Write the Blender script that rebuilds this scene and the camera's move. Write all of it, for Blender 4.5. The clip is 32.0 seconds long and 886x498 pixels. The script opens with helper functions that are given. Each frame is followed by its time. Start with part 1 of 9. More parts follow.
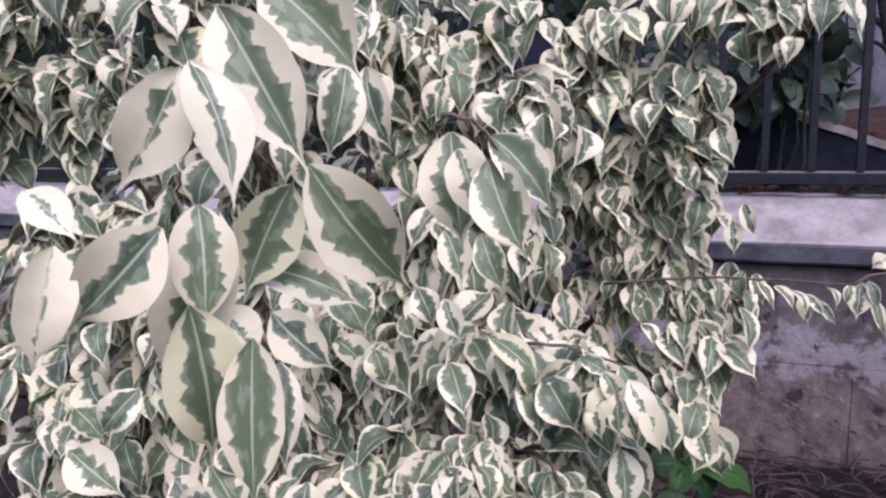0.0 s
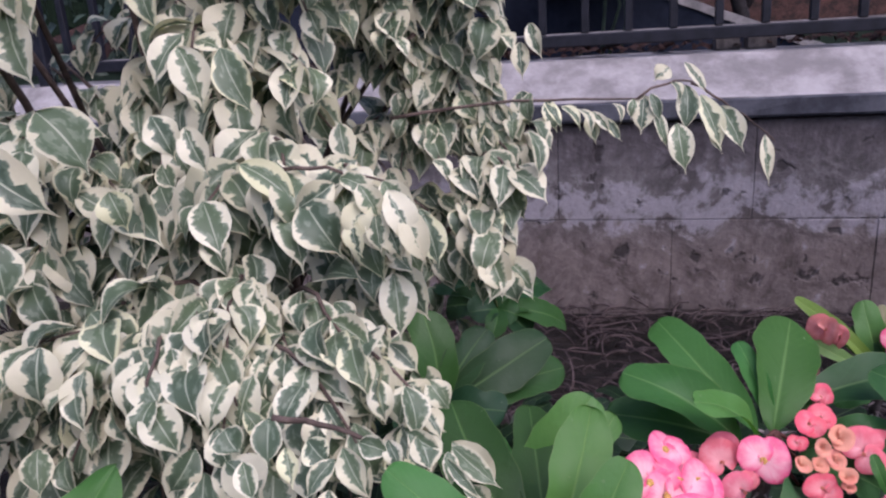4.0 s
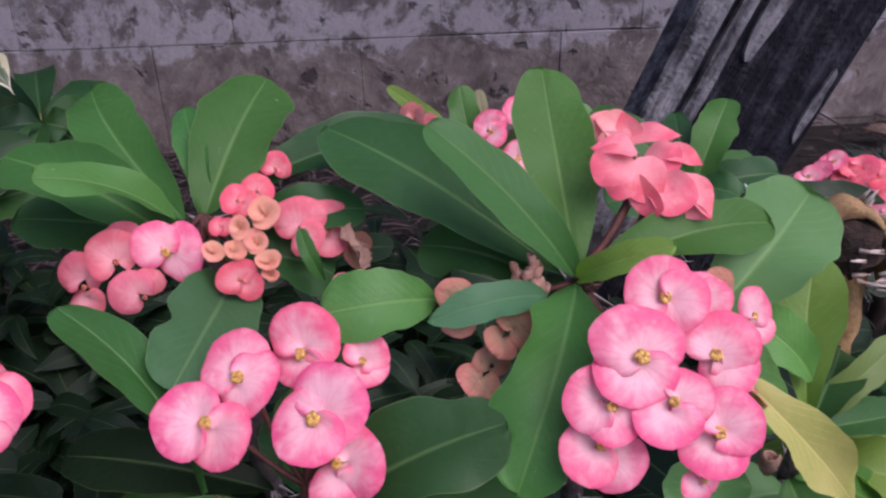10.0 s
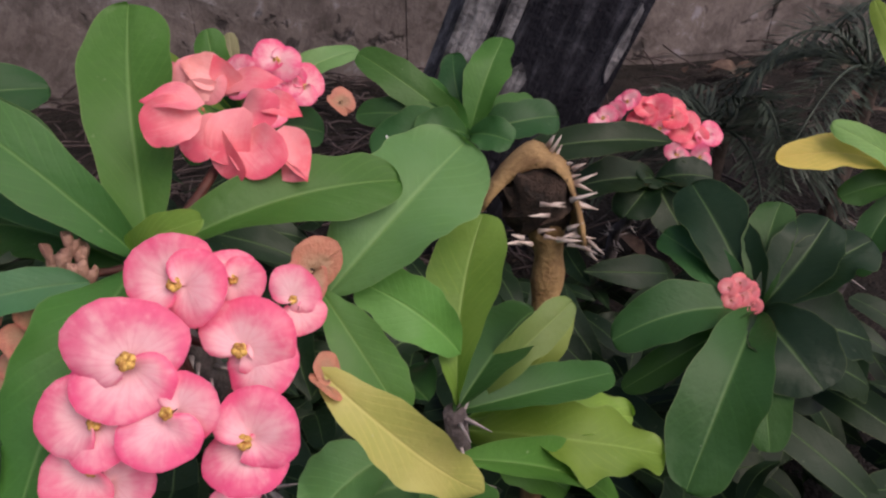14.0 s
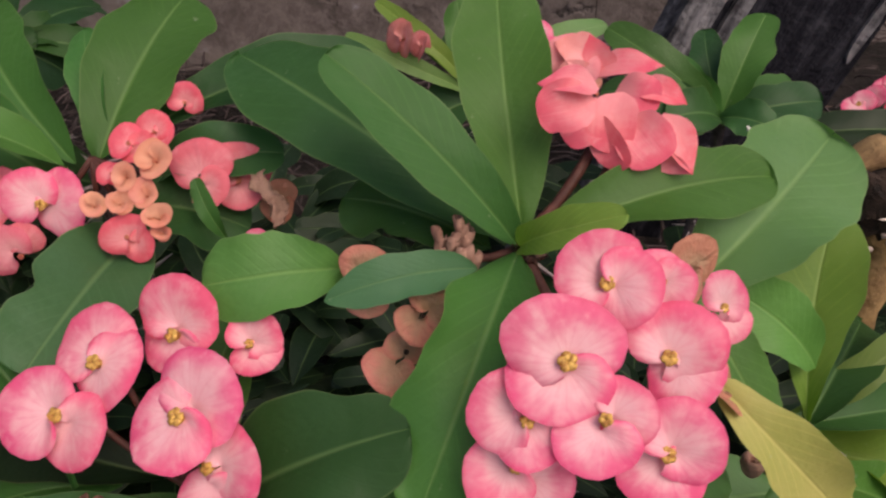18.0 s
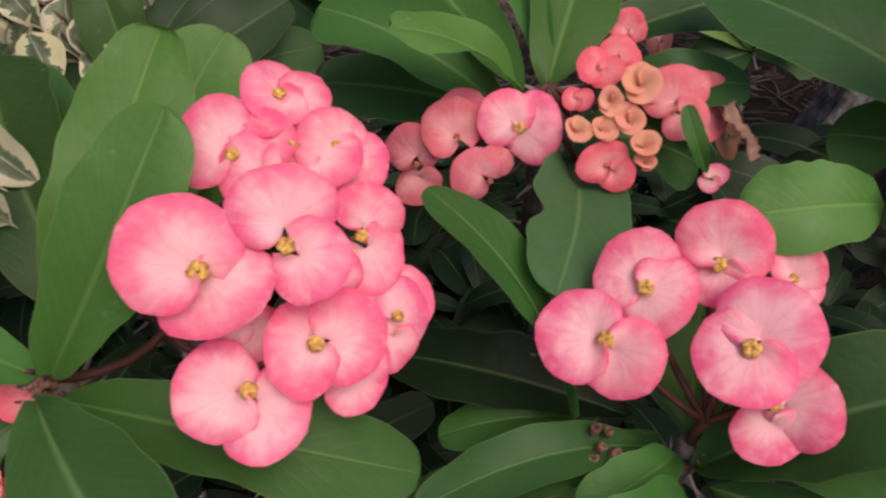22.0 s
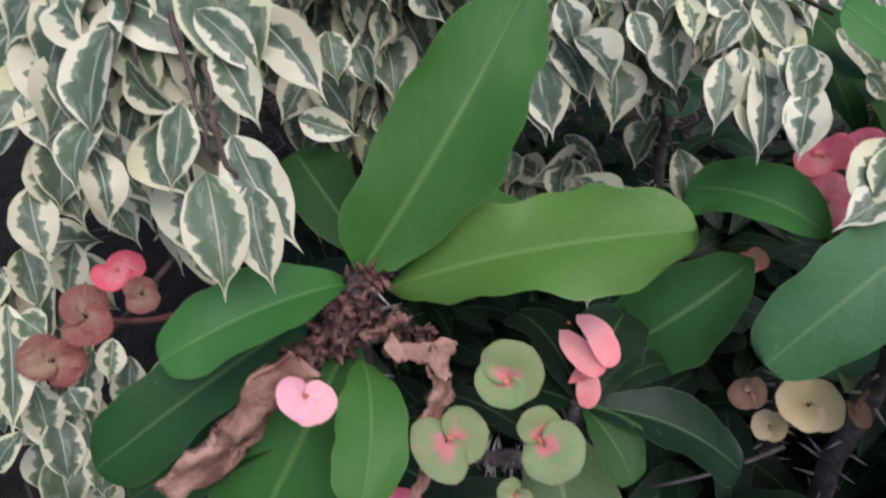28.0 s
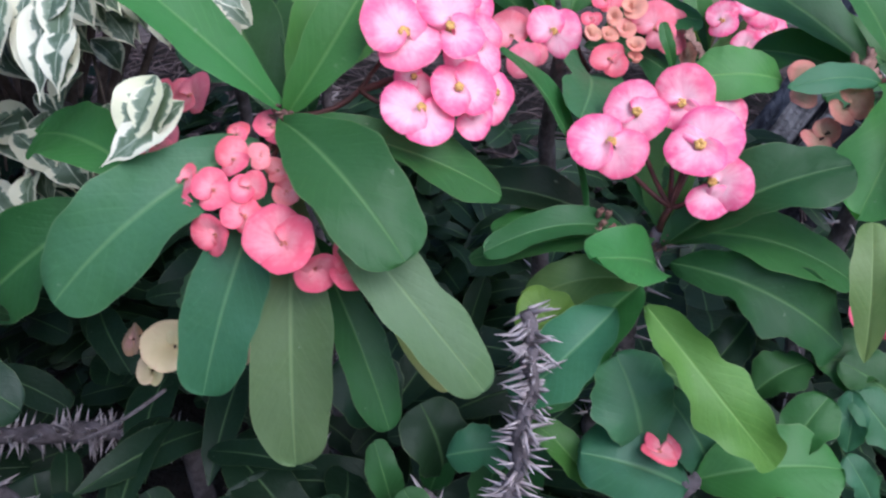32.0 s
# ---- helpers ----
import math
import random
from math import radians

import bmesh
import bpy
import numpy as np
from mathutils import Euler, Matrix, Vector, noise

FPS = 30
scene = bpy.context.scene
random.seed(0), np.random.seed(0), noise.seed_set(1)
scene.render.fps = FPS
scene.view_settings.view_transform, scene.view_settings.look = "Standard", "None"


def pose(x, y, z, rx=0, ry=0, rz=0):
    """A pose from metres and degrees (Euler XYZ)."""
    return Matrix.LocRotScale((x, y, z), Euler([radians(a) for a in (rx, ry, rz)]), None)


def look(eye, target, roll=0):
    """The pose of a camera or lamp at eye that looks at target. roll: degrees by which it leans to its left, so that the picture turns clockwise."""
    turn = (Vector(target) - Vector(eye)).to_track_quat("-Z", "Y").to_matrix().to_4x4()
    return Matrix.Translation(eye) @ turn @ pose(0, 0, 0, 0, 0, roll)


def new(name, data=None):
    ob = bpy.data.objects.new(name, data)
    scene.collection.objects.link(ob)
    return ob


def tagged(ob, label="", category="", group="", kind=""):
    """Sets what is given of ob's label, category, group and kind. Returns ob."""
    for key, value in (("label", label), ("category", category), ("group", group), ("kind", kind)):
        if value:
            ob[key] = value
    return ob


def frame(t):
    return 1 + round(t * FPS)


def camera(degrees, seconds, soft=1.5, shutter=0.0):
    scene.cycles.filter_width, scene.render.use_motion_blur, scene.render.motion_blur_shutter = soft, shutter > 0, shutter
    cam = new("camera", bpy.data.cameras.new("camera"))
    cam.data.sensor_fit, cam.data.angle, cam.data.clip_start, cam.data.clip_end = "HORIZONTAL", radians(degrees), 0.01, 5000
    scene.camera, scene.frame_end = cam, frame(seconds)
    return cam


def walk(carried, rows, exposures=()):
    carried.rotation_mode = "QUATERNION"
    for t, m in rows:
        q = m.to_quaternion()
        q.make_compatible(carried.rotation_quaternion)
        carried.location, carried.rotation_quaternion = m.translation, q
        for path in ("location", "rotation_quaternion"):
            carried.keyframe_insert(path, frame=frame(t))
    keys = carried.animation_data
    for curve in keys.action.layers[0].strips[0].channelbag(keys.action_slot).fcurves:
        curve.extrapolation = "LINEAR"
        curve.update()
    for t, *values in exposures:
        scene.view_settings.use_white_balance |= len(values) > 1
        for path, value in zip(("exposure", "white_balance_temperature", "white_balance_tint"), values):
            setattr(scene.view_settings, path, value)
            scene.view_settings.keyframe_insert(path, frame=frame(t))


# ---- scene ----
cam = camera(61.3, 32.0, soft=2.3, shutter=0.25)
METRES, EYE, TILT, LEAN, TURN = 1.5, 0.8, -9.0, 1.0, 23.0
ROWS = [
    (0.0, 0.0, 0.0, 0.0, 0.0, 0.0, -0.0),
    (0.5, 0.0044, 0.0055, -0.007, -1.52, -1.54, 0.56),
    (1.0, 0.0083, 0.0094, -0.0137, -2.93, -2.6, 0.84),
    (1.5, 0.0135, 0.0137, -0.0198, -4.0, -4.1, 1.41),
    (2.0, 0.0196, 0.0174, -0.025, -5.31, -5.07, 2.08),
    (2.5, 0.0264, 0.0208, -0.0297, -6.46, -5.81, 2.84),
    (4.5, 0.0622, 0.0329, -0.0488, -11.94, -8.01, 4.38),
    (5.0, 0.0746, 0.0352, -0.053, -13.24, -8.26, 4.68),
    (5.5, 0.0887, 0.0389, -0.0573, -15.16, -8.62, 5.19),
    (6.0, 0.1023, 0.0425, -0.0626, -16.84, -9.21, 5.16),
    (6.5, 0.1157, 0.0465, -0.0676, -18.63, -9.93, 4.98),
    (7.0, 0.1294, 0.0504, -0.0723, -20.26, -10.54, 4.7),
    (7.5, 0.1436, 0.0531, -0.0771, -21.38, -11.32, 4.62),
    (8.0, 0.158, 0.0558, -0.0834, -22.69, -12.19, 4.6),
    (8.5, 0.1724, 0.0574, -0.0894, -23.22, -13.61, 5.05),
    (9.0, 0.1874, 0.0615, -0.0971, -24.76, -15.55, 4.8),
    (9.5, 0.2009, 0.0646, -0.1057, -25.83, -17.72, 4.39),
    (10.0, 0.2151, 0.0668, -0.1127, -27.32, -19.7, 4.33),
    (10.5, 0.2284, 0.067, -0.1192, -28.26, -21.36, 4.14),
    (11.0, 0.2412, 0.0665, -0.1241, -29.21, -22.64, 3.89),
    (11.5, 0.2547, 0.0652, -0.1263, -30.44, -23.69, 4.17),
    (12.0, 0.2682, 0.0627, -0.1274, -31.51, -24.08, 4.33),
    (12.5, 0.2814, 0.0591, -0.1282, -32.14, -24.37, 4.23),
    (13.0, 0.2947, 0.0558, -0.1283, -33.31, -24.37, 3.94),
    (13.5, 0.3066, 0.0516, -0.1274, -33.83, -24.34, 4.17),
    (15.5, 0.3239, 0.0526, -0.1235, -33.69, -24.28, 5.38),
    (16.0, 0.3155, 0.06, -0.1229, -32.06, -24.59, 5.48),
    (16.5, 0.3023, 0.0684, -0.1208, -29.52, -24.58, 5.64),
    (17.0, 0.2882, 0.0764, -0.1183, -27.21, -24.43, 5.57),
    (17.5, 0.2755, 0.0831, -0.1175, -25.01, -24.71, 5.31),
    (18.0, 0.2651, 0.09, -0.1196, -23.5, -25.71, 5.0),
    (18.5, 0.2546, 0.0963, -0.1246, -21.65, -27.22, 4.16),
    (19.0, 0.2451, 0.1022, -0.1282, -20.15, -28.63, 4.04),
    (19.5, 0.2359, 0.1083, -0.1299, -19.31, -29.66, 4.22),
    (20.0, 0.2257, 0.1147, -0.1311, -18.63, -30.12, 4.09),
    (20.5, 0.2136, 0.1205, -0.13, -18.15, -29.98, 4.77),
    (21.0, 0.2001, 0.1259, -0.1277, -17.85, -29.55, 5.3),
    (21.5, 0.1835, 0.1298, -0.1252, -17.93, -28.47, 5.22),
    (22.0, 0.1629, 0.132, -0.1234, -17.53, -27.33, 4.86),
    (22.5, 0.1381, 0.1341, -0.1238, -16.71, -26.72, 3.98),
    (23.0, 0.1103, 0.1352, -0.1236, -15.43, -27.05, 3.35),
    (23.5, 0.0797, 0.1347, -0.1229, -14.28, -26.99, 3.25),
    (24.0, 0.0505, 0.1351, -0.1215, -14.33, -26.86, 3.29),
    (24.5, 0.0227, 0.1328, -0.1196, -13.53, -25.9, 3.47),
    (25.0, -0.0047, 0.1284, -0.1159, -12.7, -24.74, 3.87),
    (25.5, -0.0294, 0.1212, -0.1107, -11.51, -23.73, 4.6),
    (27.5, -0.0819, 0.0853, -0.1189, -8.98, -19.43, 4.13),
    (28.0, -0.0736, 0.0799, -0.1333, -8.95, -21.92, 2.49),
    (28.5, -0.0609, 0.0735, -0.1446, -9.23, -23.75, 1.88),
    (29.0, -0.0423, 0.0685, -0.1496, -12.01, -23.69, 1.35),
    (29.5, -0.0184, 0.0622, -0.1487, -14.96, -23.71, 1.88),
    (30.0, 0.0054, 0.0555, -0.1468, -17.35, -23.08, 1.82),
    (30.5, 0.0275, 0.0485, -0.1443, -18.28, -22.11, 1.75),
    (31.0, 0.0478, 0.0432, -0.1443, -19.3, -21.55, 1.74),
    (31.5, 0.0681, 0.0368, -0.1476, -19.41, -21.58, 1.19),
    (32.0, 0.0897, 0.0298, -0.1538, -19.29, -22.29, 0.44),
]
EXPOSURES = [(0.0, 0.84, 5850, 32), (2.5, 0.72, 5850, 31), (5.0, 0.62, 5800, 28), (7.0, 0.72, 5800, 28), (9.0, 0.60, 5900, 29), (11.0, 0.52, 6000, 27), (13.5, 0.42, 6700, 20), (17.0, 0.32, 7300, 17), (20.0, 0.37, 7200, 21), (22.0, 0.34, 7300, 20), (23.0, 0.28, 7900, 13), (24.0, 0.46, 8200, -2), (25.5, 0.72, 7600, -3), (27.5, 0.40, 6200, 13), (28.5, 0.76, 5700, 21), (29.0, 1.08, 5600, 27), (30.0, 1.42, 5400, 32), (32.0, 0.90, 5250, 15)]
walk(cam, [(t, pose(0, 0, EYE, TILT, LEAN, TURN) @ pose(METRES * x, METRES * y, METRES * z, 90 + pitch, roll, yaw)) for t, x, y, z, yaw, pitch, roll in ROWS], EXPOSURES)

# ---- light: late, thinly overcast daylight from above and behind the camera ----
world = bpy.data.worlds.new("sky")
scene.world = world
world.use_nodes = True
SUN_UP, SUN_ROUND = 54.0, 140.0
wn = world.node_tree
sky = wn.nodes.new("ShaderNodeTexSky")
sky.sky_type, sky.sun_disc = "NISHITA", False
sky.sun_elevation, sky.sun_rotation = radians(SUN_UP), radians(SUN_ROUND)
sky.air_density, sky.dust_density, sky.ozone_density = 1.0, 4.0, 1.0
wn.nodes["Background"].inputs["Strength"].default_value = 0.12
wn.links.new(sky.outputs["Color"], wn.nodes["Background"].inputs["Color"])
sun = new("sun", bpy.data.lights.new("sun", "SUN"))
sun.data.energy, sun.data.angle, sun.data.color = 1.3, radians(50), (1.0, 0.96, 0.9)
sun.matrix_world = look((0, 0, 0), (-math.sin(radians(SUN_ROUND)) * math.cos(radians(SUN_UP)), -math.cos(radians(SUN_ROUND)) * math.cos(radians(SUN_UP)), -math.sin(radians(SUN_UP))))

# ---- materials ----
class Nodes:
    """A short way to wire shader nodes."""

    def __init__(self, name):
        self.mat = bpy.data.materials.new(name)
        self.mat.use_nodes = True
        self.tree = self.mat.node_tree
        self.bsdf = self.tree.nodes["Principled BSDF"]
        self.out = self.tree.nodes["Material Output"]

    def add(self, kind, **sockets):
        n = self.tree.nodes.new(kind)
        for k, v in sockets.items():
            self.put(n.inputs[k.replace("_", " ")], v)
        return n

    def put(self, socket, v):
        if isinstance(v, bpy.types.NodeSocket):
            self.tree.links.new(v, socket)
        elif isinstance(v, tuple) and len(v) == 3 and socket.type == "RGBA":
            socket.default_value = (*v, 1)
        else:
            socket.default_value = v

    def math(self, op, a, b=0.0, c=0.0, clamp=False):
        n = self.tree.nodes.new("ShaderNodeMath")
        n.operation, n.use_clamp = op, clamp
        for s, v in zip(n.inputs, (a, b, c)):
            self.put(s, v)
        return n.outputs[0]

    def step(self, x, lo, hi, a=0.0, b=1.0):
        n = self.tree.nodes.new("ShaderNodeMapRange")
        n.interpolation_type = "SMOOTHSTEP"
        for s, v in zip(n.inputs, (x, lo, hi, a, b)):
            self.put(s, v)
        return n.outputs[0]

    def mix(self, f, a, b, blend="MIX"):
        n = self.tree.nodes.new("ShaderNodeMix")
        n.data_type, n.blend_type = "RGBA", blend
        self.put(n.inputs[0], f)
        self.put(n.inputs[6], a)
        self.put(n.inputs[7], b)
        return n.outputs[2]

    def noise(self, vector, scale, detail=3.0, rough=0.55):
        n = self.add("ShaderNodeTexNoise", Scale=scale, Detail=detail, Roughness=rough)
        self.put(n.inputs["Vector"], vector)
        return n.outputs["Fac"]

    def place(self):
        return self.tree.nodes.new("ShaderNodeNewGeometry").outputs["Position"]

    def bump(self, height, strength, distance):
        n = self.add("ShaderNodeBump", Height=height, Strength=strength, Distance=distance)
        self.put(self.bsdf.inputs["Normal"], n.outputs[0])
        return n.outputs[0]

    def uv(self):
        n = self.tree.nodes.new("ShaderNodeSeparateXYZ")
        self.tree.links.new(self.tree.nodes.new("ShaderNodeUVMap").outputs[0], n.inputs[0])
        return n.outputs[0], n.outputs[1]

    def vec(self, x, y, z=0.0):
        return self.add("ShaderNodeCombineXYZ", X=x, Y=y, Z=z).outputs[0]

    def thin(self, colour, amount):
        """Lets light through a leaf or petal."""
        tr = self.add("ShaderNodeBsdfTranslucent", Color=colour)
        m = self.add("ShaderNodeMixShader", Fac=amount)
        self.tree.links.new(self.bsdf.outputs[0], m.inputs[1])
        self.tree.links.new(tr.outputs[0], m.inputs[2])
        self.tree.links.new(m.outputs[0], self.out.inputs["Surface"])


def chance(n):
    """A random number for each object and each loose piece."""
    ob = n.tree.nodes.new("ShaderNodeObjectInfo").outputs["Random"]
    isl = n.tree.nodes.new("ShaderNodeNewGeometry").outputs["Random Per Island"]
    return n.math("FRACT", n.math("ADD", ob, n.math("MULTIPLY", isl, 7.31)))


def make_spurge_leaf():
    n = Nodes("spurge leaf")
    u, v = n.uv()
    tint = n.tree.nodes.new("ShaderNodeObjectInfo").outputs["Color"]
    r = chance(n)
    d = n.math("ABSOLUTE", n.math("SUBTRACT", u, 0.5))
    rib = n.step(d, n.math("MULTIPLY_ADD", v, -0.045, 0.066), 0.002, 0.0, 1.0)
    # side veins, bowed towards the tip
    vein = n.math("SINE", n.math("MULTIPLY", n.math("SUBTRACT", v, n.math("MULTIPLY", d, 0.55)), n.math("MULTIPLY_ADD", r, 30.0, 62.0)))
    vein = n.step(n.math("MULTIPLY_ADD", n.noise(n.place(), 90.0, 3.0), 1.1, n.math("SUBTRACT", vein, 0.3)), 0.95, 1.3, 0.0, 1.0)
    pos = n.place()
    big = n.noise(pos, 34.0, 3.0)
    fine = n.noise(pos, 260.0, 4.0)
    c = n.mix(n.step(big, 0.35, 0.7), tint, n.mix(1.0, tint, (0.80, 0.90, 0.72), "MULTIPLY"))
    c = n.mix(n.math("MULTIPLY", n.step(r, 0.0, 1.0), 0.35), c, n.mix(1.0, tint, (1.25, 1.15, 0.8), "MULTIPLY"))
    c = n.mix(n.math("MULTIPLY", fine, 0.22), c, n.mix(1.0, tint, (1.5, 1.45, 1.5), "MULTIPLY"))
    c = n.mix(n.math("MULTIPLY", n.math("MULTIPLY", vein, n.step(big, 0.40, 0.62)), 0.23), c, n.mix(1.0, tint, (1.6, 1.45, 1.4), "MULTIPLY"))
    c = n.mix(n.math("MULTIPLY", rib, 0.50), c, n.mix(0.5, n.mix(1.0, tint, (2.4, 1.9, 2.0), "MULTIPLY"), (0.20, 0.32, 0.12)))
    # dry specks, scratches and a pale, thickened margin
    spots = n.step(n.noise(pos, 170.0, 4.0), 0.69, 0.80)
    c = n.mix(n.math("MULTIPLY", spots, 0.34), c, (0.36, 0.39, 0.30))
    c = n.mix(n.step(d, 0.480, 0.499, 0.0, 0.22), c, (0.26, 0.32, 0.14))
    wear = n.step(n.noise(pos, 52.0, 4.0, 0.7), 0.60, 0.74)
    c = n.mix(n.math("MULTIPLY", wear, 0.15), c, n.mix(1.0, tint, (2.0, 1.7, 1.9), "MULTIPLY"))
    n.put(n.bsdf.inputs["Base Color"], c)
    n.put(n.bsdf.inputs["Roughness"], n.math("MULTIPLY_ADD", big, 0.34, 0.33))
    n.put(n.bsdf.inputs["Specular IOR Level"], 0.27)
    h = n.math("ADD", n.math("MULTIPLY", vein, -0.12), n.math("ADD", n.math("MULTIPLY", rib, -1.2), n.math("MULTIPLY_ADD", n.noise(pos, 90.0, 3.0), 2.2, n.math("MULTIPLY", fine, 0.6))))
    n.bump(h, 0.42, 0.0010)
    n.thin(n.mix(1.0, c, (1.5, 1.9, 0.7), "MULTIPLY"), 0.22)
    return n.mat


def make_fig_leaf():
    n = Nodes("variegated fig leaf")
    u, v = n.uv()
    r = chance(n)
    d = n.math("MULTIPLY", n.math("ABSOLUTE", n.math("SUBTRACT", u, 0.5)), 2.0)
    side = n.math("SIGN", n.math("SUBTRACT", u, 0.5))
    key = n.math("MULTIPLY_ADD", r, 61.0, n.math("MULTIPLY", side, 9.0))
    # jagged edge between the green middle and the cream margin, tooth by tooth along the side veins
    q = n.math("MULTIPLY_ADD", v, n.math("MULTIPLY_ADD", r, 4.0, 6.5), n.math("MULTIPLY", d, -1.3))
    q = n.math("ADD", q, n.math("MULTIPLY", n.noise(n.vec(n.math("MULTIPLY", v, 3.0), key), 2.0, 2.0), 1.6))
    tooth = n.add("ShaderNodeTexWhiteNoise", Vector=n.vec(n.math("FLOOR", q), key)).outputs["Value"]
    slow = n.noise(n.vec(n.math("MULTIPLY", v, 2.4), key), 1.5, 2.0)
    small = n.noise(n.vec(n.math("MULTIPLY", v, 16.0), n.math("MULTIPLY", d, 5.0), key), 1.5, 2.0)
    edge = n.math("MULTIPLY_ADD", n.math("SUBTRACT", tooth, 0.5), 0.30, 0.62)
    edge = n.math("MULTIPLY_ADD", n.math("SUBTRACT", n.math("FRACT", q), 0.5), -0.13, edge)
    edge = n.math("MULTIPLY_ADD", n.math("SUBTRACT", slow, 0.5), 1.0, edge)
    edge = n.math("MULTIPLY_ADD", n.math("SUBTRACT", small, 0.5), 0.16, edge)
    edge = n.math("SUBTRACT", edge, n.step(v, 0.78, 1.0, 0.0, 0.60))
    edge = n.math("ADD", edge, n.math("MULTIPLY", n.math("SUBTRACT", n.math("FRACT", n.math("MULTIPLY", r, 3.7)), 0.5), 0.55))
    share = n.add("ShaderNodeSeparateColor", Color=n.tree.nodes.new("ShaderNodeObjectInfo").outputs["Color"]).outputs[0]
    edge = n.math("SUBTRACT", edge, n.math("SUBTRACT", 1.0, share))
    edge = n.math("MINIMUM", edge, n.math("MULTIPLY_ADD", small, 0.10, 0.84))
    green = n.step(d, n.math("ADD", edge, 0.03), n.math("SUBTRACT", edge, 0.03))
    patch = n.noise(n.vec(n.math("MULTIPLY", d, 1.6), n.math("MULTIPLY", v, 2.6), key), 1.9, 2.0)
    pos = n.place()
    fine = n.noise(pos, 320.0, 3.0)
    deep = n.mix(r, (0.062, 0.096, 0.060), (0.112, 0.158, 0.086))
    grey = n.mix(r, (0.24, 0.29, 0.22), (0.31, 0.36, 0.26))
    g = n.mix(n.step(patch, 0.54, 0.62, 0.0, 0.42), deep, grey)
    g = n.mix(n.step(n.math("SUBTRACT", edge, d), 0.22, 0.0, 0.0, 0.45), g, grey)
    g = n.mix(n.step(d, 0.055, 0.02, 0.0, 0.8), g, (0.40, 0.44, 0.33))
    cream = n.mix(n.math("FRACT", n.math("MULTIPLY", r, 5.7)), (0.61, 0.58, 0.42), (0.71, 0.685, 0.53))
    cream = n.mix(n.step(n.math("FRACT", n.math("MULTIPLY", r, 13.1)), 0.80, 1.0, 0.0, 0.45), cream, (0.70, 0.71, 0.38))
    cream = n.mix(n.step(slow, 0.62, 0.40, 0.0, 0.35), cream, n.mix(1.0, cream, (0.80, 0.82, 0.74), "MULTIPLY"))
    c = n.mix(green, cream, g)
    c = n.mix(n.math("MULTIPLY", fine, 0.22), c, n.mix(1.0, c, (0.7, 0.7, 0.66), "MULTIPLY"))
    n.put(n.bsdf.inputs["Base Color"], c)
    n.put(n.bsdf.inputs["Roughness"], 0.42)
    n.put(n.bsdf.inputs["Specular IOR Level"], 0.35)
    n.bump(n.math("ADD", fine, n.step(d, 0.07, 0.0, 0.0, -1.5)), 0.25, 0.0006)
    n.thin(n.mix(1.0, c, (1.1, 1.15, 0.7), "MULTIPLY"), 0.13)
    return n.mat


def make_bract(name="flower bract", inner=(0.95, 0.70, 0.71), share=0.66, lo=0.18, hi=1.12, crease=0.22):
    n = Nodes(name)
    u, v = n.uv()
    tint = n.tree.nodes.new("ShaderNodeObjectInfo").outputs["Color"]
    r = chance(n)
    streak = n.noise(n.vec(n.math("MULTIPLY", u, 26.0), n.math("MULTIPLY_ADD", v, 1.3, n.math("MULTIPLY", r, 30.0))), 1.0, 3.0, 0.6)
    big = n.noise(n.place(), 75.0, 3.0)
    pale = n.mix(share, tint, inner)
    t = n.math("ADD", n.math("MULTIPLY_ADD", n.math("SUBTRACT", streak, 0.5), 0.34, v), n.math("MULTIPLY", n.math("SUBTRACT", big, 0.5), 1.5))
    c = n.mix(n.step(t, lo, hi), pale, tint)
    c = n.mix(n.step(v, 0.90, 1.0, 0.0, 0.40), c, n.mix(1.0, tint, (0.85, 0.62, 0.72), "MULTIPLY"))
    vein = n.math("SINE", n.math("MULTIPLY_ADD", n.noise(n.vec(n.math("MULTIPLY", u, 9.0), v, r), 2.0, 2.0), 9.0, n.math("MULTIPLY", u, 120.0)))
    c = n.mix(n.step(vein, 0.55, 1.0, 0.0, 0.13), c, n.mix(1.0, tint, (0.92, 0.75, 0.85), "MULTIPLY"))
    blot = n.noise(n.place(), 210.0, 3.0)
    c = n.mix(n.step(blot, 0.50, 0.75, 0.0, 0.45), c, n.mix(0.5, c, inner))
    c = n.mix(n.step(blot, 0.44, 0.28, 0.0, 0.22), c, n.mix(1.0, c, (0.88, 0.66, 0.70), "MULTIPLY"))
    n.put(n.bsdf.inputs["Base Color"], c)
    n.put(n.bsdf.inputs["Roughness"], 0.5)
    n.put(n.bsdf.inputs["Specular IOR Level"], 0.25)
    n.bump(n.math("ADD", n.math("ADD", streak, big), n.math("MULTIPLY", blot, 3.0 * crease)), crease, 0.0012)
    n.thin(c, 0.25)
    return n.mat


def make_plain(name, a, b, scale, rough, bump=0.3, dist=0.001, metal=0.0, spec=0.3):
    n = Nodes(name)
    pos = n.place()
    f = n.noise(pos, scale, 5.0, 0.65)
    g = n.noise(pos, scale * 7.3, 3.0)
    c = n.mix(n.step(f, 0.32, 0.68), a, b)
    c = n.mix(n.math("MULTIPLY", g, 0.35), c, n.mix(1.0, c, (0.55, 0.55, 0.55), "MULTIPLY"))
    n.put(n.bsdf.inputs["Base Color"], c)
    n.put(n.bsdf.inputs["Roughness"], rough)
    n.put(n.bsdf.inputs["Metallic"], metal)
    n.put(n.bsdf.inputs["Specular IOR Level"], spec)
    n.bump(n.math("ADD", f, g), bump, dist)
    return n.mat


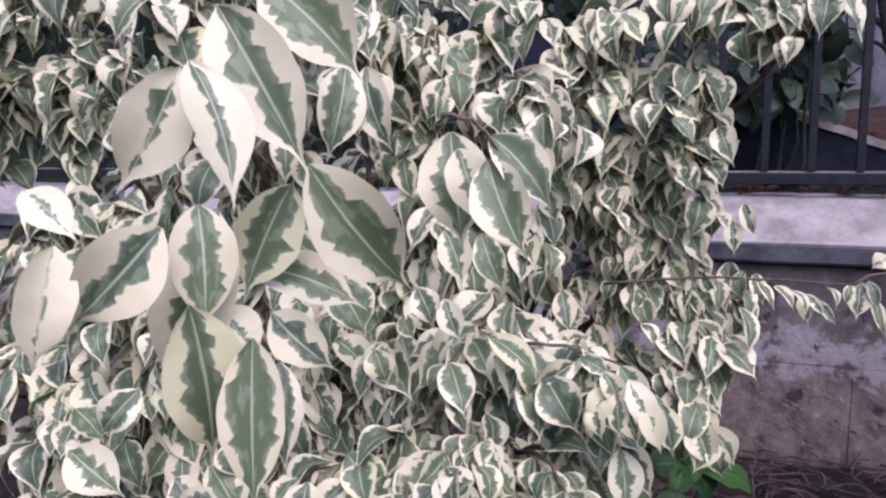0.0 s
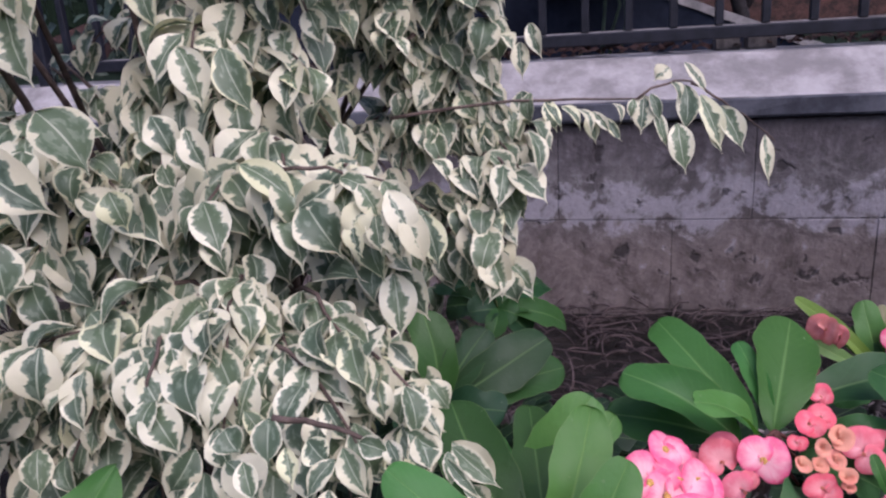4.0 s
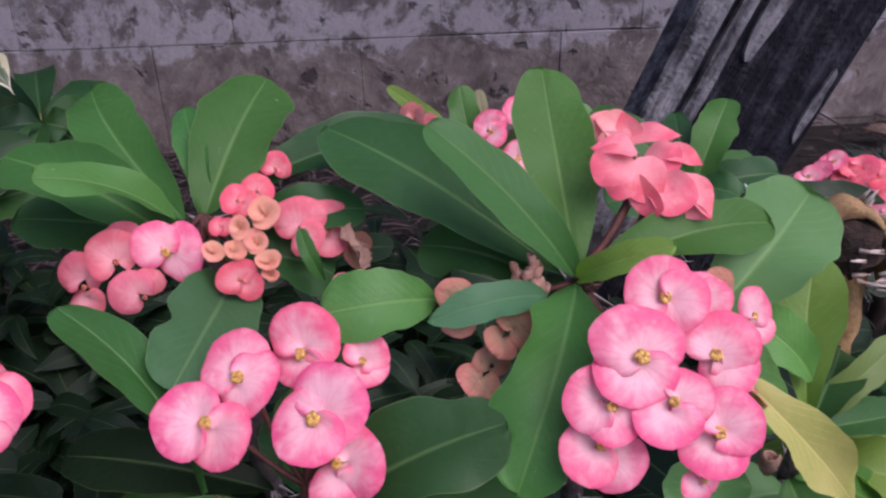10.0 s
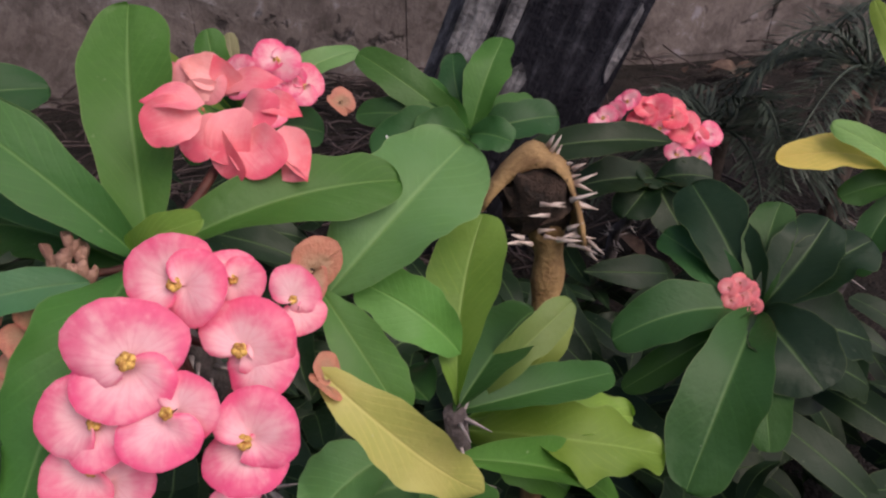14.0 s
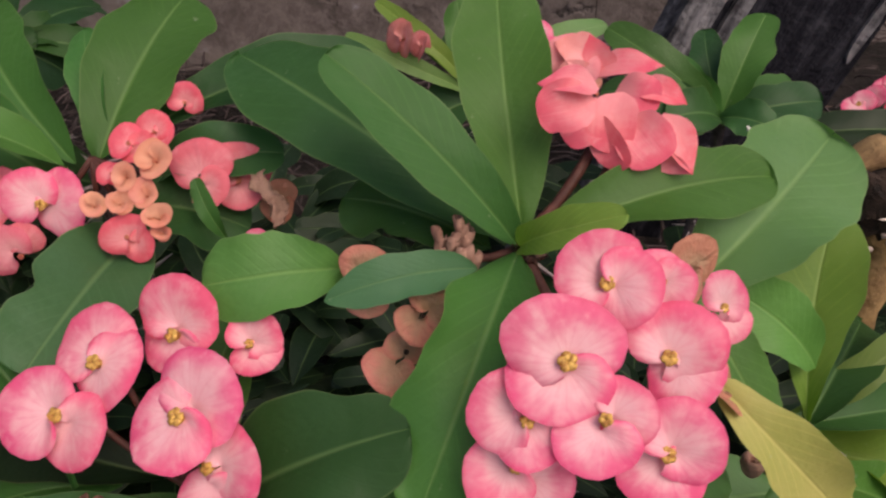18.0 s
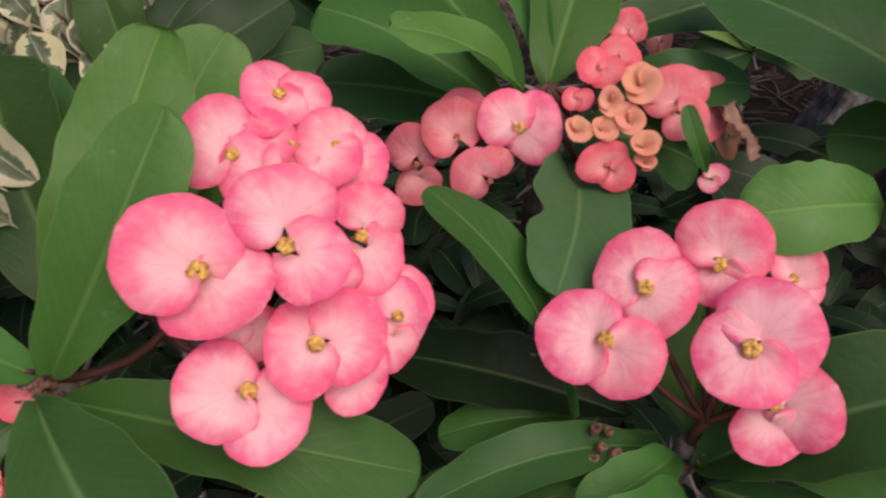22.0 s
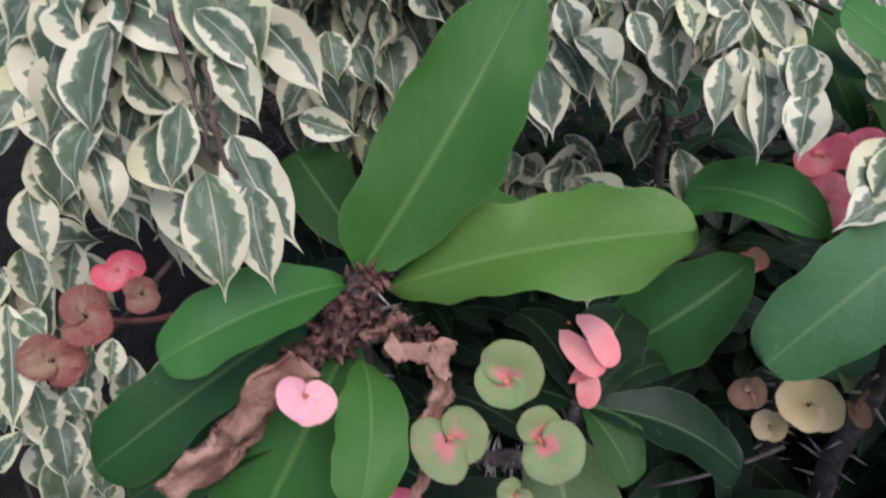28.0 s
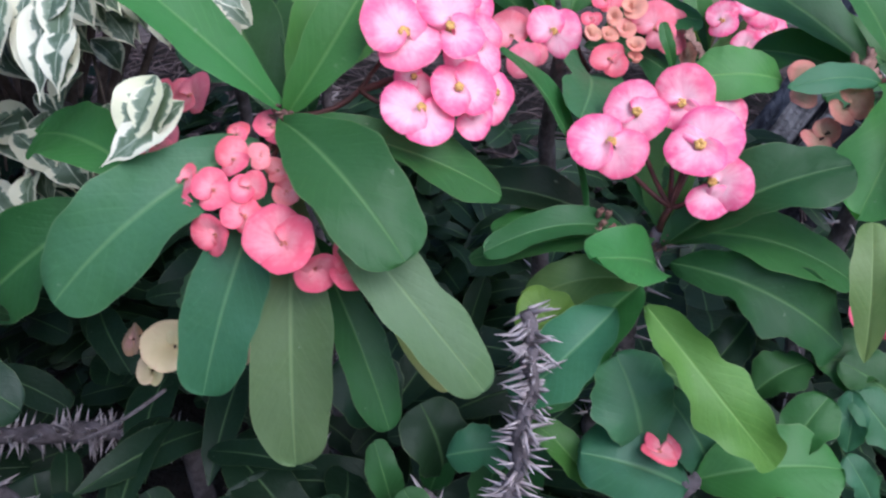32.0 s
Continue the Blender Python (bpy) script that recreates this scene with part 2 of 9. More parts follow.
def make_wall():
    n = Nodes("stained block wall")
    pos = n.place()
    sp = n.add("ShaderNodeSeparateXYZ", Vector=pos)
    x, y, z = sp.outputs
    flat = n.vec(x, n.math("MULTIPLY", z, 0.9))
    warp = n.noise(flat, 4.0, 3.0)
    flat2 = n.vec(n.math("MULTIPLY_ADD", warp, 0.10, x), n.math("MULTIPLY_ADD", warp, 0.12, n.math("MULTIPLY", z, 0.9)))
    big = n.noise(flat, 2.6, 5.0, 0.6)
    mid = n.noise(flat2, 9.0, 6.0, 0.68)
    small = n.noise(flat2, 30.0, 4.0, 0.6)
    fine = n.noise(pos, 110.0, 4.0, 0.6)
    run = n.noise(n.vec(n.math("MULTIPLY", x, 26.0), n.math("MULTIPLY", z, 2.4)), 1.0, 4.0, 0.6)
    c = n.mix(n.step(mid, 0.34, 0.66), (0.086, 0.079, 0.081), (0.196, 0.182, 0.187))
    c = n.mix(n.step(small, 0.46, 0.62, 0.0, 0.55), c, (0.215, 0.200, 0.210))
    c = n.mix(n.step(n.math("MULTIPLY_ADD", warp, 0.14, z), 0.42, 0.20), c, n.mix(1.0, c, (1.02, 0.91, 0.84), "MULTIPLY"))
    # limewash left in a ragged belt over the joint and in scattered flakes
    belt = n.math("MULTIPLY", n.step(n.math("MULTIPLY_ADD", warp, 0.16, z), 0.27, 0.34), n.step(n.math("MULTIPLY_ADD", warp, 0.22, z), 0.52, 0.38))
    wash = n.step(n.math("ADD", n.math("MULTIPLY", belt, 0.15), n.math("MULTIPLY_ADD", mid, 0.50, n.math("MULTIPLY", small, 0.50))), 0.56, 0.655)
    c = n.mix(n.math("MULTIPLY", wash, 0.66), c, (0.335, 0.320, 0.358))
    # soot and damp in runs below the coping, and black blotches
    damp = n.step(n.math("MULTIPLY_ADD", n.step(z, 0.26, 0.48), 0.26, n.math("MULTIPLY_ADD", run, 0.36, n.math("MULTIPLY", big, 0.46))), 0.46, 0.66)
    c = n.mix(n.math("MULTIPLY", damp, 0.58), c, (0.046, 0.037, 0.045))
    holes = n.step(n.noise(flat2, 17.0, 3.0), 0.39, 0.31)
    c = n.mix(n.math("MULTIPLY", holes, 0.75), c, (0.034, 0.030, 0.031))
    c = n.mix(n.math("MULTIPLY", fine, 0.4), c, n.mix(1.0, c, (0.5, 0.48, 0.47), "MULTIPLY"))
    n.put(n.bsdf.inputs["Base Color"], c)
    n.put(n.bsdf.inputs["Roughness"], 0.9)
    n.put(n.bsdf.inputs["Specular IOR Level"], 0.2)
    n.bump(n.math("ADD", n.math("MULTIPLY", mid, 2.0), n.math("ADD", small, n.math("ADD", n.math("MULTIPLY", fine, 0.6), n.math("MULTIPLY", holes, -1.2)))), 0.55, 0.006)
    return n.mat


SPURGE = make_spurge_leaf()
FIGLEAF = make_fig_leaf()
BRACT = make_bract()
BRACT_RED = make_bract("coral bract", (0.93, 0.48, 0.48), 0.52, 0.2, 0.9)
BRACT_ROSE = make_bract("rose bract", (0.93, 0.50, 0.50), 0.50, 0.2, 0.9)
BRACT_DUSTY = make_bract("ageing rose bract", (0.90, 0.50, 0.52), 0.60, 0.15, 0.95, 0.35)
BRACT_OLD = make_bract("withering bract", (0.42, 0.30, 0.19), 0.75, 0.2, 0.9, 0.85)
BRACT_GREEN = make_bract("green bract with a pink throat", (0.62, 0.20, 0.21), 0.9, 0.12, 0.55)
BRACT_CREAM = make_bract("faded cream bract", (0.52, 0.42, 0.20), 0.5)
WALL = make_wall()
COPING = make_plain("weathered coping concrete", (0.185, 0.172, 0.174), (0.375, 0.354, 0.358), 9.0, 0.8, 0.5, 0.004)
FASCIA = make_plain("dark painted coping edge", (0.036, 0.038, 0.050), (0.092, 0.096, 0.116), 12.0, 0.75, 0.5, 0.003)


def make_streaked(name, dark, light, lo, hi):
    """Plaster worn in streaks that run along the pier's slope."""
    n = Nodes(name)
    pos = n.place()
    x, y, z = n.add("ShaderNodeSeparateXYZ", Vector=pos).outputs
    across = n.math("MULTIPLY_ADD", z, -0.42, x)
    streak = n.noise(n.vec(n.math("MULTIPLY", across, 46.0), n.math("MULTIPLY", z, 7.0), n.math("MULTIPLY", y, 8.0)), 1.0, 5.0, 0.6)
    blot = n.noise(pos, 26.0, 5.0, 0.62)
    fine = n.noise(pos, 140.0, 3.0)
    f = n.math("MULTIPLY_ADD", blot, 0.45, n.math("MULTIPLY", streak, 0.62))
    c = n.mix(n.step(f, lo, hi), dark, light)
    c = n.mix(n.math("MULTIPLY", fine, 0.5), c, n.mix(1.0, c, (0.45, 0.45, 0.47), "MULTIPLY"))
    n.put(n.bsdf.inputs["Base Color"], c)
    n.put(n.bsdf.inputs["Roughness"], 0.85)
    n.put(n.bsdf.inputs["Specular IOR Level"], 0.15)
    n.bump(n.math("ADD", n.math("MULTIPLY", streak, 2.0), n.math("ADD", blot, fine)), 0.7, 0.006)
    return n.mat


PIER = make_streaked("dark plastered pier", (0.009, 0.009, 0.014), (0.066, 0.066, 0.082), 0.48, 0.78)
PIER_EDGE = make_streaked("worn grey pier edge", (0.030, 0.029, 0.034), (0.250, 0.242, 0.258), 0.42, 0.66)
IRON = make_plain("dark blue-black painted iron", (0.005, 0.006, 0.011), (0.014, 0.015, 0.024), 30.0, 0.6, 0.2, 0.001)
RAIL_TOP = make_plain("worn bright rail top", (0.16, 0.15, 0.15), (0.30, 0.28, 0.28), 20.0, 0.5, 0.2, 0.001)
SOIL = make_plain("dark bed soil", (0.009, 0.007, 0.006), (0.030, 0.022, 0.019), 22.0, 0.95, 1.0, 0.02)
TWIG = make_plain("dry twig", (0.034, 0.024, 0.023), (0.098, 0.071, 0.071), 25.0, 0.85, 0.5, 0.002)
BARK = make_plain("fig bark", (0.060, 0.042, 0.034), (0.150, 0.108, 0.090), 40.0, 0.8, 0.6, 0.002)
STEM = make_plain("thorny grey stem", (0.055, 0.043, 0.043), (0.170, 0.140, 0.145), 60.0, 0.85, 0.8, 0.002)
THORN = make_plain("pale thorn", (0.28, 0.23, 0.23), (0.52, 0.45, 0.44), 90.0, 0.6, 0.2, 0.0005)
SPINE = make_plain("tan dry spine", (0.34, 0.25, 0.22), (0.66, 0.55, 0.50), 90.0, 0.7, 0.2, 0.0005)
STALK = make_plain("red-brown flower stalk", (0.060, 0.020, 0.016), (0.125, 0.046, 0.034), 90.0, 0.6, 0.3, 0.0005)
CYATH = make_plain("yellow-brown flower centre", (0.30, 0.11, 0.025), (0.80, 0.50, 0.13), 700.0, 0.55, 0.3, 0.0004)
SCRATCH = make_plain("dried leaf scratch", (0.50, 0.54, 0.46), (0.80, 0.82, 0.76), 300.0, 0.7, 0.3, 0.0004)
CYATH_RED = make_plain("rose flower centre", (0.34, 0.075, 0.060), (0.62, 0.22, 0.13), 420.0, 0.55, 0.3, 0.0004)
SCALES = make_plain("brown shoot scales", (0.035, 0.020, 0.018), (0.260, 0.135, 0.105), 170.0, 0.85, 0.8, 0.002)
BUDMAT = make_bract("bud", (0.80, 0.47, 0.33), 0.6, 0.1, 1.0)
DRY = make_plain("dried leaf", (0.170, 0.080, 0.060), (0.430, 0.255, 0.195), 55.0, 0.8, 0.7, 0.002)
CORE = make_plain("dark brown shrivelled core", (0.014, 0.009, 0.007), (0.060, 0.036, 0.026), 120.0, 0.85, 0.9, 0.003)
LITTER = make_plain("brown fallen leaf", (0.045, 0.026, 0.020), (0.125, 0.080, 0.062), 40.0, 0.85, 0.5, 0.002)
HUSK = make_plain("ochre husk", (0.180, 0.100, 0.045), (0.380, 0.240, 0.110), 60.0, 0.75, 0.7, 0.002)
SLAB = make_plain("blue-grey stone slab", (0.010, 0.013, 0.023), (0.026, 0.031, 0.050), 6.0, 0.85, 0.3, 0.003, 0.0, 0.1)
# SHADE_LEAF and SHADE_BARK hold the gloom behind the fence in their near-black colour
SHADE_LEAF = make_plain("shrub leaf darkened for shade", (0.004, 0.008, 0.005), (0.016, 0.028, 0.016), 20.0, 0.9, 0.2, 0.001, 0.0, 0.06)
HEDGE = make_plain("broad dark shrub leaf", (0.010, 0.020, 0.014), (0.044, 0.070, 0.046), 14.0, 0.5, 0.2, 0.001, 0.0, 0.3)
SHADE_BARK = make_plain("tree bark darkened for shade", (0.008, 0.007, 0.009), (0.026, 0.022, 0.024), 40.0, 0.9, 0.6, 0.004)
BANK = make_plain("red-brown fallen leaves", (0.012, 0.007, 0.006), (0.066, 0.030, 0.024), 24.0, 0.9, 0.8, 0.01)
FAR_WALL = make_plain("pale grey far wall", (0.08, 0.08, 0.10), (0.17, 0.17, 0.20), 5.0, 0.9, 0.4, 0.006)
RUBBLE = make_plain("grey broken brick", (0.080, 0.075, 0.078), (0.180, 0.165, 0.165), 40.0, 0.9, 0.8, 0.003)
PALM = make_plain("dark green palm leaflet", (0.016, 0.026, 0.018), (0.050, 0.066, 0.048), 30.0, 0.5, 0.2, 0.001)

# deep and shade are leaf greens with the shade of low or rear spots mixed in
TONES = {
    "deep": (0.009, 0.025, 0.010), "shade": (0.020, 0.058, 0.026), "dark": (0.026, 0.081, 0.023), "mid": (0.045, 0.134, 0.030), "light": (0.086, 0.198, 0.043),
    "blue": (0.042, 0.118, 0.056), "pale": (0.118, 0.232, 0.078), "lime": (0.150, 0.225, 0.036), "olive": (0.120, 0.176, 0.052), "yellow": (0.480, 0.430, 0.140), "straw": (0.420, 0.390, 0.200), "grey": (0.085, 0.145, 0.076), "peach": (0.24, 0.19, 0.10),
}
PETALS = {
    "pink": (0.84, 0.118, 0.255), "rose": (0.80, 0.130, 0.185), "dusty": (0.78, 0.170, 0.225), "coral": (0.85, 0.130, 0.195), "old": (0.56, 0.225, 0.165),
    "rosebud": (0.81, 0.215, 0.235), "cream": (0.64, 0.54, 0.31), "green": (0.21, 0.28, 0.12), "salmon": (0.64, 0.20, 0.20), "blush": (0.85, 0.30, 0.31),
    "shell": (0.86, 0.42, 0.45), "wine": (0.27, 0.105, 0.085), "magenta": (0.53, 0.095, 0.195), "peach": (0.48, 0.30, 0.17), "bud": (0.74, 0.31, 0.22), "tan": (0.40, 0.24, 0.155),
}


# ---- mesh helpers ----
def mesh_from(name, verts, faces, material, uvs=None, smooth=True):
    me = bpy.data.meshes.new(name)
    me.from_pydata(verts, [], faces)
    if uvs is not None:
        layer = me.uv_layers.new(name="UVMap")
        idx = np.empty(len(me.loops), dtype=np.int32)
        me.loops.foreach_get("vertex_index", idx)
        layer.data.foreach_set("uv", np.asarray(uvs, dtype=np.float32)[idx].ravel())
    if smooth:
        me.polygons.foreach_set("use_smooth", np.ones(len(me.polygons), dtype=bool))
    for m in material if isinstance(material, (list, tuple)) else (material,):
        me.materials.append(m)
    me.update()
    return me


def child(name, me, parent, label="", matrix=None, colour=None):
    ob = new(name, me)
    ob.parent = parent
    if matrix is not None:
        ob.matrix_basis = matrix
    if colour:
        ob.color = (*colour, 1)
    return tagged(ob, label)


def box(x0, x1, y0, y1, z0, z1, bevel=0.0):
    bm = bmesh.new()
    bmesh.ops.create_cube(bm, size=1.0, matrix=Matrix.Translation(((x0 + x1) / 2, (y0 + y1) / 2, (z0 + z1) / 2)) @ Matrix.Diagonal((x1 - x0, y1 - y0, z1 - z0, 1)))
    if bevel:
        bmesh.ops.bevel(bm, geom=bm.edges[:], offset=bevel, segments=1, affect="EDGES")
    return bm


def from_bm(name, bm, material, smooth=False):
    me = bpy.data.meshes.new(name)
    bm.to_mesh(me)
    bm.free()
    for p in me.polygons:
        p.use_smooth = smooth
    me.materials.append(material)
    return me


def frame_of(axis, normal):
    a = Vector(axis).normalized()
    nrm = Vector(normal)
    nrm = (nrm - a * nrm.dot(a)).normalized()
    return a, a.cross(nrm), nrm


def tube(points, radii, sides=6, closed=True):
    """Vertices and faces of a tapering tube along points."""
    vs, fs = [], []
    pts = [Vector(p) for p in points]
    for i, p in enumerate(pts):
        d = (pts[min(i + 1, len(pts) - 1)] - pts[max(i - 1, 0)]).normalized()
        s = d.orthogonal().normalized() if i == 0 else (side - d * side.dot(d)).normalized()
        side = s
        q = d.cross(s)
        for k in range(sides):
            a = 2 * math.pi * k / sides
            vs.append(p + (s * math.cos(a) + q * math.sin(a)) * radii[i])
    for i in range(len(pts) - 1):
        for k in range(sides):
            a, b = i * sides + k, i * sides + (k + 1) % sides
            fs.append((a, b, b + sides, a + sides))
    if closed:
        fs.append(tuple(range(sides))[::-1])
        fs.append(tuple(range((len(pts) - 1) * sides, len(pts) * sides)))
    return vs, fs


def bow(a, b, sag, steps, rng, jitter=0.0):
    a, b = Vector(a), Vector(b)
    out = []
    for i in range(steps + 1):
        t = i / steps
        p = a.lerp(b, t) + Vector(sag) * (4 * t * (1 - t))
        if jitter and 0 < i < steps:
            p += Vector([rng.uniform(-jitter, jitter) for _ in range(3)])
        out.append(p)
    return out


def blade(base, tip, width, face, bend, wave, prof, nu, nv, rng, fold=0.10, drip=0.0, pucker=0.0):
    """A leaf blade from base to tip as vertices, faces and UVs; face is the way its upper side looks."""
    base, tip = Vector(base), Vector(tip)
    length = (tip - base).length
    a, s, nrm = frame_of(tip - base, face)
    ea, eb = prof
    peak = (ea / (ea + eb)) ** ea * (eb / (ea + eb)) ** eb
    ph, ph2, skew = rng.uniform(0, 6.28), rng.uniform(0, 6.28), rng.uniform(-0.05, 0.05)
    k1, k2 = rng.uniform(7, 12), rng.uniform(7, 12)
    notch = [rng.uniform(-1, 1) for _ in range(4)]
    twist = rng.uniform(-0.30, 0.30)
    dent, dside, depth = rng.uniform(0.35, 0.85), rng.choice((-1, 1)), rng.choice((0, 0.04, 0.08, 0.14, 0.22)) if wave > 0.02 and not drip else 0.0
    ribs = rng.uniform(55, 75) if pucker else 0.0
    vs, uv, fs = [], [], []
    for i in range(nv + 1):
        t = i / nv
        t = t if drip else 1 - (1 - t) ** 1.7
        tt = t if not drip else min(1.0, t / (1 - drip))
        w = max(tt ** ea * max(0.0, 1 - tt) ** eb / peak, 0.0)
        stalk = 0.045 if t < 0.5 else 0.0
        if drip and t > 0.55:
            w = max(w, 0.16 * min(1.0, (1 - t) / (1.7 * drip)))
        w = max(w, stalk, 0.008)
        mid = base.lerp(tip, t) + nrm * (bend * length * 4 * t * (1 - t)) + s * (skew * length * 4 * t * (1 - t))
        for j in range(nu + 1):
            u = 2 * j / nu - 1
            side = k1 * t + ph if u > 0 else k2 * t + ph2
            edge = 1 + wave * (0.75 * math.sin(side * 1.3 + notch[0]) + 0.45 * math.sin(side * 3.1 + notch[1] * 3)) * abs(u)
            if u * dside > 0:
                edge -= depth * abs(u) ** 3 * math.exp(-((t - dent) / 0.07) ** 2)
            rise = fold * abs(u) ** 1.4 * math.sin(math.pi * min(1, t * 1.15 + 0.05)) + wave * u * u * math.sin(side)
            if pucker:
                # the blade swells between the side veins
                rise += pucker * math.sin(ribs * (t - 0.20 * abs(u)) + (ph if u > 0 else ph2)) * (abs(u) * (1.15 - abs(u))) * 2.2
                rise -= 0.020 * max(0.0, 1 - abs(u) * 4.5)
            off = nrm * (width * rise)
            lean = twist * (t - 0.4)
            across = s * math.cos(lean) + nrm * math.sin(lean)
            vs.append(mid + across * (u * edge * w * width / 2) + off)
            uv.append((j / nu, t))
    for i in range(nv):
        for j in range(nu):
            q = i * (nu + 1) + j
            fs.append((q, q + 1, q + nu + 2, q + nu + 1))
    return vs, fs, uv


# ---- the setting ----
rng = random.Random(4)


def ground_sheet():
    n = 60
    vs, fs = [], []
    xs = [-60, -20, -8] + [-3 + 6 * i / n for i in range(n + 1)] + [8, 20, 60]
    ys = [-60, -20, -6] + [-1.2 + 3.04 * i / n for i in range(n + 1)] + [2.1]
    for y in ys:
        for x in xs:
            near = -3 <= x <= 3 and -1.2 <= y <= 1.85
            z = 0.02 * noise.noise(Vector((x * 5, y * 5, 0))) + 0.012 * noise.noise(Vector((x * 17, y * 17, 3))) if near else 0.0
            vs.append((x, y, z))
    w = len(xs)
    for j in range(len(ys) - 1):
        for i in range(w - 1):
            fs.append((j * w + i, j * w + i + 1, (j + 1) * w + i + 1, (j + 1) * w + i))
    tagged(new("ground", mesh_from("ground", vs, fs, SOIL)), "dark garden bed soil strewn with dry twigs", "ground", kind="structure")


ground_sheet()


def litter():
    vs, fs = [], []
    for k in range(2600):
        x, y = rng.uniform(-1.0, 1.8), rng.uniform(0.95, 1.84) if k > 110 else rng.uniform(0.2, 1.0)
        if x > 0.72 and rng.random() < 0.7:
            continue
        l, a = rng.uniform(0.03, 0.13), rng.uniform(0, 6.28)
        d = Vector((math.cos(a), math.sin(a), rng.uniform(-0.12, 0.25))) * l
        p = Vector((x, y, 0.012 + rng.uniform(0, 0.03)))
        v, f = tube(bow(p, p + d, (rng.uniform(-.01, .01), rng.uniform(-.01, .01), rng.uniform(0, .012)), 3, rng), [rng.uniform(0.001, 0.0026)] * 4, 4)
        o = len(vs)
        vs += v
        fs += [tuple(i + o for i in q) for q in f]
    tagged(new("twig_litter", mesh_from("twig_litter", vs, fs, TWIG)), "grey-brown dry twigs and straw lying on the bed", "twigs", kind="stuff")


litter()

# block wall with a sloping coping
WALL_Y, JOINT, COPE = 1.87, 0.247, 0.48
core = tagged(new("wall_north", from_bm("wall_core", box(-6, 7, WALL_Y + 0.0032, WALL_Y + 0.20, -0.1, COPE - 0.004), WALL)), "stained concrete block garden wall under a coping", "wall", kind="structure")


def extruded(profile, x0, x1, steps=1):
    vs, fs = [], []
    m = len(profile)
    for i in range(steps + 1):
        x = x0 + (x1 - x0) * i / steps
        for y, z in profile:
            vs.append((x, y, z))
    for i in range(steps):
        for k in range(m):
            a, b = i * m + k, i * m + (k + 1) % m
            fs.append((a, b, b + m, a + m))
    fs.append(tuple(range(m)))
    fs.append(tuple(range(steps * m, steps * m + m))[::-1])
    return vs, fs


coping_profile = [(WALL_Y - 0.014, 0.532), (WALL_Y - 0.004, 0.537), (1.985, 0.622), (2.10, 0.626), (2.10, 0.56), (WALL_Y - 0.014, 0.53)]
vs, fs = extruded(coping_profile, -6, 7, 60)
vs = [(x, y + 0.003 * noise.noise(Vector((x * 9, y * 3, z))), z + 0.004 * noise.noise(Vector((x * 7, 5, y * 9)))) for x, y, z in vs]
tagged(new("coping", mesh_from("coping", vs, fs, COPING, smooth=False)), "pale weathered concrete coping sloping up to the fence", "coping", kind="structure")
vs, fs = extruded([(WALL_Y - 0.016, 0.486), (WALL_Y - 0.020, 0.492), (WALL_Y - 0.019, 0.527), (WALL_Y - 0.013, 0.5315), (WALL_Y + 0.01, 0.5315), (WALL_Y + 0.01, 0.486)], -6, 7, 80)
vs = [(x, y + 0.004 * noise.noise(Vector((x * 8, z * 20, 1))), z + (0.003 * noise.noise(Vector((x * 9, 2, 4))) if z < 0.5 else 0)) for x, y, z in vs]
tagged(new("coping_edge", mesh_from("coping_edge", vs, fs, FASCIA, smooth=False)), "dark grey-blue painted front edge of the coping", "coping", kind="structure")
tagged(new("ground_behind", from_bm("ground_behind", box(-30, 30, 2.104, 40, 0.2, 0.60), SHADE_LEAF)), "planted soil behind the iron fence, shade in its colour", "ground", kind="structure")

# iron fence on the coping
fence = tagged(new("fence"), "dark blue-black painted iron railing on the wall", "fence")
fence.location = (0, 2.02, 0.62)
child("bottom_rail", from_bm("bottom_rail", box(-5, 6, -0.012, 0.012, 0.034, 0.064, 0.003), IRON), fence)
child("rail_strip", from_bm("rail_strip", box(-5, 6, -0.0055, 0.0055, 0.064, 0.0675), RAIL_TOP), fence, "worn bright upper edge of the rail")
child("top_rail", from_bm("top_rail", box(-5, 6, -0.012, 0.012, 0.86, 0.89, 0.003), IRON), fence)
bar_me = from_bm("bar", box(-0.0095, 0.0095, -0.0095, 0.0095, 0.066, 0.858, 0.002), IRON)
post_me = from_bm("post", box(-0.018, 0.018, -0.018, 0.018, -0.02, 0.92, 0.003), IRON)
for i in range(-24, 30):
    child("bar", bar_me, fence, matrix=pose(0.108 + 0.1045 * i, 0, 0, 0, 0, 0))
for x in (-3.2, -1.6, 1.42, 3.0):
    child("post", post_me, fence, matrix=pose(x + 0.052, 0, 0))

# sloping pier in front of the wall
pier = tagged(new("pier"), "dark plastered sloping pier leaning on the wall", "pier")
pier.location = (0.60, 1.12, 0)


def slanted(name, x0, x1, y0, y1, z1, slope, material, seed, steps=14, across=6):
    vs, fs = [], []
    for i in range(steps + 1):
        z = z1 * i / steps
        ring = [(x0 + (x1 - x0) * k / across, y0) for k in range(across + 1)] + [(x1 - (x1 - x0) * k / across, y1) for k in range(across + 1)]
        for x, y in ring:
            o = noise.noise(Vector((x * 14 + seed, y * 14, z * 14))) * 0.004
            vs.append((x + slope * z + o, y + o, z))
    m = 2 * (across + 1)
    for i in range(steps):
        for k in range(m):
            a, b = i * m + k, i * m + (k + 1) % m
            fs.append((a, b, b + m, a + m))
    fs.append(tuple(range(m))[::-1])
    fs.append(tuple(range(steps * m, steps * m + m)))
    return mesh_from(name, vs, fs, material, smooth=False)


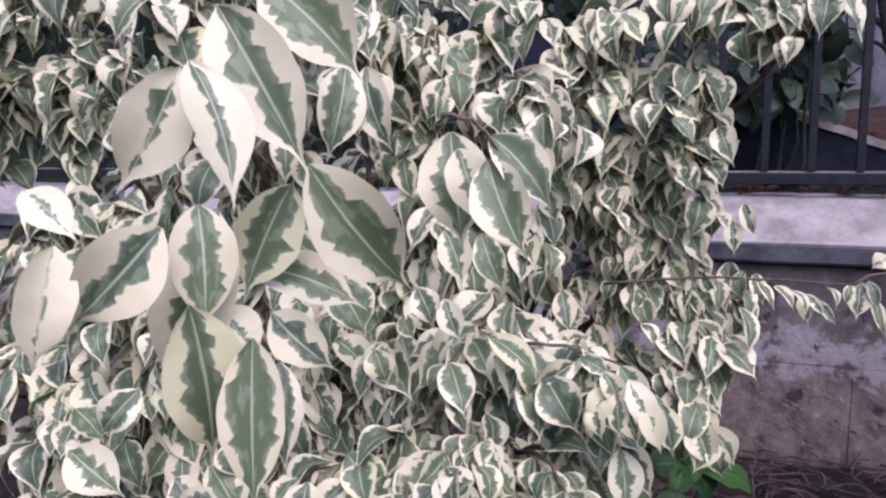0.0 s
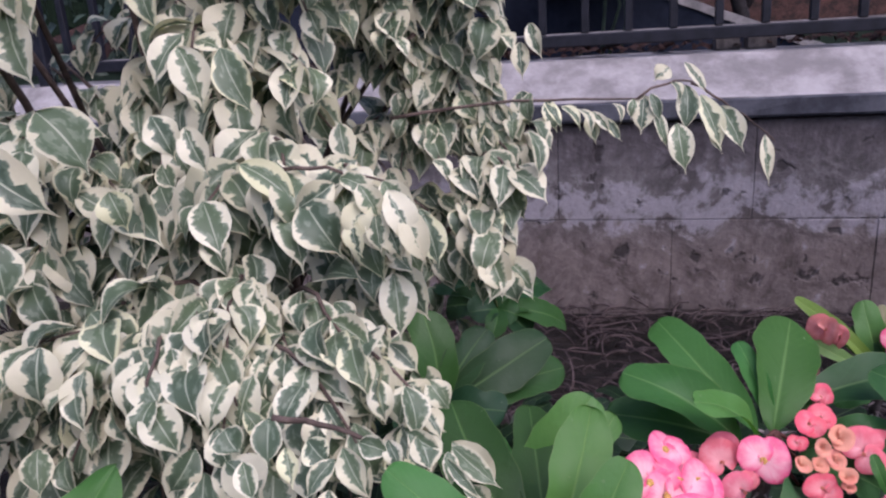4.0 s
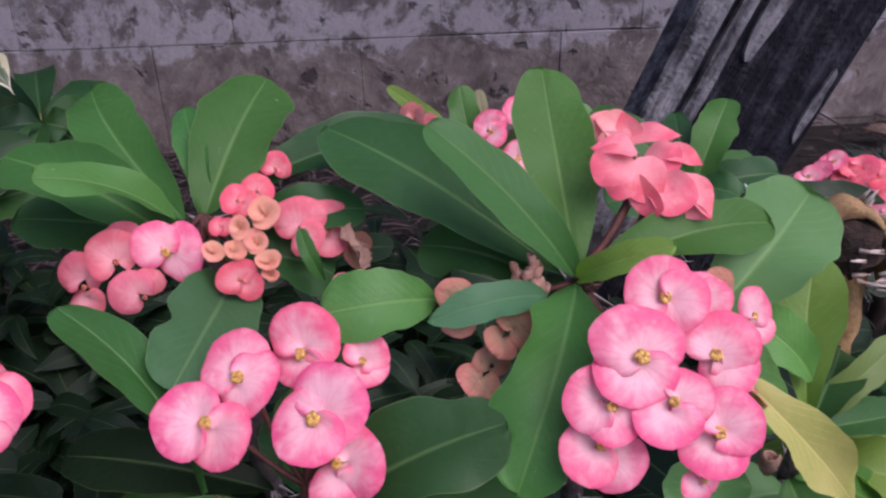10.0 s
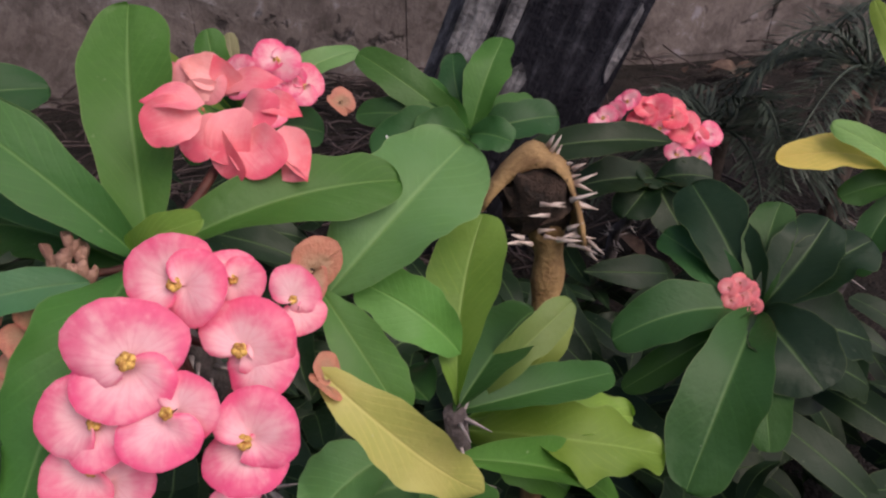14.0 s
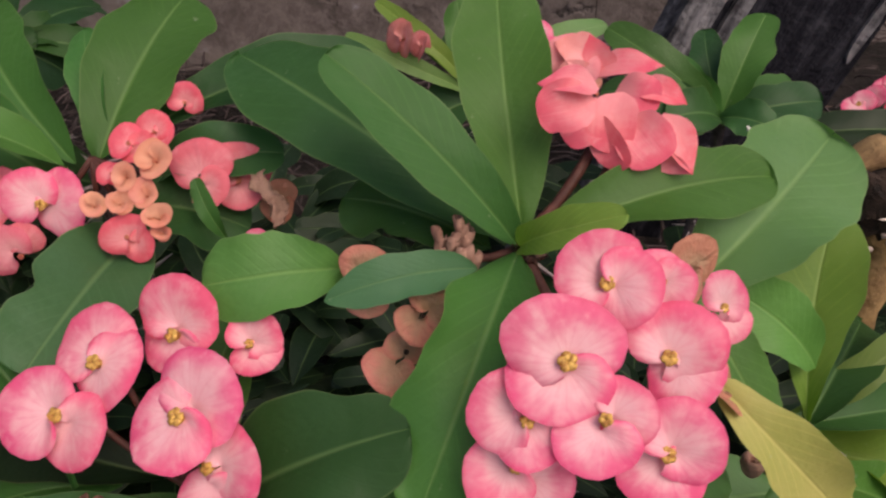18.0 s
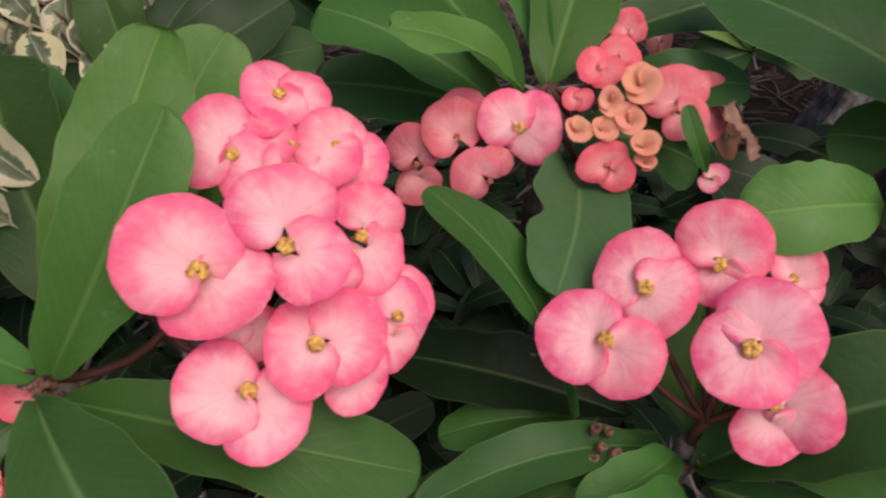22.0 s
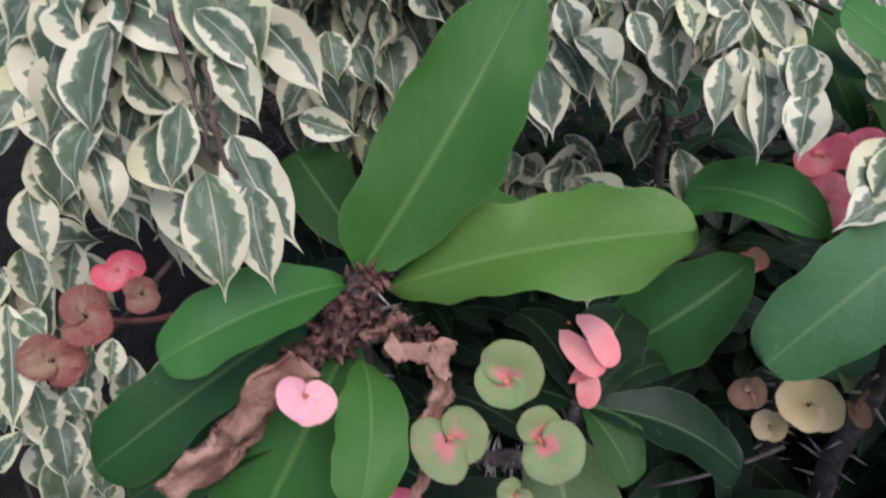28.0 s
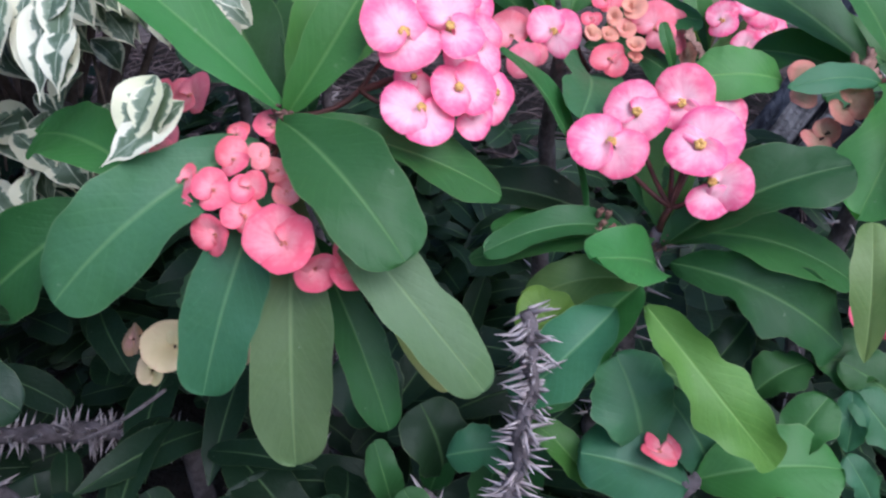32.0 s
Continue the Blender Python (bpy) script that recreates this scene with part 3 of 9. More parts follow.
child("body", slanted("body", -0.052, 0.118, -0.004, 0.07, 1.15, 0.42, PIER, 1), pier)
child("edge_rib", slanted("edge_rib", -0.136, -0.092, -0.012, 0.045, 1.15, 0.42, PIER_EDGE, 2, 24, 4), pier, "worn grey rib along the slope")
child("groove", slanted("groove", -0.094, -0.074, 0.004, 0.045, 1.15, 0.42, PIER, 3, 24, 2), pier, "dark groove between the ribs")
child("edge_rib", slanted("edge_rib", -0.076, -0.054, -0.006, 0.045, 1.15, 0.42, PIER_EDGE, 4, 24, 2), pier, "narrow worn rib along the slope")

for k, (px, pz, pw, ph) in enumerate(((-0.030, 0.44, 0.030, 0.15), (-0.030, 0.25, 0.042, 0.07), (0.100, 0.30, 0.014, 0.11), (-0.058, 0.58, 0.014, 0.16), (-0.010, 0.58, 0.012, 0.12))):
    r3 = random.Random(k)
    ring = [(math.cos(6.283 * i / 14) * pw / 2 * r3.uniform(.7, 1.15), math.sin(6.283 * i / 14) * ph / 2 * r3.uniform(.8, 1.1)) for i in range(14)]
    v = [(px + 0.42 * (pz + b) + a, -0.011, pz + b) for a, b in ring] + [(px + 0.42 * (pz + b) + a, 0.0, pz + b) for a, b in ring]
    f = [tuple(range(14))] + [(i, i + 14, (i + 1) % 14 + 14, (i + 1) % 14) for i in range(14)]
    child("plaster_patch", mesh_from("plaster_patch", v, f, PIER_EDGE, smooth=False), pier, "ragged pale plaster left on the pier")

# behind the fence: the sloping side of a ramp, a bank of earth, a pale far wall, a small tree and shrubs
ramp = tagged(new("ramp_wall"), "blue-grey plastered ramp side with a pale worn top edge", "wall")
ramp.matrix_world = pose(-1.0, 2.60, 1.262, 0, 21.3, 0)
vs, fs = extruded([(0, -0.60), (0.35, -0.60), (0.35, 0), (0.02, 0), (0, -0.012)], 0, 2.3, 20)
vs = [(x, y + 0.004 * noise.noise(Vector((x * 6, z * 6, 1))), z + 0.004 * noise.noise(Vector((x * 9, 2, 4)))) for x, y, z in vs]
child("face", mesh_from("face", vs, fs, SLAB, smooth=False), ramp)
vs, fs = extruded([(-0.008, -0.020), (0.05, -0.020), (0.05, 0.005), (-0.006, 0.004)], 0, 2.3, 40)
vs = [(x, y, z + 0.005 * noise.noise(Vector((x * 11, y * 9, 4)))) for x, y, z in vs]
child("top_edge", mesh_from("top_edge", vs, fs, RAIL_TOP, smooth=False), ramp, "pale worn top edge")
vs, fs = extruded([(0, -0.8), (1.2, -0.8), (1.2, 0.10), (0.5, 0.04), (0.1, -0.04)], -3.0, 4.0, 60)
vs = [(x, y, z + 0.05 * noise.noise(Vector((x * 3, y * 3, 7)))) for x, y, z in vs]
bank = tagged(new("earth_bank", mesh_from("earth_bank", vs, fs, BANK)), "red-brown earth bank strewn with fallen leaves", "ground", kind="structure")
bank.location = (0, 3.7, 0.80)
tagged(new("wall_far", from_bm("wall_far", box(0.36, 8.0, 5.2, 5.4, 0.0, 1.9), FAR_WALL)), "pale grey plastered wall beyond the bank", "wall", kind="structure")
tagged(new("backdrop", from_bm("backdrop", box(-20, 20, 9.0, 9.2, 0.0, 6.0), SHADE_LEAF)), "hedge closing the view, shade in its colour", "backdrop", kind="structure")


def small_tree():
    r2 = random.Random(12)
    thing = tagged(new("small_tree"), "thin tree with bare forking branches behind the fence, coloured as shaded", "tree")
    thing.location = (0.60, 3.4, 0.55)
    trunk = [Vector(p) for p in ((0, 0, 0), (-0.012, 0, 0.14), (-0.070, 0, 0.33), (-0.165, 0.02, 0.53), (-0.21, 0.03, 0.75), (-0.22, 0.02, 1.05))]
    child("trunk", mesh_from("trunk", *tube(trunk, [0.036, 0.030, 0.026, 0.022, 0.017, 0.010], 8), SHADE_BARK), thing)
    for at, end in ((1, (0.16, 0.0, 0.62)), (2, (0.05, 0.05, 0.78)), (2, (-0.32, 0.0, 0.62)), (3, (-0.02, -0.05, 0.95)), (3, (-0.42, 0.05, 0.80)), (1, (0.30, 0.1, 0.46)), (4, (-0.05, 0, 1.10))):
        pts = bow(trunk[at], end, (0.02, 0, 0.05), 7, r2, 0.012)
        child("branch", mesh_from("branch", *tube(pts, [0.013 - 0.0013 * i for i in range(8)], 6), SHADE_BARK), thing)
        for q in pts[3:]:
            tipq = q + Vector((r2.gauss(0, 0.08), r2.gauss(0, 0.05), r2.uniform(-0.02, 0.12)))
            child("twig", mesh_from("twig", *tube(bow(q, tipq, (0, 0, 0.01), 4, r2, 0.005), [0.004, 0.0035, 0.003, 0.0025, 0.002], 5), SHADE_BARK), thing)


small_tree()


def hedge():
    vs, fs = [], []
    r2 = random.Random(8)
    for k in range(2400):
        p = Vector((r2.uniform(-2.5, 0.20), r2.uniform(2.95, 4.2), 0.62 + abs(r2.gauss(0, 0.5))))
        if k < 260:
            p = Vector((r2.uniform(-0.10, 0.22), r2.uniform(2.35, 2.8), 0.86 + abs(r2.gauss(0.12, 0.25))))
        d = Vector((r2.gauss(0, 1), r2.gauss(0, 1), r2.gauss(-0.6, 0.6))).normalized() * r2.uniform(0.06, 0.13)
        v, f, _u = blade(p, p + d, d.length * 0.5, (r2.gauss(0, .5), -1, r2.gauss(0.5, .4)), 0.1, 0.0, (0.7, 0.8), 4, 6, r2)
        o = len(vs)
        vs += v
        fs += [tuple(i + o for i in q) for q in f]
    for k in range(9):
        foot = Vector((r2.uniform(-0.08, 0.18) if k < 4 else r2.uniform(-2.2, 0.1), r2.uniform(2.4, 2.56) if k < 4 else r2.uniform(3.0, 4.0), 0.58))
        v, f = tube(bow(foot, foot + Vector((r2.gauss(0, 0.06), r2.gauss(0, 0.05), r2.uniform(0.5, 0.8))), (0.03, 0, 0), 6, r2, 0.01), [0.006 - 0.0006 * i for i in range(7)], 6)
        o = len(vs)
        vs += v
        fs += [tuple(i + o for i in q) for q in f]
    tagged(new("hedge", mesh_from("hedge", vs, fs, HEDGE)), "dark broad-leaved shrubs growing behind the fence", "hedge", kind="stuff")


hedge()


def coping_litter():
    r2 = random.Random(15)
    vs, fs = [], []
    for _ in range(420):
        p = Vector((r2.uniform(-1.2, 2.2), r2.uniform(2.045, 2.22), 0.624 + r2.uniform(0, 0.016)))
        a = r2.uniform(0, 6.28)
        d = Vector((math.cos(a), math.sin(a), r2.uniform(-.1, .5))) * r2.uniform(0.02, 0.055)
        v, f, _u = blade(p, p + d, d.length * 0.45, (r2.gauss(0, .5), -0.5, 1), 0.2, 0.08, (0.6, 0.6), 4, 5, r2)
        o = len(vs)
        vs += v
        fs += [tuple(i + o for i in q) for q in f]
    tagged(new("coping_litter", mesh_from("coping_litter", vs, fs, BANK)), "red-brown dry leaves caught under the fence rail", "leaves", kind="stuff")
    for x, w in ((0.345, 0.060), (0.424, 0.072)):
        bm = box(-w / 2, w / 2, -0.02, 0.02, 0, 0.034, 0.004)
        for v in bm.verts:
            v.co += Vector((r2.uniform(-1, 1), r2.uniform(-1, 1), r2.uniform(-1, 0))) * 0.002
        stone = tagged(new("brick_piece", from_bm("brick_piece", bm, RUBBLE)), "grey broken brick piece lying under the fence rail", "brick", "broken brick pieces")
        stone.matrix_world = pose(x, 2.085, 0.6255, 0, 0, r2.uniform(-6, 6))


coping_litter()

# ---- crown of thorns ----
def lathe(profile, sides):
    vs, fs = [], []
    for r, z in profile:
        for k in range(sides):
            a = 2 * math.pi * k / sides
            vs.append((r * math.cos(a), r * math.sin(a), z))
    for i in range(len(profile) - 1):
        for k in range(sides):
            a, b = i * sides + k, i * sides + (k + 1) % sides
            fs.append((a, b, b + sides, a + sides))
    return vs, fs


def bract_mesh(seed, cup, rho=0.74, off=0.29, material=None, point=0.0, turn=0.15):
    """One round, kidney-shaped bract of unit reach that wraps the flower's centre, one lobe over and one under its partner."""
    r2 = random.Random(seed)
    na, nr = 26, 7
    span = radians(163)
    vs, uv, fs = [], [], []
    ph = r2.uniform(0, 6.28)
    for i in range(nr + 1):
        q = i / nr
        for j in range(na + 1):
            h = 2 * j / na - 1
            th = h * span
            rim = off * math.cos(th) + math.sqrt(rho * rho - (off * math.sin(th)) ** 2)
            rim *= 1.0 + 0.050 * math.sin(2 * th + ph) + 0.035 * math.sin(3.3 * th + ph * 3) + 0.014 * math.sin(9 * th + ph * 2)
            rim *= 1.0 + point * math.exp(-(th / 0.42) ** 2)
            if h > 0.72:
                rim *= 1 - 0.5 * ((h - 0.72) / 0.28) ** 2
            r = (0.004 + 0.996 * q) * rim
            lift = turn * h * (0.55 + 0.45 * q) + 0.10 * max(0.0, h) ** 3 * (1 - 0.4 * q)
            z = cup * 0.95 * q ** 0.8 * (1 - 0.25 * q) + lift - 0.10 * q ** 4 + 0.060 * q * math.sin(2.4 * th + ph) + 0.022 * q * q * math.sin(6 * th + 2 * ph)
            vs.append((r * math.cos(th) + 0.03, r * math.sin(th), z))
            uv.append((j / na, q))
    for i in range(nr):
        for j in range(na):
            a = i * (na + 1) + j
            fs.append((a, a + 1, a + na + 2, a + na + 1))
    return mesh_from("bract", vs, fs, material or BRACT, uv)


BRACT_SHAPES = ((1, 0.10, 0.78, 0.27), (2, 0.22, 0.76, 0.29), (3, 0.34, 0.80, 0.24), (4, 0.62, 0.74, 0.30), (5, 0.16, 0.74, 0.31), (6, 0.40, 0.77, 0.27), (7, 0.28, 0.73, 0.32), (8, 0.52, 0.76, 0.28), (9, 1.15, 0.74, 0.16), (10, 0.95, 0.72, 0.20))
BRACTS = {m: [bract_mesh(*k, m) for k in BRACT_SHAPES] for m in (BRACT, BRACT_RED, BRACT_OLD, BRACT_GREEN, BRACT_CREAM, BUDMAT)}

OPEN_SHAPES = ((11, 0.12, 0.78, 0.27), (12, 0.20, 0.76, 0.28), (13, 0.05, 0.79, 0.25), (14, 0.26, 0.77, 0.27), (15, 0.16, 0.75, 0.29), (16, 0.32, 0.78, 0.26))
OPEN = {m: [bract_mesh(n, cup + (0.25 if m == BRACT_RED else 0.12 if m == BRACT_ROSE else 0.0), rho, off, m, 0.42 if m == BRACT_RED else 0.03, 0.09) for n, cup, rho, off in OPEN_SHAPES] for m in (BRACT, BRACT_RED, BRACT_ROSE, BRACT_DUSTY, BRACT_OLD, BRACT_GREEN)}


def cyathium_mesh(material, grow=1.0):
    vs, fs = lathe([(0.0, -0.10), (0.09, -0.08), (0.12, 0.08), (0.07, 0.13), (0.0, 0.10)], 10)
    for k in range(5):
        a = 2 * math.pi * k / 5
        v, f = lathe([(0.0, -0.045), (0.045, -0.02), (0.05, 0.015), (0.025, 0.045), (0.0, 0.05)], 7)
        o = len(vs)
        vs += [(1.75 * x + 0.080 * math.cos(a), 1.75 * y + 0.080 * math.sin(a), 0.8 * z + 0.13) for x, y, z in v]
        fs += [tuple(i + o for i in q) for q in f]
    v, f = tube([(0, 0, -0.1), (0.01, 0, -0.45)], [0.05, 0.04], 6)
    o = len(vs)
    vs += v
    fs += [tuple(i + o for i in q) for q in f]
    return mesh_from("flower", [(x * grow, y * grow, z * grow) for x, y, z in vs], fs, material)


CYATHIUM = cyathium_mesh(CYATH)
CYATHIUM_RED = cyathium_mesh(CYATH_RED, 0.7)
CYATHIUM_DARK = cyathium_mesh(CORE, 0.6)


def bud_mesh(material):
    vs, fs = lathe([(0.0, -0.75), (0.35, -0.70), (0.80, -0.35), (1.0, 0.05), (0.95, 0.35), (0.72, 0.50), (0.52, 0.42), (0.42, 0.20), (0.30, 0.12), (0.20, 0.30), (0.0, 0.36)], 14)
    uv = []
    for x, y, z in vs:
        th = math.atan2(y, x)
        uv.append((th / 6.28 + 0.5, min(1.0, math.hypot(x, y))))
    vs = [(x * (1 + 0.10 * math.cos(math.atan2(y, x))), y, z + 0.26 * math.atan2(y, x) / 3.14 * math.hypot(x, y)) for x, y, z in vs]
    return mesh_from("bud", vs, fs, material, uv)


BUD, BUD_DRY = bud_mesh(BUDMAT), bud_mesh(DRY)


def turn_to(normal, turn):
    q = Vector(normal).normalized().to_track_quat("Z", "Y")
    return q.to_matrix().to_4x4() @ Matrix.Rotation(radians(turn), 4, "Z")


def thorns_on(points, radii, rng, count, size):
    vs, fs = [], []
    for _ in range(count):
        i = rng.randrange(len(points) - 1)
        t = rng.random()
        p = points[i].lerp(points[i + 1], t)
        d = (points[i + 1] - points[i]).normalized()
        s = d.orthogonal().normalized()
        s.rotate(Matrix.Rotation(rng.uniform(0, 6.28), 3, d))
        r = radii[i]
        l = size * rng.uniform(0.6, 1.2)
        out = (s + d * rng.uniform(-0.3, 0.4)).normalized()
        v, f = tube([p + s * r * 0.8, p + s * r + out * l], [l * 0.11, l * 0.012], 4)
        o = len(vs)
        vs += v
        fs += [tuple(i2 + o for i2 in q) for q in f]
    return vs, fs


def spurge(centre, label):
    """A crown of thorns plant: its thorny stem from the soil to the rosette at centre; leaves and flowers follow."""
    c = Vector(centre)
    r2 = random.Random(int(abs(c.x) * 9973 + abs(c.y) * 7919))
    foot = Vector((c.x + r2.uniform(-0.05, 0.05), c.y + r2.uniform(0.02, 0.08), 0.0))
    plant = tagged(new("crown_of_thorns"), label, "plant", "crown of thorns plants")
    plant.location = foot
    pts = [p - foot for p in bow(foot + Vector((0, 0, -0.02)), c, (r2.uniform(-0.02, 0.02), 0.02, 0), 10, r2, 0.004)]
    rad = [0.0095 - 0.004 * i / 10 for i in range(11)]
    child("stem", mesh_from("stem", *tube(pts, rad, 9), STEM), plant)
    child("spine_cover", mesh_from("spine_cover", *thorns_on(pts, rad, r2, 90, 0.013), THORN), plant, "pale spines of the stem")["kind"] = "stuff"
    return plant


def leaf(plant, base, tip, width, face, tone, bend=0.1, wave=0.03, prof=(0.66, 0.36)):
    o = plant.location
    r2 = random.Random(int(abs(tip[0]) * 99991 + abs(tip[2]) * 77777 + abs(tip[1]) * 5555))
    v, f, uv = blade(Vector(base) - o, Vector(tip) - o, width, face, bend, wave * 2.2, prof, 12, 34, r2, r2.uniform(0.08, 0.24), 0.0, r2.uniform(0.003, 0.010))
    k, w = r2.uniform(0.80, 1.22), r2.uniform(-0.14, 0.14)
    ob = child("leaf", mesh_from("leaf", v, f, SPURGE, uv), plant, {"yellow": "yellowing leaf", "lime": "lime green leaf"}.get(tone, ""), None, (k * TONES[tone][0] * (1 + w), k * TONES[tone][1], k * TONES[tone][2] * (1 - w)))
    return ob


def flower(plant, centre, radius, face, turn, colour, cup=0.25):
    r2 = random.Random(int(abs(centre[0]) * 99991 + abs(centre[2]) * 77777))
    radius *= {"coral": 1.2, "rose": 1.12, "rosebud": 1.12, "old": 1.1, "dusty": 1.1, "bud": 1.4}.get(colour, 1.05)
    m = Matrix.Translation(Vector(centre) - plant.location) @ turn_to(face, turn) @ Matrix.Diagonal((radius, radius, radius, 1))
    names = {"old": "faded brown-pink flower", "cream": "faded cream flower", "green": "green flower with a pink middle", "coral": "coral red flower", "bud": "peach flower bud, still rolled up"}
    middle = CYATHIUM if colour == "pink" else CYATHIUM_DARK if colour in ("old", "green", "magenta", "wine", "cream", "peach") else CYATHIUM_RED
    fl = child("flower", middle, plant, names.get(colour, ""), m)
    base = PETALS[colour]
    for k in range(2):
        tint = tuple(min(1.0, c * r2.uniform(0.93, 1.07)) for c in base)
        tilt = Matrix.Rotation(radians(r2.uniform(-30, 6)), 4, "Y")
        shapes = BRACTS[{"green": BRACT_GREEN, "cream": BRACT_CREAM, "pink": BRACT, "old": BRACT_OLD, "wine": BRACT_OLD, "bud": BUDMAT}.get(colour, BRACT_RED)]
        child("bract", shapes[r2.choice((0, 1, 2, 4, 5, 6)) if colour not in ("coral", "bud") else r2.choice((2, 3, 7) if colour == "coral" else (8, 9))], fl, "", Matrix.Rotation(math.pi * k + r2.uniform(-0.2, 0.2), 4, "Z") @ tilt @ Matrix.Diagonal((r2.uniform(0.86, 1.06), r2.uniform(0.86, 1.08), 1, 1)), tint)
    return fl


def bloom(plant, centre, face, ways, sizes, colour, tilts=(8, 4)):
    """An open flower whose two bracts each have their own middle (from the flower's centre) and radius; the first lies over the second."""
    r2 = random.Random(int(abs(centre[0]) * 99991 + abs(centre[2]) * 77777))
    c, nrm = Vector(centre) - plant.location, Vector(face).normalized()
    grow = 0.5 * (sizes[0] + sizes[1]) * 1.15
    m = Matrix.Translation(c + nrm * (0.10 * grow)) @ turn_to(nrm, r2.uniform(0, 360)) @ Matrix.Diagonal((grow, grow, grow, 1))
    middle = CYATHIUM if colour == "pink" else CYATHIUM_DARK if colour == "old" else CYATHIUM_RED
    fl = child("flower", middle, plant, {"coral": "coral red flower with pointed bracts", "dusty": "ageing rose flower", "old": "faded brown-pink flower"}.get(colour, ""), m)
    back = m.inverted()
    for k in range(2):
        i = r2.randrange(len(OPEN_SHAPES))
        rho, off = OPEN_SHAPES[i][2], OPEN_SHAPES[i][3] + 0.03
        d, side, up = frame_of(ways[k], nrm)
        tip = radians(tilts[k] + r2.uniform(-5, 5))
        d, up = d * math.cos(tip) + up * math.sin(tip), up * math.cos(tip) - d * math.sin(tip)
        size = 0.93 * sizes[k] / rho
        turn = Matrix((d, up.cross(d), up)).transposed().to_4x4()
        base = c + Vector(ways[k]) * 0.85 - d * (off * size * 0.84) + nrm * (size * (0.07 if k == 0 else -0.04))
        tint = tuple(min(1.0, v * r2.uniform(0.94, 1.06)) for v in PETALS[colour])
        child("bract", OPEN[{"coral": BRACT_RED, "rose": BRACT_ROSE, "rosebud": BRACT_ROSE, "blush": BRACT_DUSTY, "shell": BRACT_DUSTY, "dusty": BRACT_DUSTY, "old": BRACT_OLD, "green": BRACT_GREEN}.get(colour, BRACT)][i], fl, "", back @ Matrix.Translation(base) @ turn @ Matrix.Diagonal((size * 0.86, size * r2.uniform(1.05, 1.16), size, 1)), tint)
    return fl


def pointed_bloom(plant, centre, colour, petals):
    """A half-open flower of separate folded petals, each from base to tip with a width, a facing and a round (1) or pointed (0) end."""
    r2 = random.Random(int(abs(centre[0]) * 99991 + abs(centre[2]) * 77777))
    o = plant.location
    fl = child("flower", CYATHIUM_RED, plant, {"coral": "coral red flower with pointed bracts", "magenta": "magenta flower, half open"}.get(colour, "pale pink flower, half folded"), Matrix.Translation(Vector(centre) - o) @ turn_to(Vector(petals[0][3]), 30) @ Matrix.Diagonal((0.007, 0.007, 0.007, 1)))
    back = fl.matrix_basis.inverted()
    for base, tip, width, face, rounded in petals:
        v, f, uv = blade(Vector(base) - o, Vector(tip) - o, width, face, r2.uniform(0.05, 0.14), 0.03, (0.50, 0.36) if rounded else (0.70, 1.05), 10, 14, r2, r2.uniform(0.08, 0.22), 0.0)
        tint = tuple(min(1.0, c * r2.uniform(0.92, 1.08)) for c in PETALS[colour])
        child("bract", mesh_from("bract", [back @ p for p in v], f, {"coral": BRACT_RED, "magenta": BRACT_OLD}.get(colour, BRACT_DUSTY), uv), fl, "", None, tint)
    return fl


def bud(plant, centre, radius, face, colour):
    r2 = random.Random(int(abs(centre[0]) * 99991 + abs(centre[2]) * 77777))
    m = Matrix.Translation(Vector(centre) - plant.location) @ turn_to(face, r2.uniform(0, 360)) @ Matrix.Diagonal((radius * 1.2, radius * 1.2, radius * 1.2, 1) if colour == "bud" else (radius * 0.8, radius * 0.8, radius * 2.2, 1))
    child("bud", BUD if colour == "bud" else BUD_DRY, plant, "", m, PETALS[colour])


def stalk(plant, a, b, radius, tone):
    r2 = random.Random(int(abs(a[0] + b[0]) * 99991))
    o = plant.location
    pts = bow(Vector(a) - o, Vector(b) - o, (r2.uniform(-.003, .003), r2.uniform(-.003, .003), -0.004), 5, r2)
    child("flower_stalk", mesh_from("flower_stalk", *tube(pts, [radius * 1.15] * 2 + [radius] * 4, 7), STEM if tone == "dry" else STALK), plant)


def dry_leaf(plant, a, b, width):
    """A shrivelled leaf hanging along the stem: a twisted, curled strip with thickness."""
    r2 = random.Random(int(abs(a[0] + b[2]) * 99991))
    o = plant.location
    a, b = Vector(a) - o, Vector(b) - o
    d, s, nrm = frame_of(b - a, (0.2, -1, 0.3))
    vs, fs = [], []
    n, m = 26, 12
    for i in range(n + 1):
        t = i / n
        mid = a.lerp(b, t) + s * (0.0016 * math.sin(t * 8)) + nrm * (0.0018 * math.sin(t * 6 + 1))
        tw = 0.25 + 0.7 * math.sin(t * 3.3)
        w = width * (0.35 + 0.65 * math.sin(math.pi * min(1, 0.15 + t * 0.8))) * (1 + 0.16 * math.sin(t * 23 + width * 900))
        for k in range(m):
            h = 2 * math.pi * k / m
            q = Vector((math.cos(h) * w / 2, math.sin(h) * w * 0.10 + w * (0.10 * math.cos(2.6 * h + t * 6) + 0.05 * math.sin(5 * h + 17 * t))))
            q = Vector((q.x * math.cos(tw) - q.y * math.sin(tw), q.x * math.sin(tw) + q.y * math.cos(tw)))
            vs.append(mid + s * q.x + nrm * q.y + Vector([r2.uniform(-.0006, .0006) for _ in range(3)]))
    for i in range(n):
        for k in range(m):
            p, q = i * m + k, i * m + (k + 1) % m
            fs.append((p, q, q + m, p + m))
    fs.append(tuple(range(m))[::-1])
    fs.append(tuple(range(n * m, n * m + m)))
    child("dry_leaf", mesh_from("dry_leaf", vs, fs, DRY), plant, "shrivelled red-brown dead leaf")


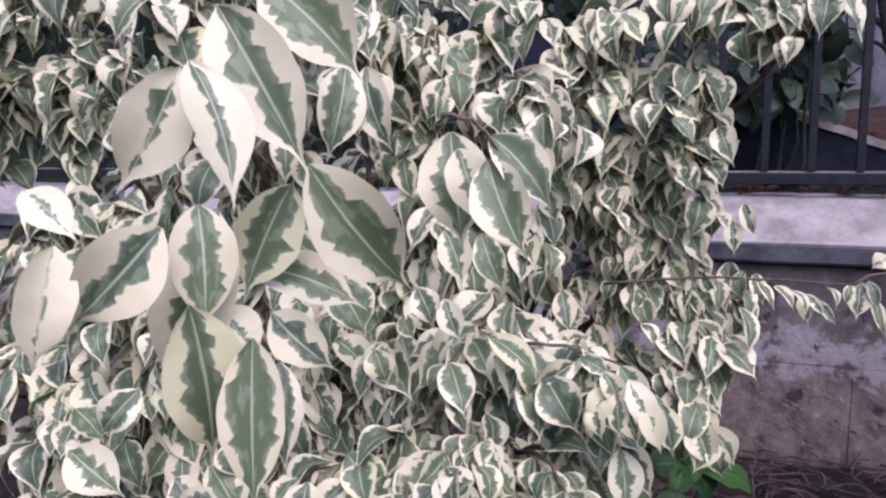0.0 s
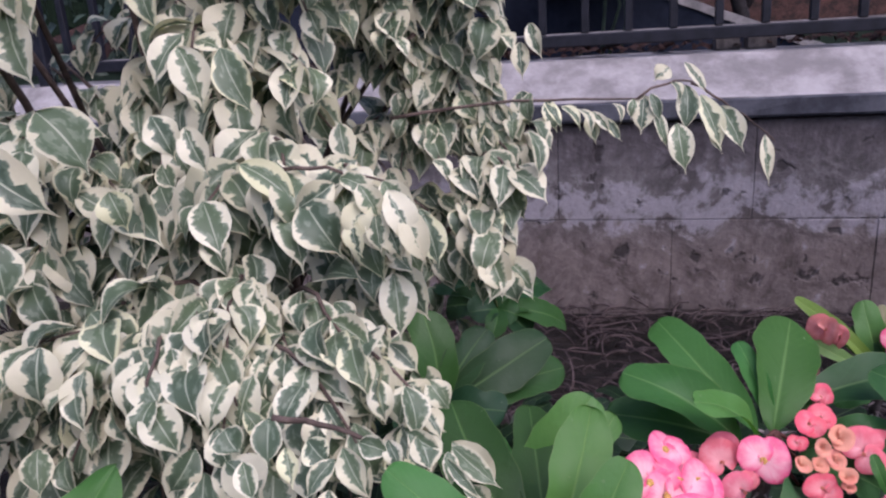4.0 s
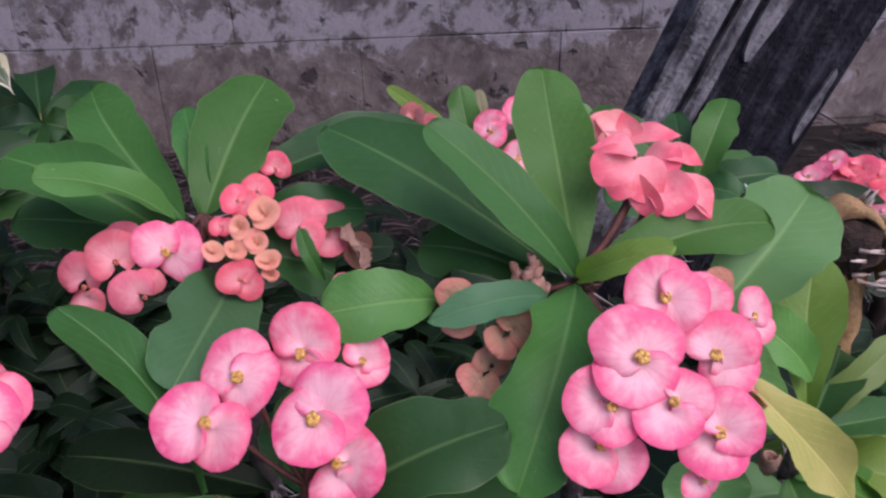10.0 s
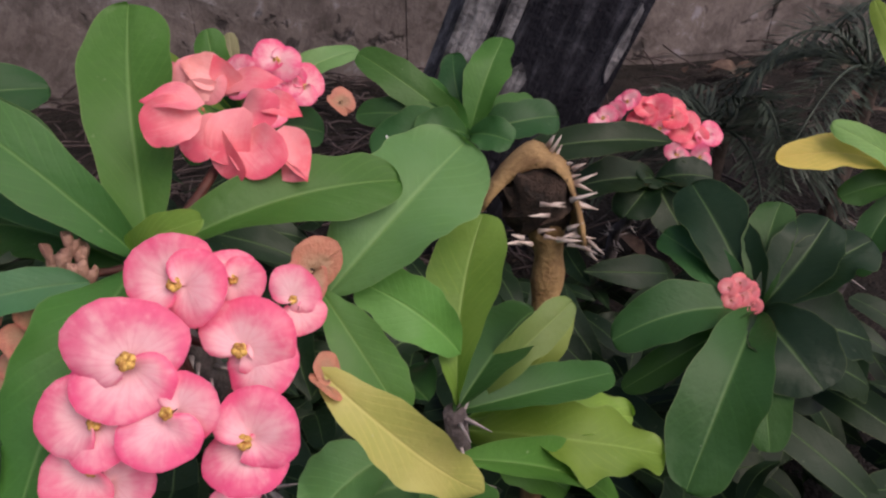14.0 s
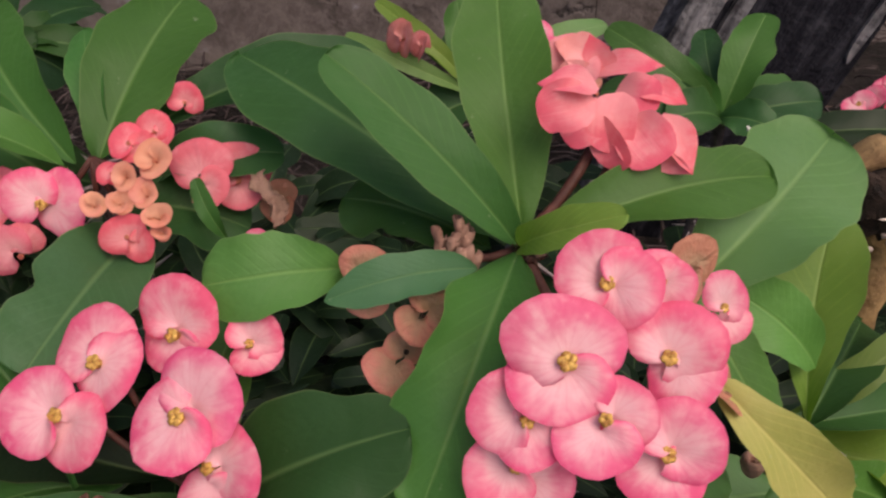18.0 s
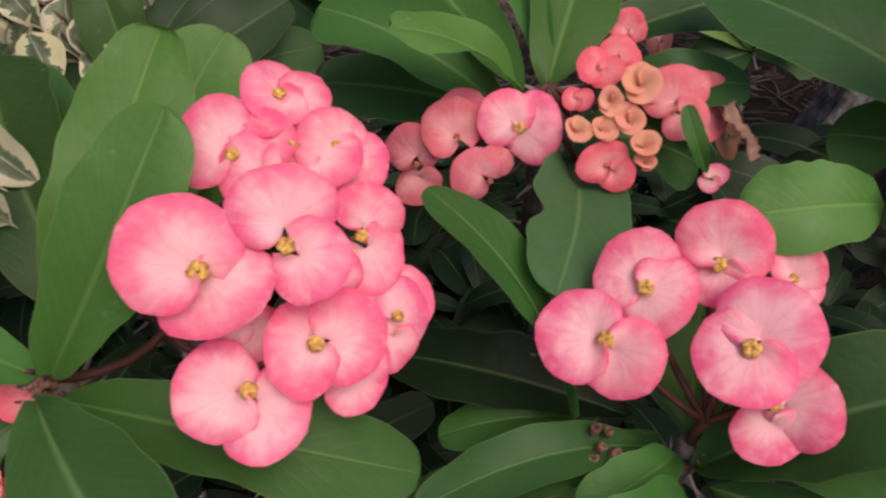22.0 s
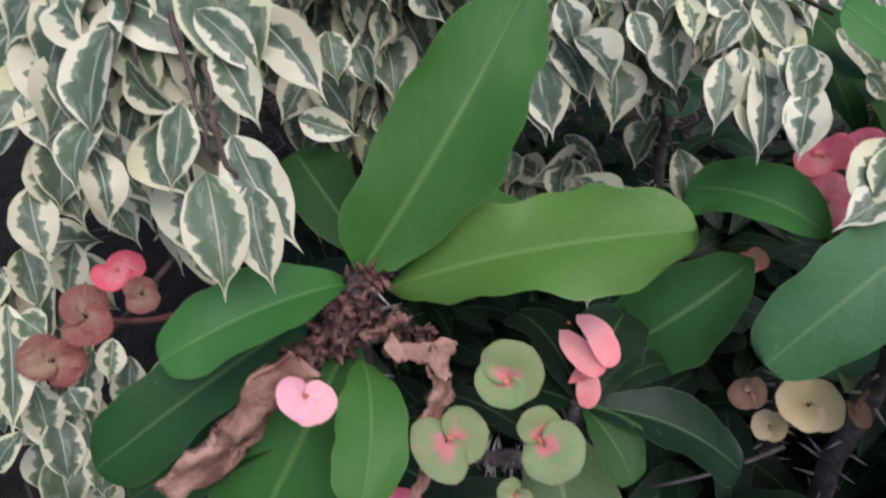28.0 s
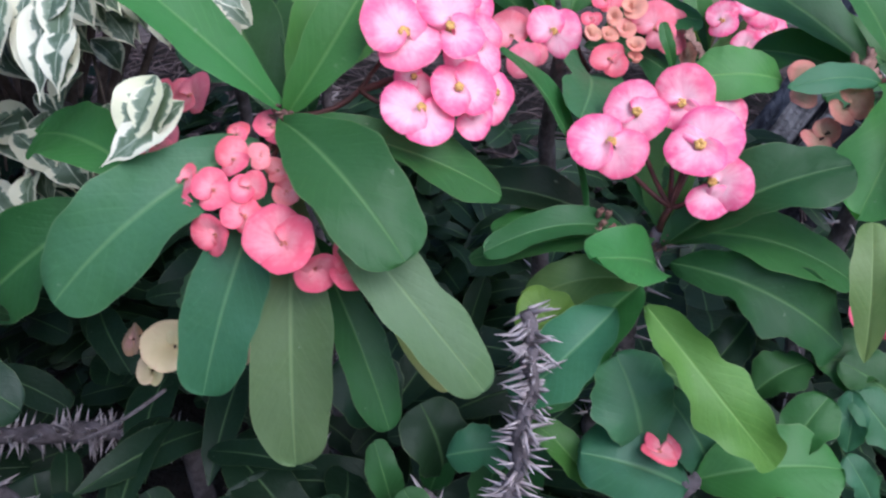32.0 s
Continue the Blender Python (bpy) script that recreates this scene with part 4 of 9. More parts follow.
def tuft(plant, centre, size, count):
    """Dry stipules and leaf scars crowding the shoot's tip."""
    r2 = random.Random(count)
    o = plant.location
    vs, fs = [], []
    for _ in range(count):
        d = Vector((r2.gauss(0, 1), r2.gauss(-0.6, 0.8), r2.gauss(0.2, 0.7))).normalized()
        p = Vector(centre) - o + Vector((r2.gauss(0, .4), r2.gauss(0, .3), r2.gauss(0, .4))) * size
        l = size * r2.uniform(0.3, 0.85)
        v, f = tube([p, p + d * l * 0.6, p + d * l + Vector((0, 0, l * r2.uniform(-.5, .4)))], [l * 0.24, l * 0.20, l * 0.03], 5)
        k = len(vs)
        vs += v
        fs += [tuple(i + k for i in q) for q in f]
    child("scale_tuft", mesh_from("scale_tuft", vs, fs, SCALES), plant, "red-brown dry scales at the shoot tip")["kind"] = "stuff"


def spiny_stem(a, b, radius, label):
    r2 = random.Random(int(abs(a[0] * 7 + b[2]) * 99991))
    foot = Vector((b[0], b[1] + 0.02, 0))
    thing = tagged(new("thorny_stem"), label, "stem")
    thing.location = foot
    pts = bow(Vector(a) - foot, Vector(b) - foot, (0.006, 0, 0.004), 14, r2, 0.002)
    if b[2] > 0.05:
        pts += bow(pts[-1], (0, 0, -0.01), (0, 0, 0), 4, r2)[1:]
    rad = [radius * (0.75 + 0.25 * min(1, i / 8)) * (1 + 0.15 * math.sin(i * 2.1)) for i in range(len(pts))]
    child("stem", mesh_from("stem", *tube(pts, rad, 10), STEM), thing)
    child("spine_cover", mesh_from("spine_cover", *thorns_on(pts[:15], rad, r2, 190, 0.013), THORN), thing, "long pale spines")["kind"] = "stuff"


def dead_tip(a, top, b, foot):
    """A dead shoot: an ochre husk arching over a dark, spiny core on a dry stalk."""
    r2 = random.Random(77)
    base = Vector((foot[0], foot[1] + 0.01, 0))
    thing = tagged(new("dead_shoot"), "dead brown spurge shoot, curled over with pale spines", "dead shoot")
    thing.location = base
    a, top, b, foot = (Vector(p) - base for p in (a, top, b, foot))
    arch = []
    for i in range(17):
        t = i / 16
        arch.append(a * (1 - t) ** 2 + (top * 2 - (a + b) / 2) * (2 * t * (1 - t)) + b * t * t)
    hv, hf = [], []
    for i, p in enumerate(arch):
        d = (arch[min(16, i + 1)] - arch[max(0, i - 1)]).normalized()
        s = d.cross(Vector((0, -1, 0))).normalized()
        q = s.cross(d).normalized()
        w = 0.003 + 0.0085 * math.sin(math.pi * (0.04 + 0.80 * i / 16)) ** 1.5
        for k in range(8):
            h = 2 * math.pi * k / 8
            e = 0.28 + 0.10 * math.sin(i * 1.3 + k)
            hv.append(p + q * (math.cos(h) * w * 1.5) + s * (math.sin(h) * w * e + 0.35 * w * math.cos(h) ** 2))
    for i in range(16):
        for k in range(8):
            hf.append((i * 8 + k, i * 8 + (k + 1) % 8, i * 8 + 8 + (k + 1) % 8, i * 8 + 8 + k))
    hf += [tuple(range(8))[::-1], tuple(range(128, 136))]
    child("husk", mesh_from("husk", hv, hf, HUSK), thing, "arched ochre husk")
    mid = (a + b + top) / 3 + Vector((0.002, 0.006, 0.0))
    core = bow(mid + Vector((-0.014, 0, 0.014)), mid + Vector((0.010, 0, -0.030)), (0.004, 0, 0.006), 8, r2, 0.003)
    crad = [0.008, 0.016, 0.021, 0.022, 0.021, 0.018, 0.014, 0.010, 0.006]
    cv, cf = tube(core, crad, 14)
    cv = [p + (p - mid).normalized() * (0.0055 * noise.noise(p * 190) + 0.004 * noise.noise(p * 420)) for p in map(Vector, cv)]
    child("core", mesh_from("core", cv, cf, CORE, smooth=False), thing, "dark shrivelled core")
    # stout spines along the outer edge of the husk, and a few across the hollow
    roots = [(arch[k], (arch[k] - mid).normalized() + Vector((r2.gauss(0, .25), -0.35 + r2.gauss(0, .25), r2.gauss(0, .25))), r2.uniform(0.008, 0.014)) for k in (8, 9, 10, 11, 12, 12, 13, 13, 14, 14, 14, 15, 15, 15, 16, 16, 16)]
    roots += [(mid + Vector((r2.uniform(-0.022, 0.016), -0.020, r2.uniform(-0.022, 0.014))), Vector((r2.choice((-1, 1)), -0.4, r2.uniform(-0.2, 0.7))), r2.uniform(0.008, 0.015)) for _ in range(16)]
    for p, d, l in roots:
        d.normalize()
        p = p + Vector((r2.gauss(0, 0.003), 0, r2.gauss(0, 0.003)))
        child("spine", mesh_from("spine", *tube([p, p + d * (l * 0.5), p + d * l], [0.0017, 0.0010, 0.0002], 5), SPINE), thing)
    st = bow(mid + Vector((0.006, 0, -0.012)), foot, (0.006, 0, 0), 10, r2, 0.001)
    st += bow(foot, (0, 0, -0.01), (0.01, 0, 0), 6, r2)[1:]
    child("stalk", mesh_from("stalk", *tube(st, [0.0100 - 0.0002 * i + 0.0012 * math.sin(i * 1.7) for i in range(len(st))], 9), HUSK), thing, "dry brown stalk")


# ---- the weeping fig ----
fig = tagged(new("weeping_fig"), "variegated weeping fig with cream-edged drooping leaves", "shrub")
fig.location = (-0.42, 0.85, 0)


def fig_leaf(base, tip, width, face, bend=0.15, cream=0.0):
    o = fig.location
    r2 = random.Random(int(abs(tip[0]) * 99991 + abs(tip[2]) * 77777 + abs(tip[1]) * 5555))
    v, f, uv = blade(Vector(base) - o, Vector(tip) - o, width, face, bend * r2.uniform(0.4, 1.0), 0.035, (0.72, 0.80), 8, 18, r2, r2.uniform(0.10, 0.26), 0.14)
    child("leaf", mesh_from("leaf", v, f, FIGLEAF, uv), fig, "", None, (1 - cream, 1, 1))


def fig_twig(a, b, radius=0.0016, sag=0.01):
    o = fig.location
    r2 = random.Random(int(abs(a[0] + b[2]) * 99991))
    pts = bow(Vector(a) - o, Vector(b) - o, (0, 0, sag), 8, r2, 0.0015)
    child("twig", mesh_from("twig", *tube(pts, [radius * (1.2 - 0.08 * i) for i in range(9)], 6), BARK), fig)


plant_a = spurge((0.348, 0.482, 0.436), "crown of thorns with pink and coral flower heads in the bed")
leaf(plant_a, (0.348, 0.482, 0.436), (0.282, 0.502, 0.507), 0.0275, (0.36, -0.75, 0.55), "mid", 0.08, 0.03)
leaf(plant_a, (0.344, 0.494, 0.432), (0.233, 0.574, 0.483), 0.0467, (0.00, -0.54, 0.84), "dark", 0.10, 0.03)
leaf(plant_a, (0.350, 0.490, 0.436), (0.346, 0.571, 0.511), 0.0378, (0.03, -0.68, 0.73), "mid", 0.05, 0.03)
leaf(plant_a, (0.2834, 0.4788, 0.4324), (0.2321, 0.4669, 0.4357), 0.0315, (0.11, -0.70, 0.70), "light", 0.12, 0.03)
leaf(plant_a, (0.3314, 0.4690, 0.4368), (0.2775, 0.4553, 0.4353), 0.0172, (0.15, -0.66, 0.74), "blue", 0.10, 0.03, (0.62, 0.62))
bud(plant_a, (0.3175, 0.4769, 0.4469), 0.0026, (-0.13, 0.29, 0.95), "tan")
bud(plant_a, (0.3185, 0.4768, 0.4423), 0.0028, (0.26, 0.23, 0.94), "tan")
bud(plant_a, (0.3207, 0.4769, 0.4383), 0.0030, (0.11, 0.26, 0.96), "tan")
bud(plant_a, (0.3253, 0.4778, 0.4502), 0.0026, (-0.06, 0.28, 0.96), "tan")
bud(plant_a, (0.3265, 0.4785, 0.4468), 0.0028, (0.33, 0.21, 0.92), "tan")
bud(plant_a, (0.3277, 0.4778, 0.4413), 0.0030, (0.18, 0.24, 0.95), "tan")
bud(plant_a, (0.3258, 0.4715, 0.4405), 0.0026, (0.02, 0.27, 0.96), "tan")
bud(plant_a, (0.3291, 0.4735, 0.4396), 0.0028, (-0.14, 0.29, 0.95), "tan")
bud(plant_a, (0.3309, 0.4739, 0.4360), 0.0030, (0.25, 0.23, 0.94), "tan")
bud(plant_a, (0.3225, 0.4744, 0.4443), 0.0026, (0.10, 0.26, 0.96), "tan")
bud(plant_a, (0.3191, 0.4748, 0.4393), 0.0028, (-0.05, 0.28, 0.96), "tan")
bud(plant_a, (0.3286, 0.4794, 0.4440), 0.0030, (0.33, 0.21, 0.92), "tan")
bud(plant_a, (0.3242, 0.4749, 0.4454), 0.0026, (0.18, 0.24, 0.95), "tan")
bloom(plant_a, (0.2897, 0.4690, 0.4333), (0.27, -0.77, 0.58), ((0.0010, 0.0039, 0.0047), (0.0021, -0.0038, -0.0061)), (0.0097, 0.0088), "old", (16, 12))
bloom(plant_a, (0.3108, 0.4558, 0.4266), (0.21, -0.76, 0.62), ((0.0061, 0.0040, 0.0029), (-0.0028, -0.0028, -0.0025)), (0.0108, 0.0082), "old", (16, 12))
bloom(plant_a, (0.3041, 0.4541, 0.4114), (0.23, -0.73, 0.65), ((-0.0063, -0.0060, -0.0046), (0.0008, 0.0016, 0.0015)), (0.0110, 0.0088), "old", (16, 12))
leaf(plant_a, (0.348, 0.482, 0.436), (0.308, 0.403, 0.386), 0.0391, (-0.05, -0.51, 0.86), "mid", 0.16, 0.07)
leaf(plant_a, (0.416, 0.487, 0.406), (0.489, 0.543, 0.446), 0.0530, (0.00, -0.58, 0.81), "pale", 0.10, 0.03)
leaf(plant_a, (0.356, 0.482, 0.440), (0.453, 0.514, 0.444), 0.0318, (0.12, -0.47, 0.87), "mid", 0.08, 0.03)
leaf(plant_a, (0.348, 0.482, 0.436), (0.378, 0.450, 0.469), 0.0140, (-0.84, -0.37, 0.39), "lime", 0.20, 0.03)
leaf(plant_a, (0.338, 0.497, 0.426), (0.278, 0.525, 0.436), 0.0339, (-0.08, -0.48, 0.87), "dark", 0.10, 0.03)
bloom(plant_a, (0.3688, 0.4331, 0.4551), (-0.04, -0.80, 0.60), ((0.0073, -0.0012, -0.0011), (-0.0023, 0.0028, 0.0036)), (0.0129, 0.0145), "pink", (8, 4))
bloom(plant_a, (0.3546, 0.4135, 0.4414), (-0.04, -0.71, 0.71), ((-0.0001, 0.0047, 0.0047), (-0.0025, -0.0044, -0.0046)), (0.0183, 0.0157), "pink", (8, 4))
bloom(plant_a, (0.3868, 0.4204, 0.4356), (-0.07, -0.81, 0.59), ((0.0034, 0.0025, 0.0039), (0.0066, -0.0045, -0.0053)), (0.0158, 0.0134), "pink", (8, 4))
bloom(plant_a, (0.3428, 0.4062, 0.4255), (-0.10, -0.75, 0.65), ((0.0021, -0.0028, -0.0028), (-0.0070, 0.0029, 0.0022)), (0.0124, 0.0135), "pink", (8, 4))
bloom(plant_a, (0.3648, 0.4023, 0.4294), (-0.09, -0.79, 0.61), ((-0.0032, -0.0046, -0.0065), (0.0063, 0.0006, 0.0018)), (0.0126, 0.0115), "pink", (8, 4))
bloom(plant_a, (0.3850, 0.4038, 0.4109), (-0.01, -0.74, 0.67), ((0.0053, 0.0031, 0.0035), (-0.0008, -0.0043, -0.0047)), (0.0149, 0.0145), "pink", (8, 4))
bloom(plant_a, (0.3393, 0.4023, 0.4106), (-0.10, -0.81, 0.58), ((-0.0060, -0.0014, -0.0030), (0.0069, -0.0054, -0.0063)), (0.0130, 0.0126), "pink", (8, 4))
bloom(plant_a, (0.3864, 0.4354, 0.4531), (0.04, -0.81, 0.59), ((0.0033, -0.0007, -0.0011), (-0.0012, 0.0024, 0.0033)), (0.0092, 0.0088), "pink", (8, 4))
bloom(plant_a, (0.4041, 0.4295, 0.4467), (0.33, -0.81, 0.48), ((0.0021, 0.0024, 0.0026), (0.0038, -0.0026, -0.0070)), (0.0096, 0.0080), "pink", (8, 4))
bloom(plant_a, (0.3802, 0.3982, 0.3927), (0.13, -0.88, 0.46), ((-0.0040, -0.0021, -0.0028), (0.0026, 0.0008, 0.0007)), (0.0068, 0.0068), "pink", (8, 4))
pointed_bloom(plant_a, (0.3851, 0.5408, 0.4793), "coral", (((0.3882, 0.5397, 0.4782), (0.3808, 0.5425, 0.4956), 0.0141, (-0.36, -0.62, 0.70), 0), ((0.3821, 0.5420, 0.4804), (0.4093, 0.5316, 0.4852), 0.0146, (0.10, -0.48, 0.87), 0)))
pointed_bloom(plant_a, (0.3775, 0.5052, 0.4858), "coral", (((0.3783, 0.5062, 0.4876), (0.3555, 0.5039, 0.4916), 0.0127, (-0.20, -0.50, 0.84), 0), ((0.3766, 0.5042, 0.4841), (0.3550, 0.4982, 0.4825), 0.0195, (-0.45, -0.79, 0.42), 1)))
pointed_bloom(plant_a, (0.3881, 0.5206, 0.4776), "coral", (((0.3852, 0.5197, 0.4755), (0.3670, 0.5074, 0.4668), 0.0159, (-0.51, -0.86, 0.03), 1), ((0.3910, 0.5214, 0.4796), (0.3822, 0.5029, 0.4632), 0.0192, (-0.22, -0.81, 0.54), 1)))
pointed_bloom(plant_a, (0.3860, 0.5152, 0.4723), "coral", (((0.3803, 0.5159, 0.4722), (0.3889, 0.4971, 0.4594), 0.0139, (-0.56, -0.78, 0.27), 1), ((0.3918, 0.5144, 0.4725), (0.4022, 0.4966, 0.4617), 0.0220, (0.02, -0.96, 0.29), 1)))
pointed_bloom(plant_a, (0.3934, 0.5284, 0.4764), "coral", (((0.3890, 0.5280, 0.4748), (0.4052, 0.5182, 0.4778), 0.0177, (-0.12, -0.65, 0.75), 1), ((0.3979, 0.5287, 0.4779), (0.4146, 0.5154, 0.4757), 0.0128, (0.23, -0.73, 0.64), 0)))
pointed_bloom(plant_a, (0.4044, 0.5135, 0.4667), "coral", (((0.4065, 0.5167, 0.4722), (0.4136, 0.4959, 0.4559), 0.0140, (0.25, -0.93, 0.27), 0), ((0.4023, 0.5104, 0.4612), (0.4135, 0.4962, 0.4563), 0.0106, (-0.13, -0.99, -0.08), 0)))
pointed_bloom(plant_a, (0.3827, 0.5410, 0.4827), "blush", (((0.3834, 0.5418, 0.4840), (0.3668, 0.5411, 0.4937), 0.0161, (-0.26, -0.72, 0.64), 0), ((0.3819, 0.5403, 0.4814), (0.3675, 0.5345, 0.4836), 0.0100, (-0.29, -0.95, 0.13), 1)))
bloom(plant_a, (0.3747, 0.5407, 0.4843), (-0.17, -0.80, 0.58), ((-0.0021, 0.0029, 0.0033), (0.0044, -0.0027, -0.0025)), (0.0106, 0.0081), "blush", (20, 10))
stalk(plant_a, (0.360, 0.452, 0.424), (0.369, 0.441, 0.451), 0.0016, "stalk")
stalk(plant_a, (0.360, 0.452, 0.424), (0.354, 0.422, 0.438), 0.0016, "stalk")
stalk(plant_a, (0.360, 0.452, 0.424), (0.387, 0.428, 0.431), 0.0016, "stalk")
stalk(plant_a, (0.360, 0.452, 0.424), (0.342, 0.414, 0.421), 0.0016, "stalk")
stalk(plant_a, (0.360, 0.452, 0.424), (0.365, 0.410, 0.425), 0.0016, "stalk")
stalk(plant_a, (0.360, 0.452, 0.424), (0.384, 0.412, 0.407), 0.0016, "stalk")
stalk(plant_a, (0.348, 0.482, 0.436), (0.360, 0.452, 0.424), 0.0025, "stalk")
stalk(plant_a, (0.354, 0.486, 0.442), (0.379, 0.513, 0.460), 0.0022, "stalk")
stalk(plant_a, (0.354, 0.486, 0.442), (0.388, 0.510, 0.458), 0.0022, "stalk")
stalk(plant_a, (0.354, 0.486, 0.442), (0.399, 0.510, 0.462), 0.0022, "stalk")
flower(plant_a, (0.411, 0.478, 0.425), 0.0127, (0.42, -0.77, 0.48), 30, "old", 0.25)
flower(plant_a, (0.412, 0.432, 0.407), 0.0090, (0.66, -0.43, 0.61), 30, "old", 0.25)
stalk(plant_a, (0.348, 0.482, 0.436), (0.325, 0.473, 0.441), 0.0016, "stalk")

# a white dried scratch on the broad leaf
pts = [Vector(p) - plant_a.location for p in ((0.4514, 0.5429, 0.4525), (0.4532, 0.5409, 0.4497), (0.4548, 0.5388, 0.4470), (0.4522, 0.5382, 0.4454), (0.4549, 0.5359, 0.4423), (0.4536, 0.5346, 0.4400))]
child("scratch", mesh_from("scratch", *tube(pts, [0.0005, 0.0012, 0.0019, 0.0014, 0.0018, 0.0004], 6), SCRATCH), plant_a, "white dried scratch on a leaf")

plant_b = spurge((0.222, 0.435, 0.356), "crown of thorns with five open pink flowers in the bed")
leaf(plant_b, (0.1766, 0.4343, 0.3672), (0.1252, 0.4640, 0.4483), 0.0330, (0.78, -0.21, 0.59), "mid", 0.10, 0.03, (1.5, 0.42))
leaf(plant_b, (0.222, 0.4278, 0.350), (0.306, 0.420, 0.409), 0.0430, (-0.45, -0.40, 0.77), "dark", 0.10, 0.03)
leaf(plant_b, (0.2284, 0.4272, 0.3399), (0.3246, 0.4020, 0.3065), 0.0430, (-0.34, -0.59, 0.73), "dark", 0.12, 0.07)
leaf(plant_b, (0.2082, 0.4355, 0.3514), (0.1211, 0.3998, 0.3561), 0.0221, (-0.03, -0.37, 0.93), "dark", 0.12, 0.03)
leaf(plant_b, (0.218, 0.420, 0.342), (0.174, 0.371, 0.374), 0.0330, (0.66, -0.24, 0.71), "mid", 0.10, 0.03)
leaf(plant_b, (0.222, 0.435, 0.356), (0.235, 0.496, 0.399), 0.0371, (-0.17, -0.53, 0.83), "mid", 0.10, 0.03)
leaf(plant_b, (0.214, 0.425, 0.326), (0.147, 0.364, 0.281), 0.0402, (-0.06, -0.55, 0.83), "mid", 0.15, 0.03)
leaf(plant_b, (0.202, 0.364, 0.353), (0.268, 0.324, 0.290), 0.0300, (0.06, -0.81, 0.58), "light", 0.16, 0.09, (0.60, 0.50))
leaf(plant_b, (0.212, 0.425, 0.326), (0.147, 0.409, 0.321), 0.0289, (0.05, -0.53, 0.85), "olive", 0.25, 0.03)
leaf(plant_b, (0.2154, 0.4322, 0.3524), (0.1783, 0.4034, 0.3559), 0.0210, (-0.04, -0.37, 0.93), "mid", 0.12, 0.03)
leaf(plant_b, (0.212, 0.445, 0.346), (0.114, 0.411, 0.344), 0.0222, (0.08, -0.31, 0.95), "dark", 0.12, 0.03)
leaf(plant_b, (0.1824, 0.4535, 0.3453), (0.1253, 0.4410, 0.3471), 0.0199, (0.09, -0.28, 0.96), "mid", 0.12, 0.03)
leaf(plant_b, (0.202, 0.455, 0.346), (0.101, 0.477, 0.357), 0.0330, (0.02, -0.34, 0.94), "deep", 0.12, 0.03)
leaf(plant_b, (0.222, 0.441, 0.356), (0.209, 0.470, 0.384), 0.0286, (0.05, -0.67, 0.74), "dark", 0.10, 0.03)
leaf(plant_b, (0.222, 0.445, 0.346), (0.327, 0.421, 0.339), 0.0419, (-0.01, -0.33, 0.94), "mid", 0.15, 0.03)
bloom(plant_b, (0.1987, 0.4449, 0.4199), (-0.16, -0.59, 0.79), ((0.0039, -0.0020, -0.0007), (-0.0034, 0.0071, 0.0046)), (0.0155, 0.0158), "pink", (8, 4))
bloom(plant_b, (0.2239, 0.4550, 0.4231), (-0.25, -0.74, 0.63), ((0.0029, 0.0050, 0.0070), (-0.0018, -0.0006, -0.0015)), (0.0165, 0.0138), "pink", (8, 4))
bloom(plant_b, (0.1861, 0.4341, 0.4071), (-0.25, -0.71, 0.66), ((-0.0095, 0.0034, -0.0001), (0.0054, -0.0057, -0.0040)), (0.0170, 0.0155), "pink", (8, 4))
bloom(plant_b, (0.2304, 0.4275, 0.4103), (-0.28, -0.62, 0.73), ((-0.0031, -0.0019, -0.0028), (0.0071, 0.0043, 0.0064)), (0.0173, 0.0176), "pink", (8, 4))
bloom(plant_b, (0.2381, 0.4200, 0.3939), (-0.22, -0.73, 0.65), ((0.0090, -0.0008, 0.0021), (-0.0010, -0.0070, -0.0083)), (0.0149, 0.0124), "pink", (8, 4))
bloom(plant_b, (0.2483, 0.4551, 0.4173), (0.18, -0.69, 0.70), ((0.0022, 0.0031, 0.0025), (0.0025, -0.0030, -0.0037)), (0.0108, 0.0092), "pink", (8, 4))
stalk(plant_b, (0.222, 0.429, 0.374), (0.199, 0.453, 0.416), 0.0013, "stalk")
stalk(plant_b, (0.222, 0.429, 0.374), (0.224, 0.463, 0.419), 0.0013, "stalk")
stalk(plant_b, (0.222, 0.429, 0.374), (0.186, 0.442, 0.403), 0.0013, "stalk")
stalk(plant_b, (0.222, 0.429, 0.374), (0.230, 0.436, 0.407), 0.0013, "stalk")
stalk(plant_b, (0.222, 0.429, 0.374), (0.238, 0.428, 0.390), 0.0013, "stalk")
stalk(plant_b, (0.222, 0.429, 0.374), (0.250, 0.465, 0.416), 0.0013, "stalk")
stalk(plant_b, (0.222, 0.435, 0.356), (0.222, 0.429, 0.374), 0.0020, "stalk")
bud(plant_b, (0.184, 0.428, 0.369), 0.0024, (0.16, -0.24, 0.96), "tan")
bud(plant_b, (0.189, 0.428, 0.368), 0.0024, (-0.01, -0.24, 0.97), "tan")
bud(plant_b, (0.186, 0.424, 0.364), 0.0024, (0.43, -0.22, 0.88), "tan")
bud(plant_b, (0.191, 0.423, 0.362), 0.0024, (0.37, -0.23, 0.90), "tan")
bud(plant_b, (0.183, 0.421, 0.361), 0.0024, (0.21, -0.24, 0.95), "tan")

